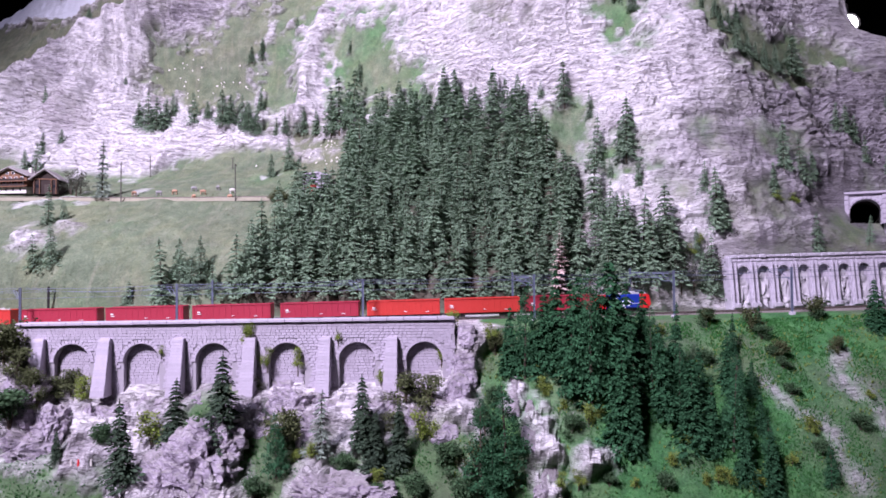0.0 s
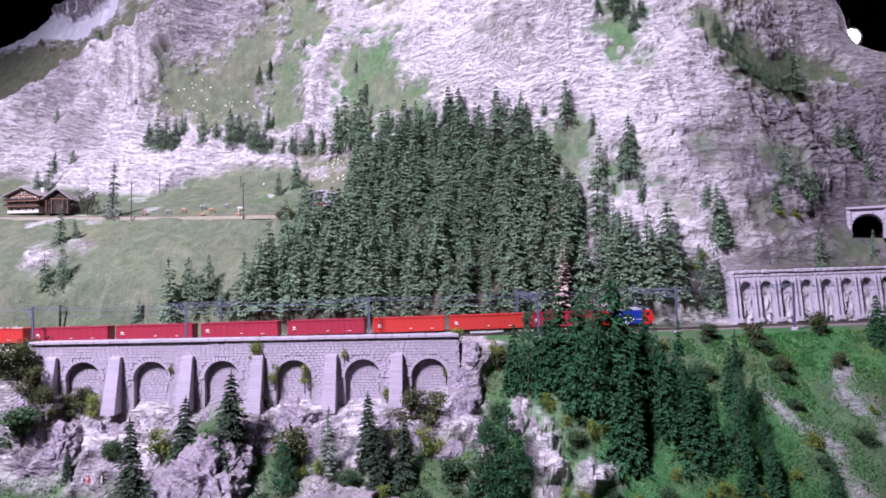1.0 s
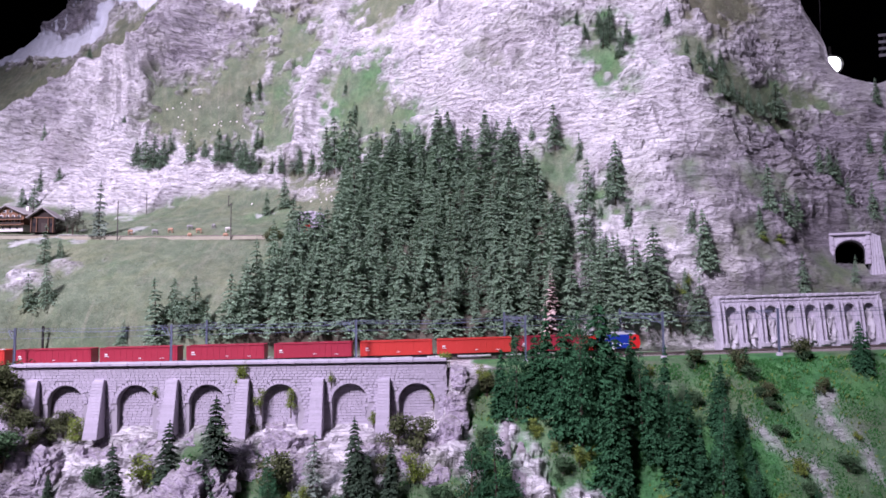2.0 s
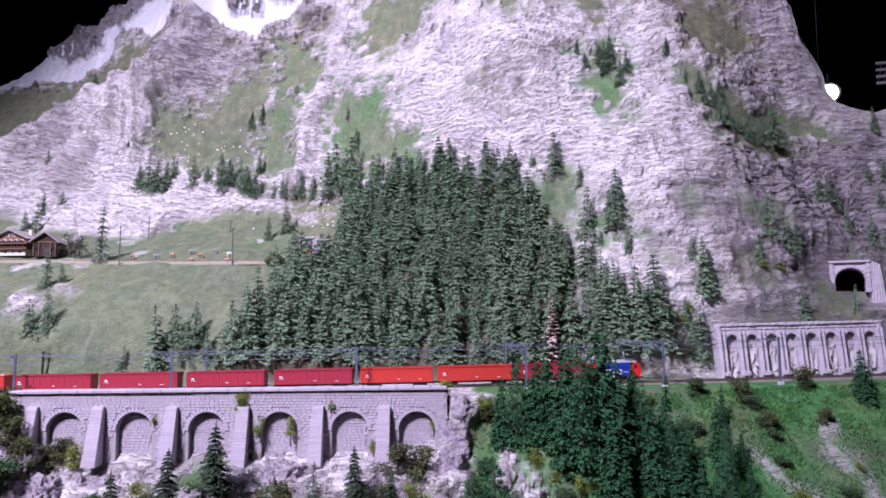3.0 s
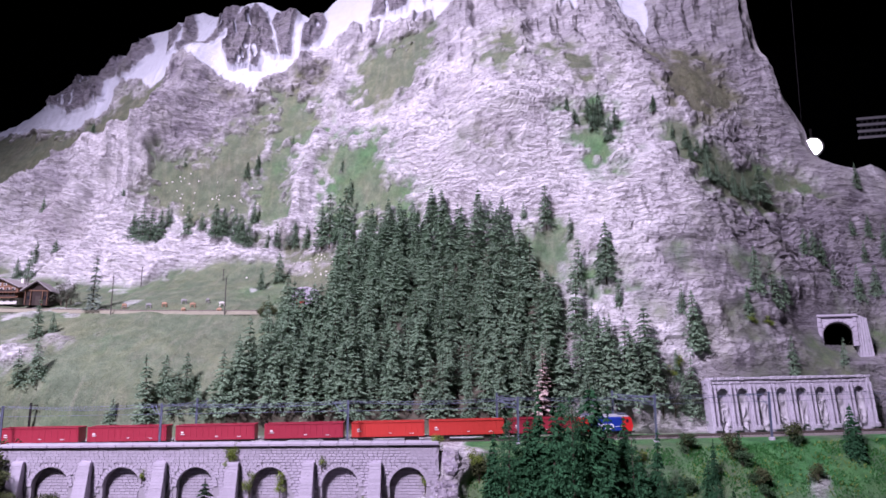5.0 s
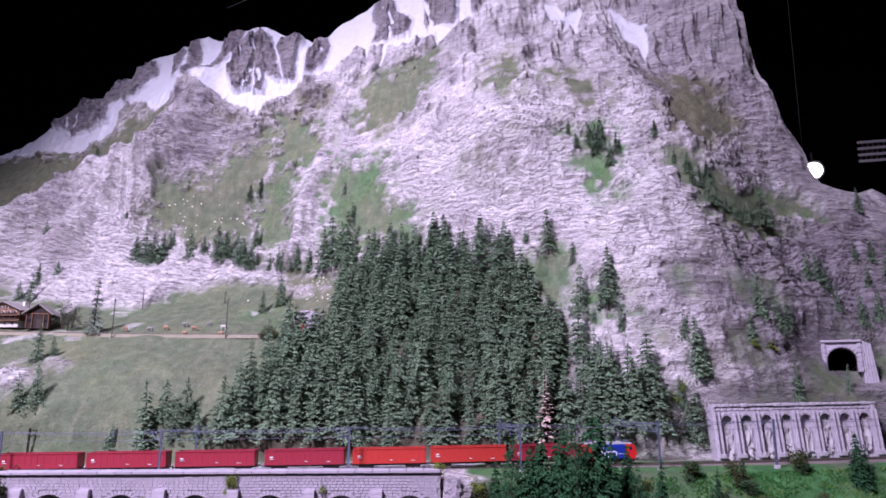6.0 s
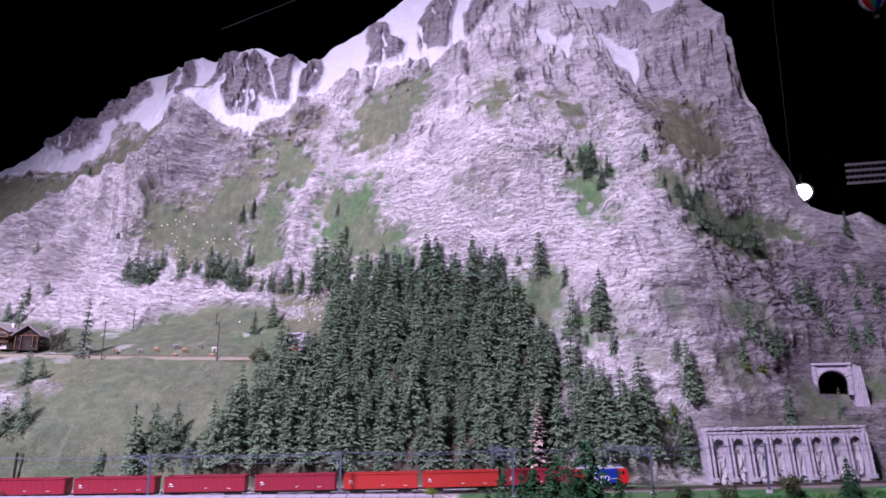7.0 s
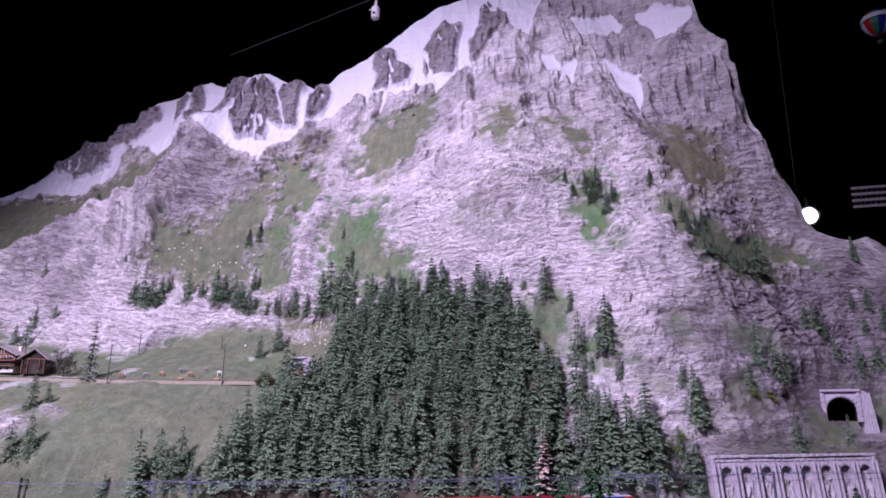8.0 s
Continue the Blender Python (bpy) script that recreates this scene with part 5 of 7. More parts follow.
def locomotive(x):
    l = thing("electric_locomotive", along(x) @ Matrix.Diagonal((0.74, 1, 1, 1)), "blue electric locomotive with red cab ends and white lettering", "locomotive")
    W, z0, z1 = 0.033, 0.012, 0.041
    bm = box(bmesh.new(), (0, 0, (z0 + z1) / 2), (0.098, W, z1 - z0), 0.002)
    body = part("body", bm, BLUE, l, "deep blue side panels")
    for end in (-1, 1):
        outline = [(0, z0), (0.026, z0), (0.031, z0 + 0.010), (0.026, z1 - 0.002), (0.022, z1), (0, z1)]
        bm = bmesh.new()
        prism(bm, [(u * end, v) for u, v in outline], W - 0.0005, Matrix.Translation((end * 0.0487, -W / 2 + 0.00025, 0)))
        cab = part("cab", bm, RED, l, "bright red cab end")
        part("side_window", box(bmesh.new(), (end * 0.063, 0, z0 + 0.021), (0.008, W + 0.0004, 0.007), 0.0004), GLASS_DARK, cab, "dark cab side window")
        part("windscreen", box(bmesh.new(), (end * 0.0772, 0, z0 + 0.0195), (0.003, W * 0.8, 0.008), 0.0006, Matrix.Rotation(radians(end * -17), 4, "Y")), GLASS_DARK, cab, "dark raked windscreen")
        for side in (-1, 1):
            part("headlight", rod(bmesh.new(), (end * 0.078, side * 0.010, z0 + 0.007), (end * 0.0802, side * 0.010, z0 + 0.007), 0.0016, n=10), WHITE, cab, "small white headlight")
            bm = rod(bmesh.new(), (end * 0.075, side * 0.010, z0 - 0.0015), (end * 0.083, side * 0.010, z0 - 0.0015), 0.001, n=8)
            rod(bm, (end * 0.083, side * 0.010, z0 - 0.0015), (end * 0.0838, side * 0.010, z0 - 0.0015), 0.0027, n=10)
            part("buffer", bm, DARK_STEEL, l)
        part("skirt", box(bmesh.new(), (end * 0.06, 0, z0 - 0.003), (0.026, W - 0.004, 0.006), 0.0006), DARK_STEEL, l)
    roof = part("roof", box(bmesh.new(), (0, 0, z1 + 0.0012), (0.138, W - 0.008, 0.003), 0.001), ROOF_GREY, l, "light grey roof")
    for dx, sx in ((-0.03, 0.022), (0.0, 0.018), (0.028, 0.024)):
        part("roof_hatch", box(bmesh.new(), (dx, 0, z1 + 0.0042), (sx, 0.014, 0.003), 0.0006), ROOF_GREY, roof)
    for dx in (-0.052, 0.052):
        bm = bmesh.new()
        for side in (-1, 1):
            rod(bm, (dx - 0.012, side * 0.006, z1 + 0.005), (dx + 0.012, side * 0.006, z1 + 0.0065), 0.0006)
            rod(bm, (dx + 0.012, side * 0.006, z1 + 0.0065), (dx - 0.010, side * 0.005, z1 + 0.008), 0.0006)
        rod(bm, (dx - 0.010, -0.010, z1 + 0.0085), (dx - 0.010, 0.010, z1 + 0.0085), 0.0007)
        part("pantograph", bm, GREY_STEEL, roof, "folded pantograph")
    part("side_stripe", box(bmesh.new(), (0.036, -W / 2 - 0.0003, z0 + 0.010), (0.020, 0.0005, 0.0008)), WHITE, body, "thin white line of lettering")
    part("side_mark", box(bmesh.new(), (-0.020, -W / 2 - 0.0003, z0 + 0.0215), (0.010, 0.0005, 0.0016)), WHITE, body, "small white mark")
    letters("lettering", "cargo", 0.0245, WHITE, body, pose(-0.008, -W / 2 - 0.0004, z0 + 0.0125, 90, 0, 0) @ Matrix.Diagonal((1.15, 1, 1, 1)), "large white lettering")
    part("underframe", box(bmesh.new(), (0, 0, z0 - 0.003), (0.05, 0.024, 0.008), 0.0008), DARK_STEEL, l)
    for dx in (-0.044, 0.044):
        bogie(l, dx, 0.007, 0.033)
    return l


locomotive(LOCO_X)


def railcar(x, y, z):
    """A red narrow gauge coach, its rear still outside the tunnel."""
    c = thing("narrow_gauge_coach", pose(x, y, z, 0, 0, 52), "bright red narrow gauge coach with a window band entering the tunnel", "coach")
    L, W, z0, z1 = 0.17, 0.028, 0.008, 0.036
    body = part("body", box(bmesh.new(), (0, 0, (z0 + z1) / 2), (L, W, z1 - z0), 0.0025), RED, c)
    for k in range(8):
        part("window", box(bmesh.new(), (-L / 2 + 0.018 + k * 0.0195, 0, z0 + 0.0175), (0.013, W + 0.0006, 0.008), 0.0004), GLASS_DARK, body, "dark coach window")
    part("roof", box(bmesh.new(), (0, 0, z1 + 0.001), (L - 0.002, W - 0.005, 0.003), 0.001), ROOF_GREY, c)
    part("waist_stripe", box(bmesh.new(), (0, 0, z0 + 0.010), (L - 0.006, W + 0.0005, 0.001)), WHITE, body, "thin white waist stripe")
    part("underframe", box(bmesh.new(), (0, 0, z0 - 0.002), (L - 0.01, W - 0.008, 0.005), 0.0005), DARK_STEEL, c)
    for dx in (-0.055, 0.055):
        bogie(c, dx, 0.005, 0.022)


railcar(-0.319, 2.116, 1.652)


# ---- trees ----
def fir_meshes(seed, thin=1.0, sparse=1.0, mat=None, tag=""):
    """A fir one metre high: a tapered trunk, and a crown of drooping needle sprays in uneven whorls."""
    rng = random.Random(seed)
    bm = bmesh.new()
    rod(bm, (0, 0, -0.06), (0, 0, 0.5), 0.017, 0.010, 6)
    rod(bm, (0, 0, 0.5), (0.004, 0, 0.97), 0.010, 0.002, 6)
    trunk = link_mesh("trunk" + tag, bm, BARK)
    verts, faces = [], []

    def spray(p, d, side, length, width, drop):
        """One folded spray: its ridge lies higher than its two edges."""
        i = len(verts)
        tip = p + d * length - Vector((0, 0, drop * length))
        mid = p + d * length * 0.55 - Vector((0, 0, drop * length * 0.3 + width * 0.45))
        verts.extend([p, mid + side * width, tip, mid - side * width])
        faces.extend([(i, i + 1, i + 2), (i, i + 2, i + 3)])

    z = rng.uniform(0.05, 0.10)
    turn = rng.uniform(0, 6)
    lean = [rng.uniform(0.75, 1.2) for _ in range(5)]
    while z < 0.985:
        f = 1 - z
        reach = (0.24 * f ** 0.80 + 0.012) * thin * rng.uniform(0.72, 1.15)
        count = max(4, int((5 + 6 * f) * sparse))
        for k in range(count):
            a = turn + 6.283 * k / count + rng.uniform(-0.35, 0.35)
            d = Vector((math.cos(a), math.sin(a), 0))
            side = Vector((-d.y, d.x, 0))
            length = reach * rng.uniform(0.6, 1.15) * lean[int(a * 0.8) % 5]
            base = Vector((0, 0, z + rng.uniform(-0.014, 0.014)))
            drop = rng.uniform(0.15, 0.55) * (0.4 + f)
            dd = (d + Vector((0, 0, rng.uniform(0.0, 0.35)))).normalized()
            spray(base, dd, side, length, length * 0.21, drop)
            for step_k, at in enumerate((0.28, 0.5, 0.72)):
                q = base + dd * length * at - Vector((0, 0, drop * length * at * at))
                for sgn in (-1, 1):
                    l = length * (0.46 - 0.09 * step_k) * rng.uniform(0.75, 1.2)
                    spray(q, (dd + side * sgn * rng.uniform(0.6, 1.1) + Vector((0, 0, rng.uniform(-0.2, 0.25)))).normalized(), (side - d * sgn * 0.7).normalized(), l, l * 0.36, drop * 1.2)
            q = base + dd * length * 0.8 - Vector((0, 0, drop * length * 0.62))
            spray(q, (dd + side * rng.uniform(-0.4, 0.4)).normalized(), side, length * 0.36, length * 0.10, drop * 1.8)
        turn += 2.4
        z += rng.uniform(0.030, 0.052) * (0.6 + 0.6 * f)
    spray(Vector((0, 0, 0.93)), Vector((0.02, 0, 1)).normalized(), Vector((1, 0, 0)), 0.08, 0.008, 0)
    crown = bpy.data.meshes.new("crown" + tag)
    crown.from_pydata([tuple(v) for v in verts], [], faces)
    crown.materials.append(mat or NEEDLES)
    return trunk, crown


def tier_meshes(seed, mat, tag, thin=1.0, levels=13, tufts=5, gap=1.0):
    """A fir one metre high: a tapered trunk and uneven tiers of drooping boughs set with small tufts of needles."""
    rng = random.Random(seed)
    bm = bmesh.new()
    rod(bm, (0, 0, -0.06), (0, 0, 0.5), 0.017, 0.010, 6)
    rod(bm, (0, 0, 0.5), (0.004, 0, 0.99), 0.010, 0.002, 6)
    trunk = link_mesh("trunk" + tag, bm, BARK)
    verts, faces = [], []
    lean = [rng.uniform(0.78, 1.18) for _ in range(5)]
    for level in range(levels):
        z = 0.07 + 0.9 * max(0.0, (level + rng.uniform(-0.25, 0.25)) / (levels - 0.5)) ** 0.92
        f = max(0.0, 1 - z)
        reach = (0.235 * f ** 0.82 + 0.012) * thin * rng.uniform(0.85, 1.12)
        count = max(4, int((5 + 6 * f) * gap))
        turn = rng.uniform(0, 6)
        for k in range(count):
            a = turn + 6.283 * k / count + rng.uniform(-0.3, 0.3)
            d = Vector((math.cos(a), math.sin(a), 0))
            side = Vector((-d.y, d.x, 0))
            length = reach * rng.uniform(0.62, 1.12) * lean[int(a * 0.8) % 5]
            lift, drop = rng.uniform(0.05, 0.35), rng.uniform(0.35, 0.85)
            for step_k in range(4):
                at = (0.22, 0.48, 0.74, 0.96)[step_k]
                spread = length * (0.30, 0.34, 0.26, 0.14)[step_k] + 0.004
                c = d * length * at + Vector((0, 0, z + length * (lift * at - drop * at * at)))
                for _ in range(max(2, tufts - (step_k == 3) - (step_k == 0))):
                    p = c + side * rng.uniform(-1, 1) * spread + d * rng.uniform(-0.12, 0.12) * length + Vector((0, 0, rng.uniform(-0.5, 0.25) * spread))
                    n = (Vector((rng.gauss(0, 0.5), rng.gauss(0, 0.5), 0.75)) + d * rng.uniform(0.1, 0.9)).normalized()
                    u = (d + side * rng.uniform(-0.9, 0.9) - n * 0.2).normalized()
                    v = n.cross(u).normalized()
                    q = (0.011 + 0.056 * length) * rng.uniform(0.8, 1.35)
                    i = len(verts)
                    verts.extend([p - u * q, p - v * q * 0.46, p + u * q * 1.6 - n * q * 0.5, p + v * q * 0.46])
                    faces.extend([(i, i + 1, i + 2), (i, i + 2, i + 3)])
    for k in range(14):
        z = 0.90 + 0.1 * k / 13
        a = k * 2.4
        i = len(verts)
        d = Vector((math.cos(a), math.sin(a), 0)) * (0.020 * (1.02 - z) * 10 + 0.003)
        verts.extend([Vector((0, 0, z - 0.012)), Vector((0, 0, z)) + d * 0.5 + Vector((0.003, 0.003, 0)), Vector((0, 0, z - 0.004)) + d, Vector((0, 0, z + 0.012))])
        faces.extend([(i, i + 1, i + 2), (i, i + 2, i + 3)])
    crown = bpy.data.meshes.new("crown" + tag)
    crown.from_pydata([tuple(v) for v in verts], [], faces)
    crown.materials.append(mat)
    return trunk, crown


def leafy_meshes(seed, mat, tag, tall=1.0, leaves=520, gap=0.35):
    """A broad-leaved shrub or tree one metre high with limbs and ragged clumps of leaves."""
    rng = random.Random(seed)
    bm = bmesh.new()
    rod(bm, (0, 0, -0.08), (0.01, 0, 0.45), 0.03, 0.018, 6)
    tips = []
    for k in range(9):
        a = k * 2.4 + rng.uniform(-0.3, 0.3)
        h0, h1 = rng.uniform(0.12, 0.5), rng.uniform(0.35, 0.95)
        out = rng.uniform(0.12, 0.36) * (1.25 - h1 * 0.7)
        tip = Vector((math.cos(a) * out, math.sin(a) * out, h1))
        rod(bm, (0, 0, h0), tip, 0.010, 0.003, 5)
        tips.append(tip)
    trunk = link_mesh("limbs" + tag, bm, BARK)
    verts, faces = [], []
    clumps = tips + [t * rng.uniform(0.5, 0.85) + Vector((0, 0, 0.12)) for t in tips] + [Vector((0, 0, 0.9)), Vector((0.05, 0.03, 0.6))]
    for k in range(leaves):
        c = clumps[k % len(clumps)]
        o = Vector((rng.gauss(0, 1), rng.gauss(0, 1), rng.gauss(0, 1))).normalized() * rng.uniform(0.04, 0.165)
        p = c + o
        n = Vector((rng.gauss(0, 1), rng.gauss(0, 1), rng.gauss(0.4, 1))).normalized()
        u = n.orthogonal().normalized()
        v = n.cross(u)
        r = rng.uniform(0.014, 0.029)
        i = len(verts)
        verts.extend([p - u * r, p - v * r * 0.7 + n * r * 0.3, p + u * r, p + v * r * 0.7 - n * r * 0.2])
        faces.extend([(i, i + 1, i + 2), (i, i + 2, i + 3)])
    crown = bpy.data.meshes.new("leaves" + tag)
    crown.from_pydata([tuple(v) for v in verts], [], faces)
    crown.materials.append(mat)
    return trunk, crown


def bushy_meshes(seed, tag):
    """A cone-shaped tree one metre high of many small leafy clumps."""
    rng = random.Random(seed)
    bm = bmesh.new()
    rod(bm, (0, 0, -0.06), (0, 0, 0.9), 0.02, 0.004, 6)
    trunk = link_mesh("trunk" + tag, bm, BARK)
    verts, faces = [], []
    for k in range(190):
        z = 0.08 + 0.9 * (1 - rng.random() ** 0.72)
        r = (0.25 * (1 - z) ** 0.8 + 0.012) * (1.12 - 0.45 * ((z * 8.5) % 1.0)) * rng.uniform(0.55, 1.05)
        a = rng.uniform(0, 6.283)
        c = Vector((r * math.cos(a), r * math.sin(a), z))
        size = 0.022 + 0.042 * (1 - z)
        for _ in range(24):
            p = c + Vector((rng.gauss(0, 1), rng.gauss(0, 1), rng.gauss(0, 0.7))) * size * 0.6
            n = (Vector((rng.gauss(0, 0.8), rng.gauss(0, 0.8), rng.gauss(0.5, 0.8))) + Vector((math.cos(a), math.sin(a), 0)) * 0.5).normalized()
            u = n.orthogonal().normalized()
            v = n.cross(u)
            q = size * rng.uniform(0.17, 0.33)
            i = len(verts)
            verts.extend([p - u * q, p - v * q * 0.6 + n * q * 0.3, p + u * q, p + v * q * 0.6 - n * q * 0.2])
            faces.extend([(i, i + 1, i + 2), (i, i + 2, i + 3)])
    crown = bpy.data.meshes.new("crown" + tag)
    crown.from_pydata([tuple(v) for v in verts], [], faces)
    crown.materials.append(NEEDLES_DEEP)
    return trunk, crown


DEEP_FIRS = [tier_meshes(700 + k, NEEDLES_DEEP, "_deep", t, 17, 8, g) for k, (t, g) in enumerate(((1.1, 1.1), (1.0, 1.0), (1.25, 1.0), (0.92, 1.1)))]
DARK_FIRS = [tier_meshes(760 + k, NEEDLES_DARK, "_dark", t, 18, 8, g) for k, (t, g) in enumerate(((1.0, 1.0), (0.9, 0.9), (1.12, 1.0)))]
BUSHY_FIRS = [bushy_meshes(600 + k, "_bushy") for k in range(4)]
FIRS = [tier_meshes(100 + k, NEEDLES, "_fir", t * 1.06, n + 1, 6, g) for k, (t, n, g) in enumerate(((1.0, 13, 1.0), (0.86, 12, 1.0), (1.12, 14, 0.95), (0.78, 13, 1.1), (0.95, 11, 0.9), (1.05, 15, 1.0), (0.72, 12, 1.0)))]
PALE_FIRS = [tier_meshes(200 + k, NEEDLES_PALE, "_pale", t, 12, 6, 0.9) for k, t in enumerate((1.0, 0.85))]
DEAD_FIR = fir_meshes(300, 0.7, 0.7, NEEDLES_DEAD, "_dead")
GREEN_TREES = [leafy_meshes(400 + k, LEAF_GREEN, "_green", leaves=2600) for k in range(3)]
OLIVE_BUSHES = [leafy_meshes(450 + k, LEAF_OLIVE, "_olive", leaves=1500) for k in range(3)]
GREY_TREES = [leafy_meshes(470 + k, LEAF_GREY, "_grey", leaves=700) for k in range(3)]
YELLOW_BUSHES = [leafy_meshes(500 + k, LEAF_YELLOW, "_yellow", leaves=1200) for k in range(3)]
TREE_RNG = random.Random(7)


def plant(name, meshes, place, high, label, category, group, wide=1.0, parts=("trunk", "crown")):
    t = thing(name, Matrix.Translation(place) @ Euler((TREE_RNG.uniform(-0.05, 0.05), TREE_RNG.uniform(-0.05, 0.05), TREE_RNG.uniform(0, 6.28))).to_matrix().to_4x4() @ Matrix.Diagonal((high * wide, high * wide, high, 1)), label, category, group)
    for n, me in zip(parts, meshes):
        share(n, me, t)
    return t


def fir(x, s, high, label="dark green model fir tree with drooping boughs on the slope", group="fir trees on the mountain", kind=None, wide=1.0):
    return plant("fir_tree", kind or TREE_RNG.choice(FIRS), on_hill(x, s) - Vector((0, 0, 0.004)), high, label, "fir tree", group, wide * TREE_RNG.uniform(0.95, 1.2))



# specimen trees: place along the range, station up the slope, height
LEFT_SLOPE = [(-1.32, 8.93, 0.041), (-0.68, 8.53, 0.059), (-0.64, 8.57, 0.074), (-0.51, 8.9, 0.043), (-0.31, 8.57, 0.04), (-0.27, 8.13, 0.067), (-1.42, 7.87, 0.057), (-0.93, 8.57, 0.035), (-1.16, 8.23, 0.028), (-1.09, 7.7, 0.087), (-1.05, 7.67, 0.124), (-1.02, 7.67, 0.109), (-0.99, 7.7, 0.103), (-0.97, 7.87, 0.078), (-0.87, 7.73, 0.099), (-0.82, 7.77, 0.061), (-0.76, 7.7, 0.11), (-0.73, 7.7, 0.095), (-0.69, 7.67, 0.101), (-0.66, 7.57, 0.09), (-0.63, 7.53, 0.079), (-0.63, 7.93, 0.071), (-0.67, 7.63, 0.09)]
TERRACE = [(-0.53, 7.53, 0.069), (-0.56, 7.53, 0.055), (-0.48, 7.53, 0.108), (-0.42, 7.47, 0.074), (-0.46, 7.53, 0.084), (-0.36, 7.4, 0.134), (-0.33, 7.37, 0.157), (-0.3, 7.4, 0.132), (-0.28, 7.4, 0.147), (-0.53, 6.63, 0.066), (-0.48, 6.77, 0.086), (-0.23, 6.4, 0.174), (-1.32, 7.37, 0.044), (-1.42, 7.0, 0.062), (-1.37, 6.97, 0.086), (-1.39, 7.27, 0.066), (-0.95, 6.1, 0.139), (-1.0, 5.53, 0.087), (-0.97, 5.6, 0.048), (-0.91, 4.87, 0.085), (-0.95, 4.8, 0.072), (-0.71, 4.33, 0.051), (-0.63, 4.33, 0.133), (-0.6, 4.7, 0.084), (-0.55, 4.7, 0.091), (-0.57, 4.47, 0.083), (-0.52, 4.47, 0.077)]
CLIFF = [(0.28, 7.37, 0.053), (0.34, 7.2, 0.113), (0.4, 6.97, 0.068), (0.4, 6.33, 0.119), (0.47, 6.37, 0.14), (0.49, 6.03, 0.064), (0.43, 6.2, 0.044), (0.46, 6.5, 0.067), (0.42, 8.53, 0.043), (0.44, 8.4, 0.043), (0.48, 8.43, 0.06), (0.49, 8.33, 0.093), (0.51, 8.37, 0.093), (0.53, 8.2, 0.07), (0.55, 8.3, 0.059), (0.5, 8.37, 0.051)]
SPUR = [(0.67, 8.4, 0.054), (0.71, 8.17, 0.041), (0.74, 8.07, 0.06), (0.8, 8.03, 0.066), (0.77, 7.93, 0.065), (0.75, 7.93, 0.057), (0.78, 7.67, 0.079), (0.82, 7.73, 0.064), (0.84, 7.73, 0.048), (0.87, 7.7, 0.072), (0.91, 7.77, 0.073), (0.97, 7.87, 0.108), (0.86, 7.7, 0.048)]
EAST = [(0.63, 5.8, 0.062), (0.65, 5.23, 0.121), (0.66, 5.23, 0.067), (0.8, 5.83, 0.067), (0.83, 6.23, 0.1), (0.88, 6.2, 0.093), (1.05, 7.43, 0.064), (1.08, 7.43, 0.064), (1.1, 7.37, 0.063), (1.1, 7.1, 0.061), (1.16, 6.87, 0.081), (1.21, 6.83, 0.069), (1.27, 7.7, 0.057), (1.23, 7.73, 0.049), (1.23, 7.37, 0.056), (1.3, 8.73, 0.069), (0.88, 4.87, 0.078), (1.02, 5.17, 0.055), (0.92, 6.43, 0.058), (1.29, 7.37, 0.08), (0.62, 4.33, 0.109)]
FRONT_ROCKS = [(-0.51, 1.1, 0.136), (-0.45, 1.4, 0.118), (-0.36, 1.4, 0.154), (-0.26, 1.17, 0.102), (-0.19, 1.33, 0.109), (-0.12, 1.37, 0.129), (-0.1, 1.23, 0.103), (-0.06, 1.27, 0.108), (0.075, 1.05, 0.150), (0.118, 1.12, 0.165), (0.095, 0.95, 0.10), (-0.65, 1.3, 0.053), (-0.74, 1.5, 0.109)]
FRONT_WOOD = [(0.13, 2.0, 0.107), (0.16, 1.93, 0.15), (0.19, 2.0, 0.122), (0.22, 2.07, 0.157), (0.24, 1.77, 0.163), (0.27, 1.67, 0.2), (0.3, 1.77, 0.198), (0.33, 1.7, 0.172), (0.37, 2.07, 0.112), (0.38, 1.73, 0.129), (0.31, 1.37, 0.16), (0.33, 1.3, 0.14), (0.39, 1.5, 0.154), (0.42, 1.53, 0.126), (0.43, 1.3, 0.142), (0.46, 1.23, 0.123), (0.52, 1.67, 0.09), (0.53, 1.5, 0.099), (0.56, 1.6, 0.06), (0.47, 1.23, 0.095), (0.51, 0.97, 0.111), (0.56, 1.07, 0.076), (0.55, 0.83, 0.11), (0.55, 2.1, 0.068), (0.62, 2.5, 0.049), (0.66, 0.83, 0.075), (0.87, 2.47, 0.09), (0.89, 2.5, 0.068), (0.29, 2.1, 0.102), (0.23, 2.03, 0.091), (0.26, 2.2, 0.128), (0.42, 1.73, 0.13), (0.46, 1.57, 0.098), (0.5, 1.2, 0.152), (0.32, 2.07, 0.142), (0.21, 2.47, 0.094), (0.56, 1.3, 0.068)]


PALE_AT = {(-0.87, 7.77), (-0.48, 7.53), (-0.95, 6.1)}
for x, s, h in LEFT_SLOPE:
    fir(x, s, h * 1.15, "small dark fir tree on the grassy mountain slope", kind=PALE_FIRS[0] if (x, s) in PALE_AT else None)
for x, s, h in TERRACE:
    fir(x, s, h * 1.2, "dark fir tree beside the meadow terrace", kind=PALE_FIRS[1] if (x, s) in PALE_AT else None)
for x, s, h in CLIFF:
    fir(x, s, h * 1.15, "small dark fir tree clinging to the pale cliff", wide=0.88)
for x, s, h in SPUR:
    fir(x, s, h * 1.1, "small dark fir tree along the grassy spur", wide=0.9)
for x, s, h in EAST:
    fir(x, s, h * 1.25, "dark fir tree on the rocky slope above the niche wall", wide=0.85)
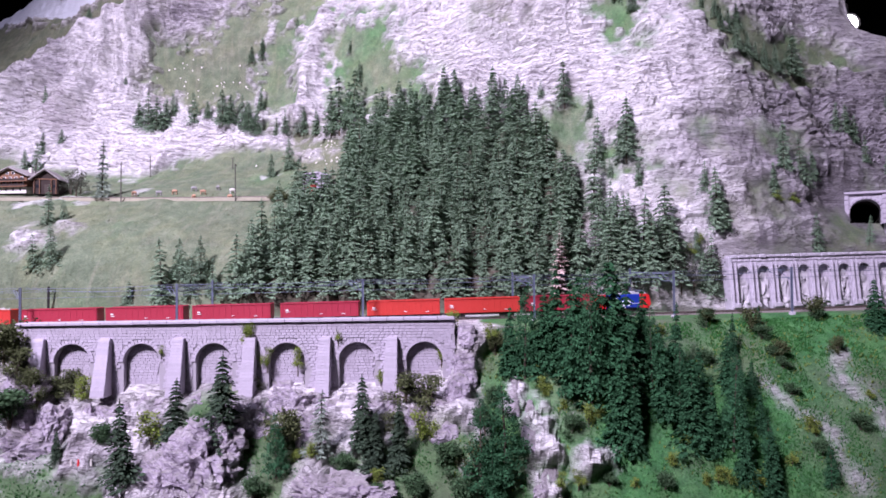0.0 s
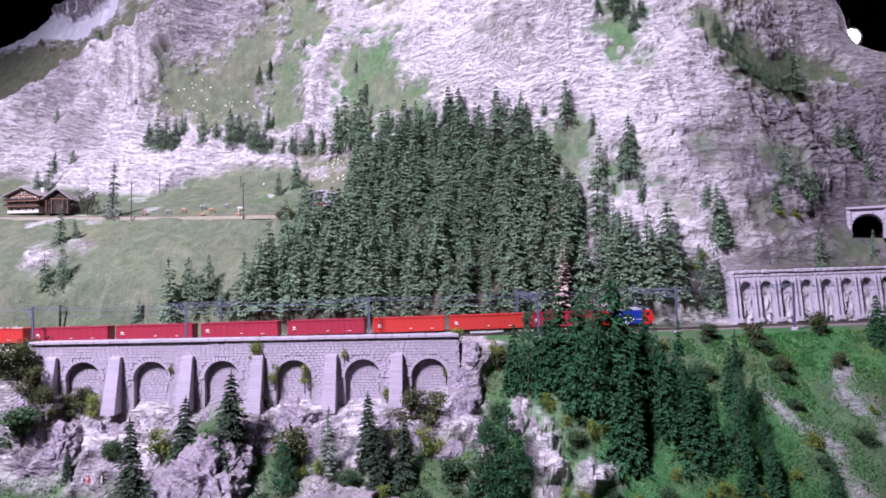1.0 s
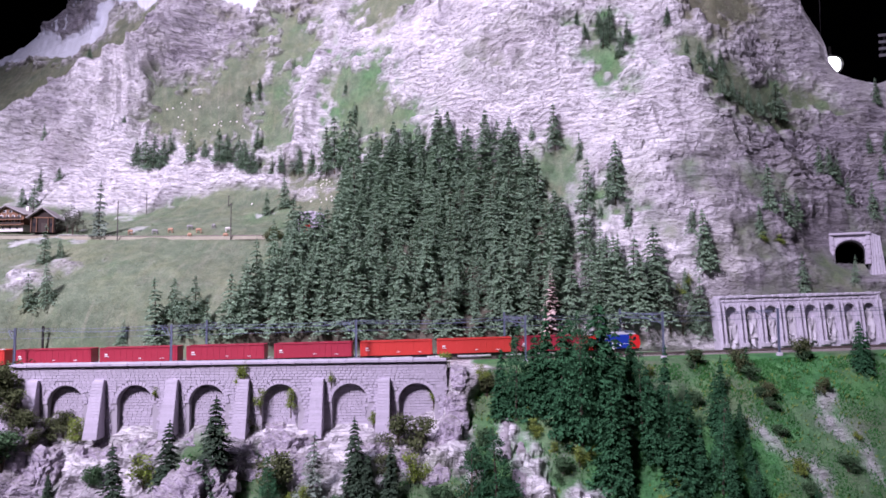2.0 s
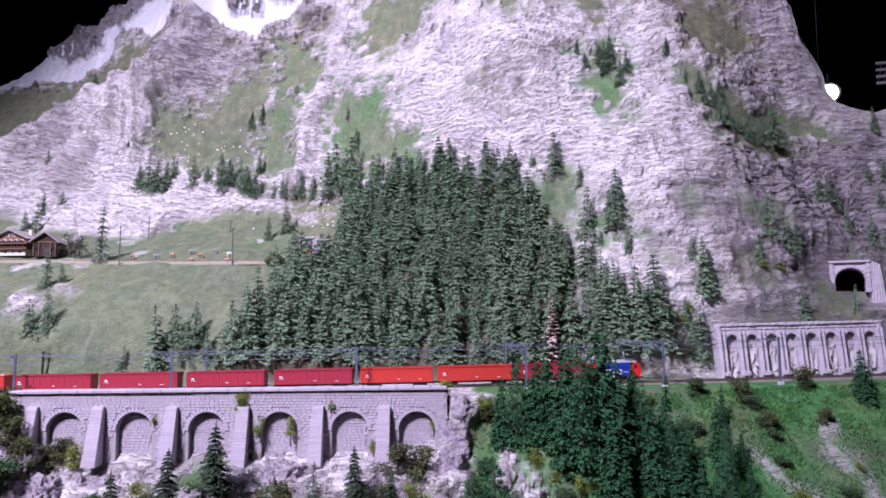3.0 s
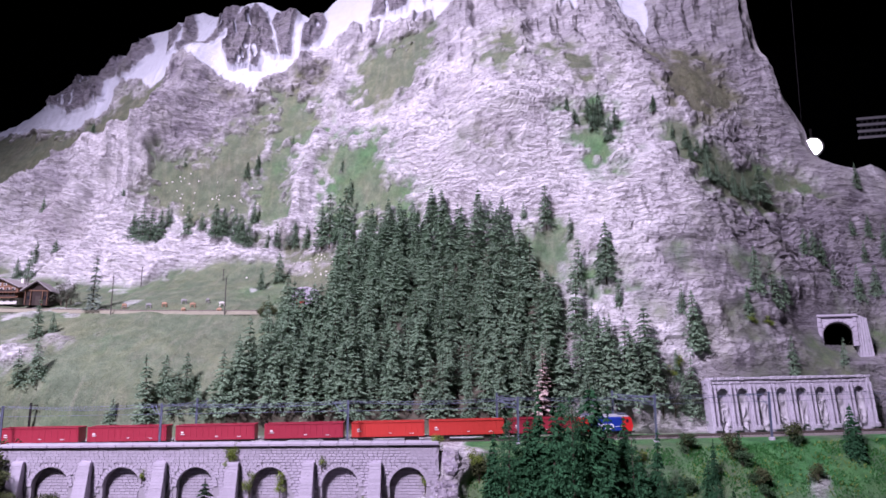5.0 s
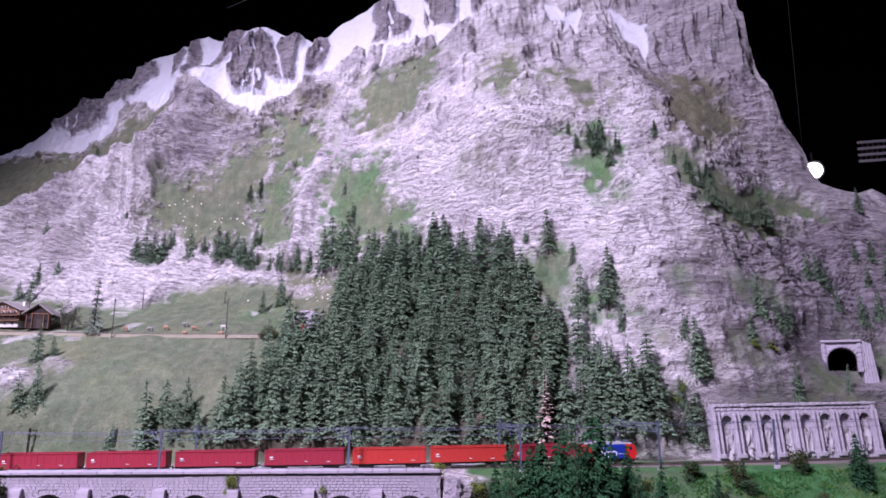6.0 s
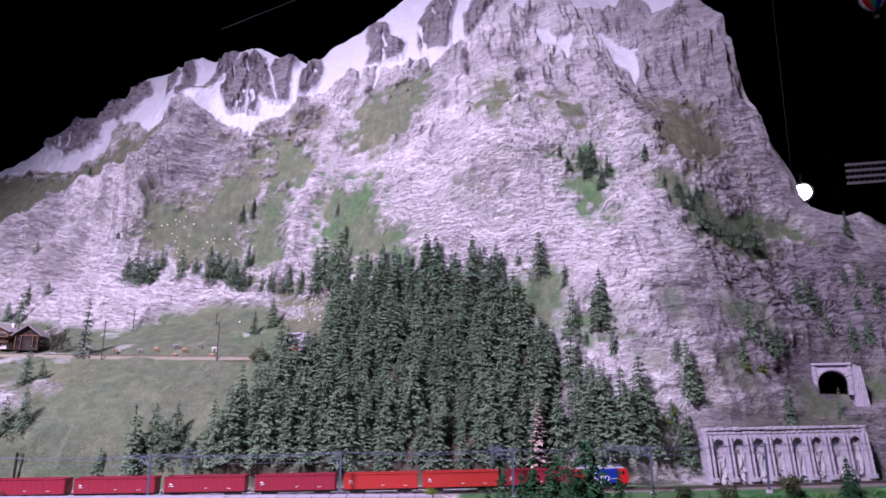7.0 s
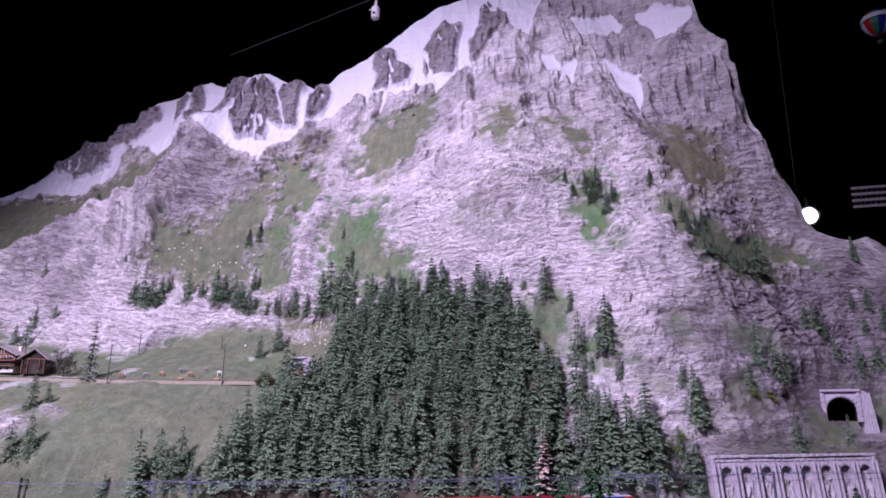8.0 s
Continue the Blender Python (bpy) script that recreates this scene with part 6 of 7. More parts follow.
for k, (x, s, h) in enumerate(FRONT_ROCKS):
    if k in (3, 8, 9, 10, 12):
        if k != 12:
            fir(x, s, h * 1.1, "dense dark green bushy conifer among the rocks", "trees below the viaduct", BUSHY_FIRS[k % 4], 0.95)
            continue
        plant("leafy_tree", GREEN_TREES[k % 3], on_hill(x, s) - Vector((0, 0, 0.28 * h)), h * 0.85, "dense dark green broad-leaved tree among the rocks", "tree", "trees below the viaduct", 1.4)
    else:
        fir(x, s, h, "dark fir tree among the rocks below the viaduct", "trees below the viaduct", PALE_FIRS[0] if k == 4 else DARK_FIRS[k % 3])
for k, (x, s, h) in enumerate(FRONT_WOOD):
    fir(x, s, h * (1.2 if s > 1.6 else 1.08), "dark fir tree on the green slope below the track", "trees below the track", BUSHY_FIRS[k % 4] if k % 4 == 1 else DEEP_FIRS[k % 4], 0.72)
for x, s, h in ((-0.43, 5.75, 0.10), (-0.398, 6.02, 0.125), (-0.37, 5.75, 0.07), (-0.335, 5.8, 0.075), (-0.30, 5.95, 0.09)):
    fir(x, s, h, "dark fir tree in front of the white tunnel portal", "fir trees of the wood")
plant("dead_fir_tree", DEAD_FIR, on_hill(0.272, 4.5), 0.185, "withered pinkish-brown fir tree at the edge of the wood", "fir tree", "fir trees of the wood", 1.1)

for x, s, size in ((-0.452, 6.05, 0.052), (-0.432, 6.0, 0.042), (-0.468, 6.0, 0.034)):
    plant("shrub", OLIVE_BUSHES[1], on_hill(x, s) - Vector((0, 0, size * 0.3)), size, "brownish shrub beside the white tunnel portal", "shrub", "shrubs beside the portal", 1.2, ("twig_frame", "foliage"))

for k, (x, s, h) in enumerate(((0.545, 4.35, 0.075), (0.575, 4.3, 0.085), (0.60, 4.4, 0.080), (0.63, 4.35, 0.085), (0.56, 4.75, 0.07), (0.59, 4.85, 0.065), (0.53, 4.6, 0.075), (0.615, 4.7, 0.06))):
    if k % 3 == 2:
        fir(x, s, h * 1.15, "slim dark fir tree between the wood and the niche wall", "trees beside the niche wall", wide=0.8)
    else:
        plant("leafy_tree", GREY_TREES[k % 3], on_hill(x, s) - Vector((0, 0, 0.006)), h, "thin grey-green deciduous tree between the wood and the niche wall", "tree", "trees beside the niche wall", 0.9)


def inside(x, s, edge):
    hit = False
    for (x1, s1), (x2, s2) in zip(edge, edge[1:] + edge[:1]):
        if (s1 > s) != (s2 > s) and x < (x2 - x1) * (s - s1) / (s2 - s1) + x1:
            hit = not hit
    return hit


def wood():
    rng = random.Random(21)
    spots = []
    pairs = [(x, s) for x, s in ((rng.uniform(-0.52, 0.54), rng.uniform(4.25, 7.4)) for _ in range(9000)) if inside(x, s, FOREST_EDGE) and not (abs(x - 0.28) < 0.035 and s < 4.75)]
    _, ys, zs, *_ = surface([p[0] for p in pairs], [p[1] for p in pairs])
    for (x, s), y, z in zip(pairs, ys, zs):
        p = Vector((x, y, z))
        if len(spots) < 360 and all((p - q).length > 0.038 for q, _ in spots):
            spots.append((p, rng.choice((0.085, 0.11, 0.12, 0.13, 0.14, 0.16)) * rng.uniform(0.92, 1.08)))
    spots.sort(key=lambda v: v[0].y)
    verts, faces = [], []
    for k, (p, h) in enumerate(spots):
        wide = rng.uniform(0.98, 1.25)
        meshes = rng.choice(FIRS)
        if k < 150:
            plant("fir_tree", meshes, p - Vector((0, 0, 0.004)), h, "dark green model fir tree in the dense wood", "fir tree", "fir trees of the wood", wide)
            continue
        # the trees higher up, behind the others
        m = Matrix.Translation(p - Vector((0, 0, 0.004))) @ Matrix.Rotation(rng.uniform(0, 6.28), 4, "Z") @ Matrix.Diagonal((h * wide, h * wide, h, 1))
        base = len(verts)
        co = np.empty(len(meshes[1].vertices) * 3)
        meshes[1].vertices.foreach_get("co", co)
        mm = np.array(m)
        verts.append(co.reshape(-1, 3) @ mm[:3, :3].T + mm[:3, 3])
        idx = np.empty(len(meshes[1].loops), dtype=np.int64)
        meshes[1].loops.foreach_get("vertex_index", idx)
        faces.append(idx.reshape(-1, 3))
    start = 0
    for k in range(len(verts)):
        faces[k] = faces[k] + start
        start += len(verts[k])
    me = bpy.data.meshes.new("upper_wood")
    me.from_pydata(np.concatenate(verts).tolist(), [], np.concatenate(faces).tolist())
    me.materials.append(NEEDLES)
    tagged(new("upper_wood", me), "dense dark green fir wood high on the slope", "fir wood", kind="stuff")


wood()


# ---- crags below the track: place along the slope, station, width, height ----
CRAGS_WEST = ((-0.75, 1.83, 0.092, 0.133), (-0.69, 1.63, 0.071, 0.092), (-0.64, 1.73, 0.072, 0.062), (-0.58, 1.73, 0.083, 0.062), (-0.7, 1.4, 0.109, 0.049), (-0.4, 1.2, 0.133, 0.104), (-0.45, 1.13, 0.075, 0.066), (-0.37, 1.37, 0.087, 0.078), (-0.45, 1.87, 0.073, 0.052), (-0.34, 1.7, 0.071, 0.061), (-0.26, 1.83, 0.083, 0.073), (-0.21, 1.6, 0.06, 0.06))
CRAGS_EAST = ((-0.28, 2.1, 0.062, 0.042), (-0.14, 1.0, 0.144, 0.063), (-0.09, 2.03, 0.072, 0.052), (-0.03, 1.83, 0.081, 0.071), (0.04, 1.75, 0.042, 0.06), (0.052, 2.1, 0.036, 0.06), (0.048, 1.95, 0.045, 0.05), (0.058, 2.6, 0.032, 0.05), (0.02, 1.55, 0.042, 0.05), (0.012, 1.5, 0.040, 0.055), (-0.06, 2.03, 0.052, 0.041), (0.140, 1.78, 0.020, 0.08), (0.158, 1.48, 0.022, 0.08), (0.182, 1.15, 0.024, 0.09), (-0.16, 2.03, 0.041, 0.031), (-0.56, 2.03, 0.042, 0.031))


def crag(x, s, wide, high, seed):
    bm = bmesh.new()
    bmesh.ops.create_icosphere(bm, subdivisions=5 if wide > 0.065 else 4, radius=1)
    rng = random.Random(seed)
    off = np.array([rng.uniform(0, 50) for _ in range(3)])
    co = np.array([v.co for v in bm.verts])
    deep = 0.30 * (wide + high) * (0.5 if x > 0.1 else 1.0)
    q = co * np.array([wide, deep, high]) * 17 + off
    n = fbm(q[:, 0], q[:, 1], q[:, 2], 5, seed, True)
    lay = q[:, 2] * 2.6 + q[:, 0] * 1.2 + 1.6 * fbm(q[:, 0], q[:, 1], q[:, 2], 2, seed + 9)
    n2 = lay - np.floor(lay)
    n3 = fbm(q[:, 0] * 3.5, q[:, 1] * 3.5, q[:, 2] * 3.5, 4, seed + 5, True)
    _, _, pick = worley(q[:, 0] * 2.2, q[:, 1] * 2.2, q[:, 2] * 3.0, seed)
    block = np.sign(co) * np.abs(co) ** 0.8
    r = (0.82 + (0.7 if x > 0.1 else 0.5) * n + 0.14 * n2 + 0.08 * n3 + 0.13 * (pick - 0.5))[:, None]
    co = block * r * np.array([wide * 0.5, deep * 0.5, high * 0.5])
    for v, p in zip(bm.verts, co):
        v.co = p
    place = on_hill(x, s)
    lean = rng.uniform(-0.2, 0.1)
    if x < 0.04 and s > 1.4:
        place.z -= 0.3 * high + 0.012
    elif x > 0.1:
        place.y += 0.026 if wide > 0.05 else 0.004
        place.z -= 0.006
        lean = -0.85
    return solid("crag", bm, MOUNTAIN_CRAG, "pale jagged limestone crag on the slope below the viaduct", "rock", "crags below the track",
                 at=Matrix.Translation(place + Vector((0, 0.004, 0))) @ Euler((lean, rng.uniform(-0.2, 0.2) + (0.35 if x > 0.1 else 0), rng.uniform(-0.4, 0.4))).to_matrix().to_4x4())


for k, row in enumerate(CRAGS_WEST + CRAGS_EAST):
    crag(*row, 900 + k)
FOOT_RNG = random.Random(12)
for k in range(20):
    crag(-0.76 + 0.041 * k + FOOT_RNG.uniform(-0.012, 0.012), FOOT_RNG.uniform(1.55, 1.9), FOOT_RNG.uniform(0.035, 0.07), FOOT_RNG.uniform(0.045, 0.075), 960 + k)


# ---- shrubs ----
YELLOW = ((0.01, 2.3, 0.032), (0.1, 2.6, 0.037), (0.03, 2.9, 0.045), (-0.65, 1.83, 0.052), (-0.49, 1.4, 0.074), (-0.02, 1.47, 0.058), (-0.09, 1.1, 0.036), (0.19, 1.77, 0.035), (0.2, 1.1, 0.027), (0.26, 1.53, 0.036), (0.23, 1.13, 0.029), (0.42, 1.33, 0.03), (0.46, 1.03, 0.028), (0.53, 0.93, 0.032), (0.66, 1.23, 0.025), (0.23, 1.9, 0.022), (0.32, 1.47, 0.024), (0.47, 1.63, 0.018), (-0.2, 1.3, 0.027), (-0.23, 1.3, 0.025))
SHRUBS = ((-0.77, 2.87, 0.097), (-0.81, 2.97, 0.081), (-0.7, 2.2, 0.045), (-0.73, 1.8, 0.039), (-0.05, 1.72, 0.058), (-0.01, 1.70, 0.057), (-0.26, 1.4, 0.073), (0.07, 1.23, 0.056), (-0.68, 1.97, 0.042), (0.11, 2.4, 0.042), (0.52, 2.87, 0.033), (0.61, 2.63, 0.046), (0.76, 2.93, 0.046), (-0.34, 1.93, 0.037), (-0.07, 1.5, 0.044), (0.64, 2.0, 0.037), (0.76, 2.07, 0.032))
for k, (x, s, size) in enumerate(YELLOW):
    plant("shrub", YELLOW_BUSHES[k % 3], on_hill(x, s) - Vector((0, 0.004, size * 0.35)), size * 1.15, "yellow-green model shrub on the slope", "shrub", "shrubs below the track", 1.15, ("twig_frame", "foliage"))
for k, (x, s, size) in enumerate(SHRUBS):
    s = 1.85 if x < 0 and 2.15 < s < 2.6 else s
    plant("shrub", OLIVE_BUSHES[k % 3], on_hill(x, s) - Vector((0, 0.004, size * (0.95 if s > 2.6 and x < 0 else 0.42))), size * 1.3, "dense dark green model shrub beside the rocks", "shrub", "shrubs below the track", 1.3, ("twig_frame", "foliage"))
for k, (x, z, size) in enumerate(((-0.350, 1.330, 0.032), (-0.342, 1.343, 0.026), (-0.311, 1.288, 0.030), (-0.255, 1.285, 0.034), (-0.180, 1.327, 0.018), (-0.509, 1.303, 0.017), (-0.102, 1.250, 0.022))):
    plant("wall_shrub", YELLOW_BUSHES[k % 3], Vector((x, WALL_Y - 0.002, z - size * 0.8)), size * 1.45, "tuft of yellow-brown foliage growing from the viaduct wall", "shrub", "tufts on the viaduct wall", 0.9, ("twig_frame", "foliage"))
for k, (x, y, z, size) in enumerate(((-0.825, 1.375, 1.275, 0.085), (-0.785, 1.385, 1.272, 0.082), (-0.755, 1.378, 1.250, 0.066), (-0.728, 1.375, 1.225, 0.055), (-0.71, 1.365, 1.195, 0.05), (-0.86, 1.36, 1.26, 0.085))):
    plant("shrub", OLIVE_BUSHES[k % 3], Vector((x, y, z)), size, "spreading olive-green shrub over the end of the viaduct wall", "shrub", "shrubs at the wall end", 1.35, ("twig_frame", "foliage"))
for x, s in ((0.575, 4.9), (0.60, 5.05), (0.80, 5.7), (0.845, 5.75)):
    plant("shrub", YELLOW_BUSHES[1], on_hill(x, s) - Vector((0, 0, 0.012)), 0.035, "yellow-green shrub above the niche wall", "shrub", "shrubs above the niche wall", 1.3, ("twig_frame", "foliage"))


for k, (x, s, size) in enumerate(((0.02, 1.25, 0.060), (0.05, 0.98, 0.066), (-0.03, 1.05, 0.058), (-0.09, 0.98, 0.050), (0.085, 1.5, 0.055), (0.10, 1.7, 0.048), (-0.15, 1.2, 0.050), (-0.29, 1.02, 0.055), (-0.58, 1.42, 0.050))):
    plant("shrub", GREEN_TREES[k % 3], on_hill(x, s) - Vector((0, 0.002, size * 0.35)), size, "dense dark green shrub in the hollow below the viaduct", "shrub", "shrubs below the viaduct", 1.25, ("twig_frame", "foliage"))


# ---- small growth on the green slope ----
for k, (x, s) in enumerate(((0.22, 1.63), (0.28, 1.57), (0.27, 1.73), (0.43, 1.37), (0.52, 0.93), (0.48, 1.0), (0.19, 1.73), (0.18, 1.97), (0.39, 1.73), (0.65, 1.27), (0.79, 1.5), (0.42, 2.6), (0.44, 1.03), (0.6, 1.03), (0.32, 1.1), (0.39, 1.2), (0.21, 2.57))):
    size = (0.026, 0.034, 0.022, 0.030)[k % 4]
    plant("shrub", YELLOW_BUSHES[k % 3], on_hill(x, s) - Vector((0, 0.002, size * 0.4)), size, "small yellow-green shrub on the green slope", "shrub", "shrubs below the track", 1.2, ("twig_frame", "foliage"))
for k, (x, s) in enumerate(((0.62, 2.37), (0.64, 1.87), (0.76, 2.87), (0.52, 2.9), (0.63, 2.03), (0.49, 2.0), (0.23, 1.47), (0.64, 1.57), (0.66, 1.07), (0.75, 1.23), (0.28, 1.13), (0.37, 1.07))):
    size = (0.042, 0.032, 0.038)[k % 3]
    plant("shrub", GREEN_TREES[k % 3], on_hill(x, s) - Vector((0, 0.002, size * 0.4)), size, "small dark green shrub on the green slope", "shrub", "shrubs below the track", 1.4, ("twig_frame", "foliage"))


def tufts(name, mat, label, seed, count, x_range, s_range, size, least):
    """Tufts of upright blades scattered over the turf."""
    rng = np.random.default_rng(seed)
    x, s = rng.uniform(*x_range, count), rng.uniform(*s_range, count)
    _, y, z, turf, *_ = surface(x, s)
    clump = fbm(x * 30, y * 30, z * 30, 3, seed)
    keep = (turf > least) & (clump + rng.uniform(-0.25, 0.25, count) > -0.05)
    base = np.stack([x, y, z], 1)[keep]
    n = len(base)
    verts, faces = [], []
    for k in range(4):
        a = rng.uniform(0, 6.283, n)
        side = np.stack([np.cos(a), np.sin(a), np.zeros(n)], 1)
        high = (size * rng.uniform(0.5, 1.4, n))[:, None]
        tip = base + np.array([0, -0.35, 0.9]) * high + side[:, [1, 0, 2]] * high * rng.uniform(-0.7, 0.7, n)[:, None]
        verts.append(np.stack([base - side * high * 0.22, base + side * high * 0.22, tip], 1).reshape(-1, 3))
    verts = np.concatenate(verts)
    me = bpy.data.meshes.new(name)
    me.from_pydata(verts.tolist(), [], np.arange(len(verts)).reshape(-1, 3).tolist())
    me.materials.append(mat)
    tagged(new(name, me), label, "grass", kind="stuff")


tufts("grass_tufts", GRASS_GREEN, "short green and yellowish grass tufts on the lower slope", 3, 36000, (0.03, 0.98), (0.75, 2.9), 0.0034, 0.5)
tufts("herb_tufts", GRASS_YELLOW, "sparse yellow-green herb tufts on the lower slope", 4, 2600, (0.03, 0.98), (0.75, 2.9), 0.0052, 0.5)
tufts("rock_grass_tufts", GRASS_GREEN, "dark grass tufts among the rocks below the viaduct", 5, 12000, (-0.95, 0.05), (0.75, 1.9), 0.0038, 0.45)
tufts("pasture_tufts", GRASS_OLIVE, "low olive-grey tufts on the terrace pasture", 6, 16000, (-1.5, -0.25), (4.2, 7.0), 0.0022, 0.5)
tufts("high_turf_tufts", GRASS_OLIVE, "low olive-grey tufts on the high meadows", 7, 24000, (-1.5, 1.2), (7.0, 9.6), 0.0030, 0.35)


def meadow_stones():
    """Small pale stones strewn over the high meadow and the bank above the terrace."""
    rng = random.Random(41)
    bm = bmesh.new()
    spots = [(rng.gauss(-0.88, 0.12), rng.uniform(7.75, 8.5)) if rng.random() < 0.6 else (rng.gauss(-0.36, 0.07), rng.uniform(6.75, 7.3)) for _ in range(110)]
    px, py, pz, *_ = surface([p[0] for p in spots], [p[1] for p in spots])
    for place in zip(px, py, pz):
        turn = Euler((rng.uniform(0, 3), rng.uniform(0, 3), 0)).to_matrix().to_4x4()
        bmesh.ops.create_icosphere(bm, subdivisions=1, radius=rng.uniform(0.0018, 0.0042), matrix=Matrix.Translation(place) @ turn @ Matrix.Diagonal((1.2, 1, 0.7, 1)))
    solid("meadow_stones", bm, FIGURE_WHITE, "small pale stones strewn over the mountain meadow", "stones", kind="stuff")


meadow_stones()


# ---- chalet and barn on the terrace ----
def gable_block(parent, at, wide, deep, eave, ridge, wall_mat, roof_mat, over, names):
    base = share(names[0], link_mesh(names[0], prism(bmesh.new(), [(-wide / 2, 0), (wide / 2, 0), (wide / 2, eave), (0, ridge), (-wide / 2, eave)], deep), wall_mat), parent, at)
    slope = math.hypot(wide / 2 + over, (ridge - eave) * (1 + 2 * over / wide))
    ang = math.atan2(ridge - eave, wide / 2)
    for side in (-1, 1):
        cx = side * (wide / 2 + over) / 2
        cz = ridge - math.tan(ang) * abs(cx) + 0.0016
        part(names[1], box(bmesh.new(), (cx, deep / 2, cz), (slope, deep + 2 * over, 0.0028), 0.0005, Matrix.Rotation(side * ang, 4, "Y")), roof_mat, base, "grey-brown shingled roof slope")
    return base


def chalet():
    c = thing("chalet", pose(-1.225, 2.055, 1.678, 0, 0, -6) @ Matrix.Diagonal((1.1, 1.1, 1.1, 1)), "brown timber chalet with pale ground floor, balconies and window rows", "house")
    wide, deep, eave, ridge = 0.092, 0.085, 0.040, 0.060
    upper = gable_block(c, pose(0, 0, 0.012), wide, deep, eave - 0.012, ridge - 0.012, WOOD_BROWN, SHINGLE, 0.010, ("upper_wall", "roof_slope"))
    part("ground_floor", box(bmesh.new(), (0, deep / 2 - 0.001, 0.003), (wide - 0.002, deep, 0.018), 0.0006), PLASTER, c, "pale plastered ground floor")
    for z, n in ((0.022, 5), (0.034, 5), (0.047, 2)):
        for k in range(n):
            x = (k - (n - 1) / 2) * 0.0165
            w = part("window", box(bmesh.new(), (x, -0.0006, z), (0.0085, 0.0016, 0.0070), 0.0003), WHITE, c, "white framed window")
            part("pane", box(bmesh.new(), (x, -0.0016, z), (0.0060, 0.0006, 0.0050)), GLASS_DARK, w)
    for k in range(4):
        x = (k - 1.5) * 0.02
        w = part("window", box(bmesh.new(), (x, -0.0016, 0.004), (0.008, 0.0016, 0.007), 0.0003), WHITE, c, "white framed window")
        part("pane", box(bmesh.new(), (x, -0.0026, 0.004), (0.0055, 0.0006, 0.005)), GLASS_DARK, w)
    for z in (0.0145, 0.028):
        b = part("balcony", box(bmesh.new(), (0, -0.0055, z - 0.0035), (wide + 0.004, 0.011, 0.0014)), WOOD_BROWN, c, "timber balcony")
        part("balcony_rail", box(bmesh.new(), (0, -0.0108, z + 0.0006), (wide + 0.004, 0.0008, 0.0052)), WOOD_DARK, b, "dark boarded balcony rail")
    part("chimney", box(bmesh.new(), (0.018, 0.05, 0.058), (0.008, 0.008, 0.018), 0.0006), PLASTER, c)


def barn():
    b = thing("barn", pose(-1.118, 2.045, 1.668, 0, 0, 14) @ Matrix.Diagonal((0.78, 1.0, 1.22, 1)), "dark weathered timber barn with a wide shingled gable roof", "barn")
    body = gable_block(b, pose(0, 0, 0), 0.082, 0.09, 0.036, 0.056, WOOD_DARK, SHINGLE, 0.011, ("wall", "roof_slope"))
    part("barn_door", box(bmesh.new(), (0.006, -0.0006, 0.011), (0.018, 0.0016, 0.022), 0.0003), SLEEPER, b, "dark plank door")
    for x in (-0.036, -0.018, 0.02, 0.036):
        part("post", box(bmesh.new(), (x, -0.003, 0.017), (0.002, 0.002, 0.034)), WOOD_BROWN, b, "brown timber post")
    for x in (-0.026, 0.030):
        part("window", box(bmesh.new(), (x, -0.0006, 0.018), (0.009, 0.0014, 0.007), 0.0003), GLASS_DARK, b, "small dark window")
    part("beam", box(bmesh.new(), (0, -0.0008, 0.0345), (0.084, 0.002, 0.0022), 0.0003), WOOD_BROWN, b)


chalet()
barn()
for x, y, h, me in ((-1.062, 2.075, 0.078, 0), (-1.036, 2.055, 0.082, 1), (-1.05, 2.10, 0.070, 2)):
    plant("leafy_tree", GREY_TREES[me], Vector((x, y, upper_z(x) + 0.002)), h, "thin grey-green deciduous tree beside the barn", "tree", "trees beside the barn", 1.0)

# ---- figurines of the pasture ----
FIGURE_RNG = random.Random(3)
for k, (x, s) in enumerate(((-0.87, 6.17), (-0.80, 6.17), (-0.76, 6.2), (-0.72, 6.3), (-0.68, 6.2), (-0.69, 6.07), (-0.65, 6.3), (-0.60, 6.23), (-0.59, 6.07))):
    bm = bmesh.new()
    bmesh.ops.create_icosphere(bm, subdivisions=2, radius=1, matrix=Matrix.Translation((0, 0, 0.0105)) @ Matrix.Diagonal((0.0095, 0.0036, 0.0044, 1)))
    for dx in (-0.006, 0.006):
        for dy in (-0.0022, 0.0022):
            rod(bm, (dx, dy, 0), (dx, dy, 0.009), 0.001, n=5)
    mat = (FIGURE_BROWN, FIGURE_PIED, FIGURE_BROWN, FIGURE_PIED, FIGURE_BROWN, FIGURE_BROWN, FIGURE_PIED, FIGURE_WHITE, FIGURE_BROWN)[k]
    solid("pasture_figurine", bm, mat, "tiny plain toy figurine standing on the terrace meadow", "figurine", "figurines on the meadow",
          at=Matrix.Translation(on_hill(x, s)) @ Matrix.Rotation(FIGURE_RNG.uniform(-0.7, 0.7), 4, "Z"))

for k, (x, s) in enumerate(((-0.632, 1.245), (-0.618, 1.245), (-0.606, 1.245), (-0.575, 1.23))):
    bm = rod(bmesh.new(), (0, 0, -0.002), (0, 0, 0.009), 0.0022, 0.0014, 8)
    solid("path_figurine", bm, (DARK_STEEL, FIGURE_WHITE, RED, FIGURE_WHITE)[k], "tiny plain toy figurine standing beside the gravel path", "figurine", "figurines on the path", at=Matrix.Translation(on_hill(x, s)))

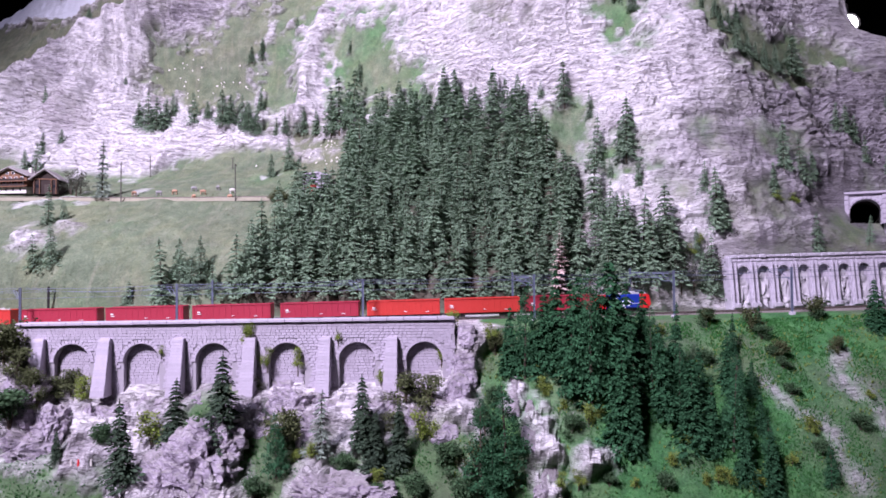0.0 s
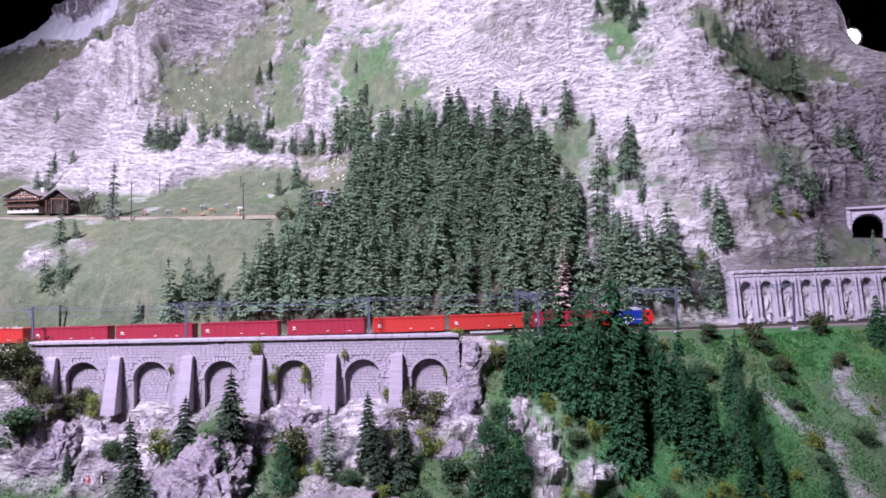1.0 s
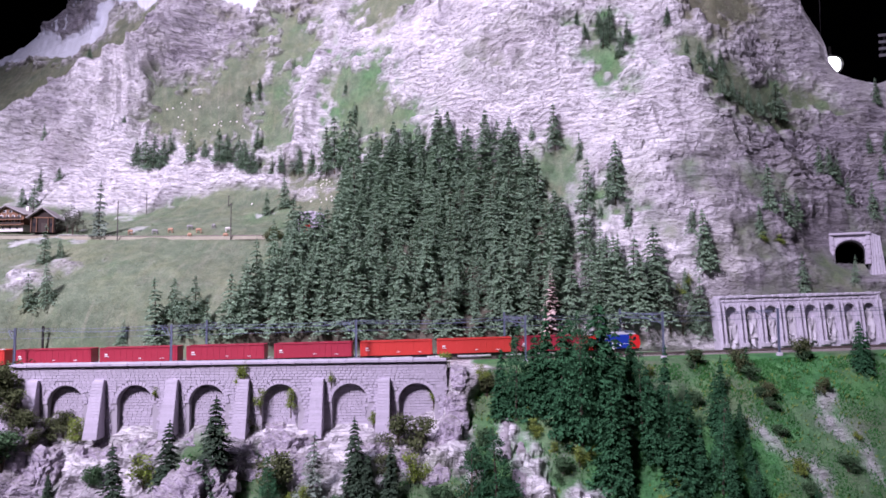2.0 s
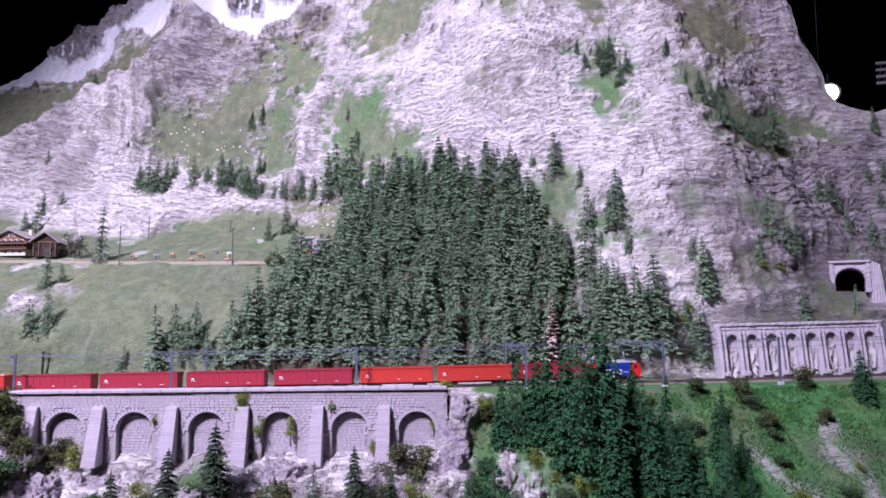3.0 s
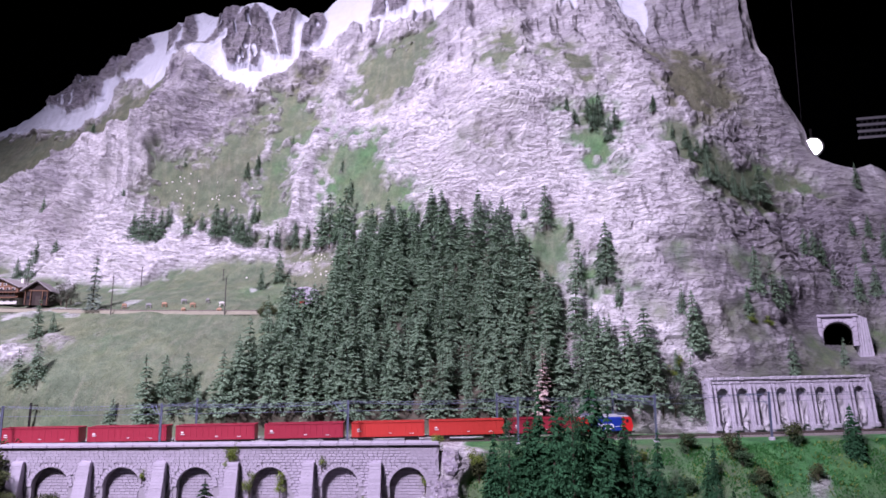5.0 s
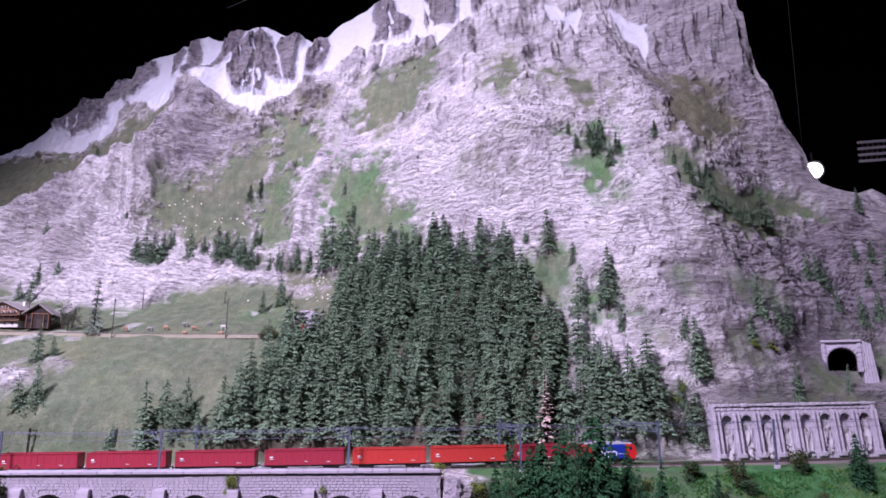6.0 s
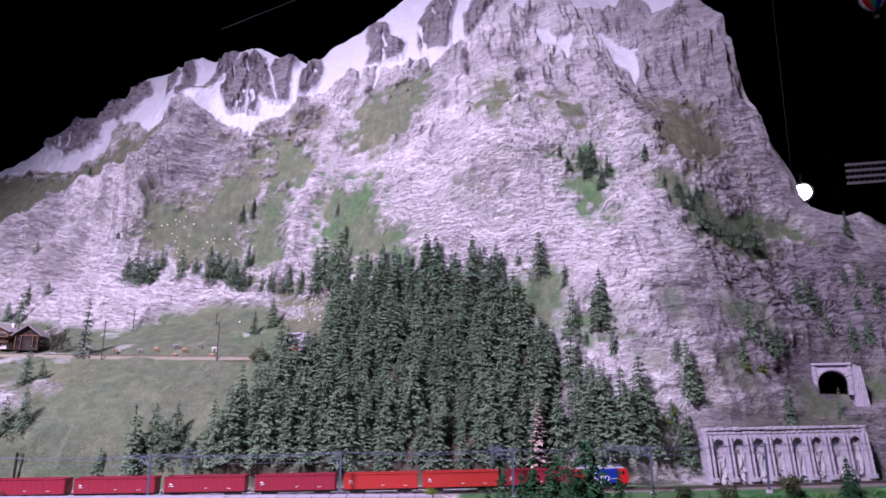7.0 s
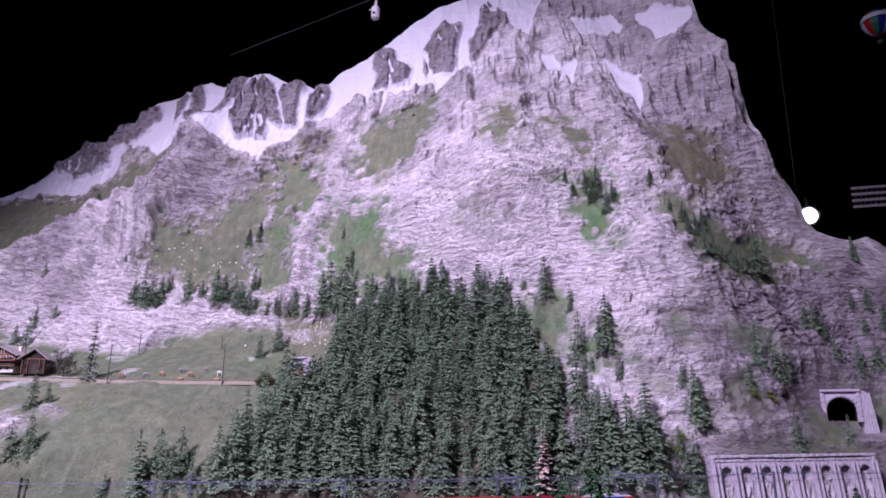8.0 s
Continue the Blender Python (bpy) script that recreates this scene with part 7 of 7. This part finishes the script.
# ---- things hung in the hall behind the mountain ----
def hall_spot():
    l = thing("spotlight", look((1.872, 3.26, 2.556), (0.3, 0.3, 1.6)), "dazzling white spotlight shining out of the dark behind the ridge", "spotlight")
    part("housing", rod(bmesh.new(), (0, 0, 0.09), (0, 0, 0.001), 0.036, 0.05, 20), DARK_STEEL, l, "dark lamp housing")
    part("lens", rod(bmesh.new(), (0, 0, 0.001), (0, 0, -0.004), 0.038, 0.038, 28), LAMP_GLOW, l, "glowing white lens")
    part("yoke", rod(bmesh.new(), (0.0, 0.045, 0.05), (0.0, 0.09, 0.1), 0.006, n=8), DARK_STEEL, l)


def truss():
    t = thing("lattice_tray", pose(2.30, 3.30, 2.70, 8, -3, -6), "pale perforated metal tray hanging in the dark hall", "cable tray")
    for k in range(4):
        part("rail", box(bmesh.new(), (0.15, 0, 0.030 - k * 0.032), (0.62, 0.006, 0.013), 0.001), TRAY, t)
    for k in range(24):
        part("rung", box(bmesh.new(), (-0.14 + k * 0.0255, 0.004, -0.018), (0.007, 0.004, 0.10), 0.0005, Matrix.Rotation(radians(12), 4, "Y")), TRAY_DIM, t)


def balloon():
    b = thing("toy_balloon", pose(2.195, 3.0, 3.47), "toy hot-air balloon with white, blue, red and green panels", "balloon")
    for k in range(12):
        bm = bmesh.new()
        a0, a1 = 6.2832 * k / 12, 6.2832 * (k + 1) / 12
        prev = None
        for q in range(9):
            f = q / 8
            z = 0.07 * math.cos(math.pi * f * 0.92)
            r = 0.072 * math.sin(math.pi * (0.04 + 0.9 * f)) * (1.0 - 0.25 * f * f)
            now = [bm.verts.new((r * math.cos(a), r * math.sin(a), z)) for a in (a0, (a0 + a1) / 2, a1)]
            if prev:
                for i in range(2):
                    bm.faces.new((prev[i], prev[i + 1], now[i + 1], now[i]))
            prev = now
        bmesh.ops.recalc_face_normals(bm, faces=bm.faces[:])
        part("panel", bm, (BLUE, WHITE, RED, GREEN_PANEL)[k % 4], b)
    part("white_band", rod(bmesh.new(), (0, 0, 0.010), (0, 0, 0.036), 0.0735, 0.066, 28, False), WHITE, b, "broad white band")
    part("basket", box(bmesh.new(), (0, 0, -0.098), (0.018, 0.018, 0.018), 0.002), WOOD_BROWN, b, "small wicker basket")
    for dx, dy in ((-1, -1), (-1, 1), (1, -1), (1, 1)):
        part("rope", rod(bmesh.new(), (dx * 0.008, dy * 0.008, -0.09), (dx * 0.014, dy * 0.014, -0.062), 0.0006, n=5), TWIG, b)


def watch_camera():
    c = thing("surveillance_camera", pose(-0.262, 2.75, 3.335), "white cylindrical surveillance camera hanging on a thin cable", "camera")
    part("body", rod(bmesh.new(), (0, 0, -0.028), (0, 0, 0.022), 0.019, 0.019, 24), SOFT_WHITE, c)
    part("cap", rod(bmesh.new(), (0, 0, 0.022), (0, 0, 0.034), 0.019, 0.009, 24), SOFT_WHITE, c)
    part("front_dome", rod(bmesh.new(), (0, 0, -0.034), (0, 0, -0.028), 0.012, 0.019, 24), SOFT_WHITE, c)
    part("lens", rod(bmesh.new(), (-0.005, -0.0185, -0.014), (-0.005, -0.0205, -0.014), 0.006, 0.006, 16), GLASS_DARK, c, "dark round lens")
    part("bracket", rod(bmesh.new(), (-0.004, 0, 0.025), (-0.028, 0, 0.012), 0.003, n=8), SOFT_WHITE, c)
    part("stem", rod(bmesh.new(), (0, 0, 0.034), (0.002, 0, 0.06), 0.007, 0.006, 10), SOFT_WHITE, c)


hall_spot()
truss()
balloon()
watch_camera()
solid("hanging_cable", rod(bmesh.new(), (-0.95, 2.9, 3.20), (0.25, 2.7, 3.62), 0.0008, n=6), TRAY_DIM, "thin grey cable strung through the dark hall", "cable")
solid("hanging_cable", rod(bmesh.new(), (1.62, 2.9, 2.5), (1.66, 2.9, 6.0), 0.0012, n=6), TRAY_DIM, "thin grey cable hanging from the dark ceiling", "cable")


# ---- facing stones of the viaduct ----
def stones():
    rng = random.Random(5)
    shapes = []
    for k in range(8):
        w = 0.0076 + 0.0010 * (k % 4)
        shapes.append((w, link_mesh("ashlar_stone", box(bmesh.new(), (0, 0, 0), (w - 0.0006, 0.0022 + 0.0001 * (k // 4), 0.0047), 0.0004), ASHLAR)))
    rest = bmesh.new()
    spots = []
    pitch = 0.0053
    rows = int((1.352 - WALL_FOOT) / pitch)
    for r in range(rows):
        z = WALL_FOOT + (r + 0.5) * pitch
        x = WALL_X0 + rng.uniform(0, 0.010)
        while x < WALL_X1 - 0.007:
            w, me = rng.choice(shapes)
            c = x + w / 2
            x += w
            if z > wall_top(c) - 0.005 or in_arch(c, z, 0.0095):
                continue
            if any(abs(c - b) < 0.0115 and z < 1.324 for b in BUTTRESS_X):
                continue
            spots.append((c, z, me, w))
    # inside the blind arches
    for r in range(rows):
        z = WALL_FOOT + (r + 0.5) * pitch
        for a in ARCH:
            x = a - ARCH_HALF + rng.uniform(0, 0.008)
            while x < a + ARCH_HALF - 0.004:
                w, me = rng.choice(shapes)
                c = x + w / 2
                x += w
                if z > 1.21 and in_arch(c, z, -0.004):
                    spots.append((c, z, None, w))
    near = [s for s in spots if s[2] is not None and -0.30 < s[0] < -0.02 and s[1] > 1.255]
    chosen = set(id(s) for s in near[:300])
    for s in spots:
        c, z, me, w = s
        if id(s) in chosen:
            share("ashlar_stone", me, VIADUCT, pose(c, WALL_Y + rng.uniform(-0.0002, 0.0002), z, 0, rng.uniform(-0.35, 0.35), 0))
        elif z > 1.2:
            y = WALL_Y + (0.013 if me is None else 0) + rng.uniform(-0.0002, 0.0002)
            x0, x1, z0, z1 = c - w / 2 + 0.0003, c + w / 2 - 0.0003, z - 0.00235, z + 0.00235
            v = [rest.verts.new(p) for p in ((x0, y - 0.0011, z0), (x1, y - 0.0011, z0), (x1, y - 0.0011, z1), (x0, y - 0.0011, z1),
                                             (x0 - 0.0003, y + 0.0012, z0 - 0.0003), (x1 + 0.0003, y + 0.0012, z0 - 0.0003), (x1 + 0.0003, y + 0.0012, z1 + 0.0003), (x0 - 0.0003, y + 0.0012, z1 + 0.0003))]
            rest.faces.new(v[:4])
            for i in range(4):
                rest.faces.new((v[i], v[i + 4], v[(i + 1) % 4 + 4], v[(i + 1) % 4]))
    ob = part("facing_stones", rest, ASHLAR_REST, VIADUCT, "pale ashlar facing stones")
    tagged(ob, kind="stuff")
    bm = box(bmesh.new(), (0, 0, 0), (0.0060, 0.0024, 0.0072), 0.0003)
    me = link_mesh("voussoir", bm, ASHLAR)
    for a in ARCH:
        n = 18
        for k in range(n):
            t = math.pi * (k + 0.5) / n
            r = ARCH_HALF + 0.0042
            share("voussoir", me, VIADUCT, Matrix.Translation((a + r * math.cos(t), WALL_Y - 0.0001, ARCH_SPRING + r * math.sin(t))) @ Matrix.Rotation(math.pi / 2 - t, 4, "Y"))


stones()
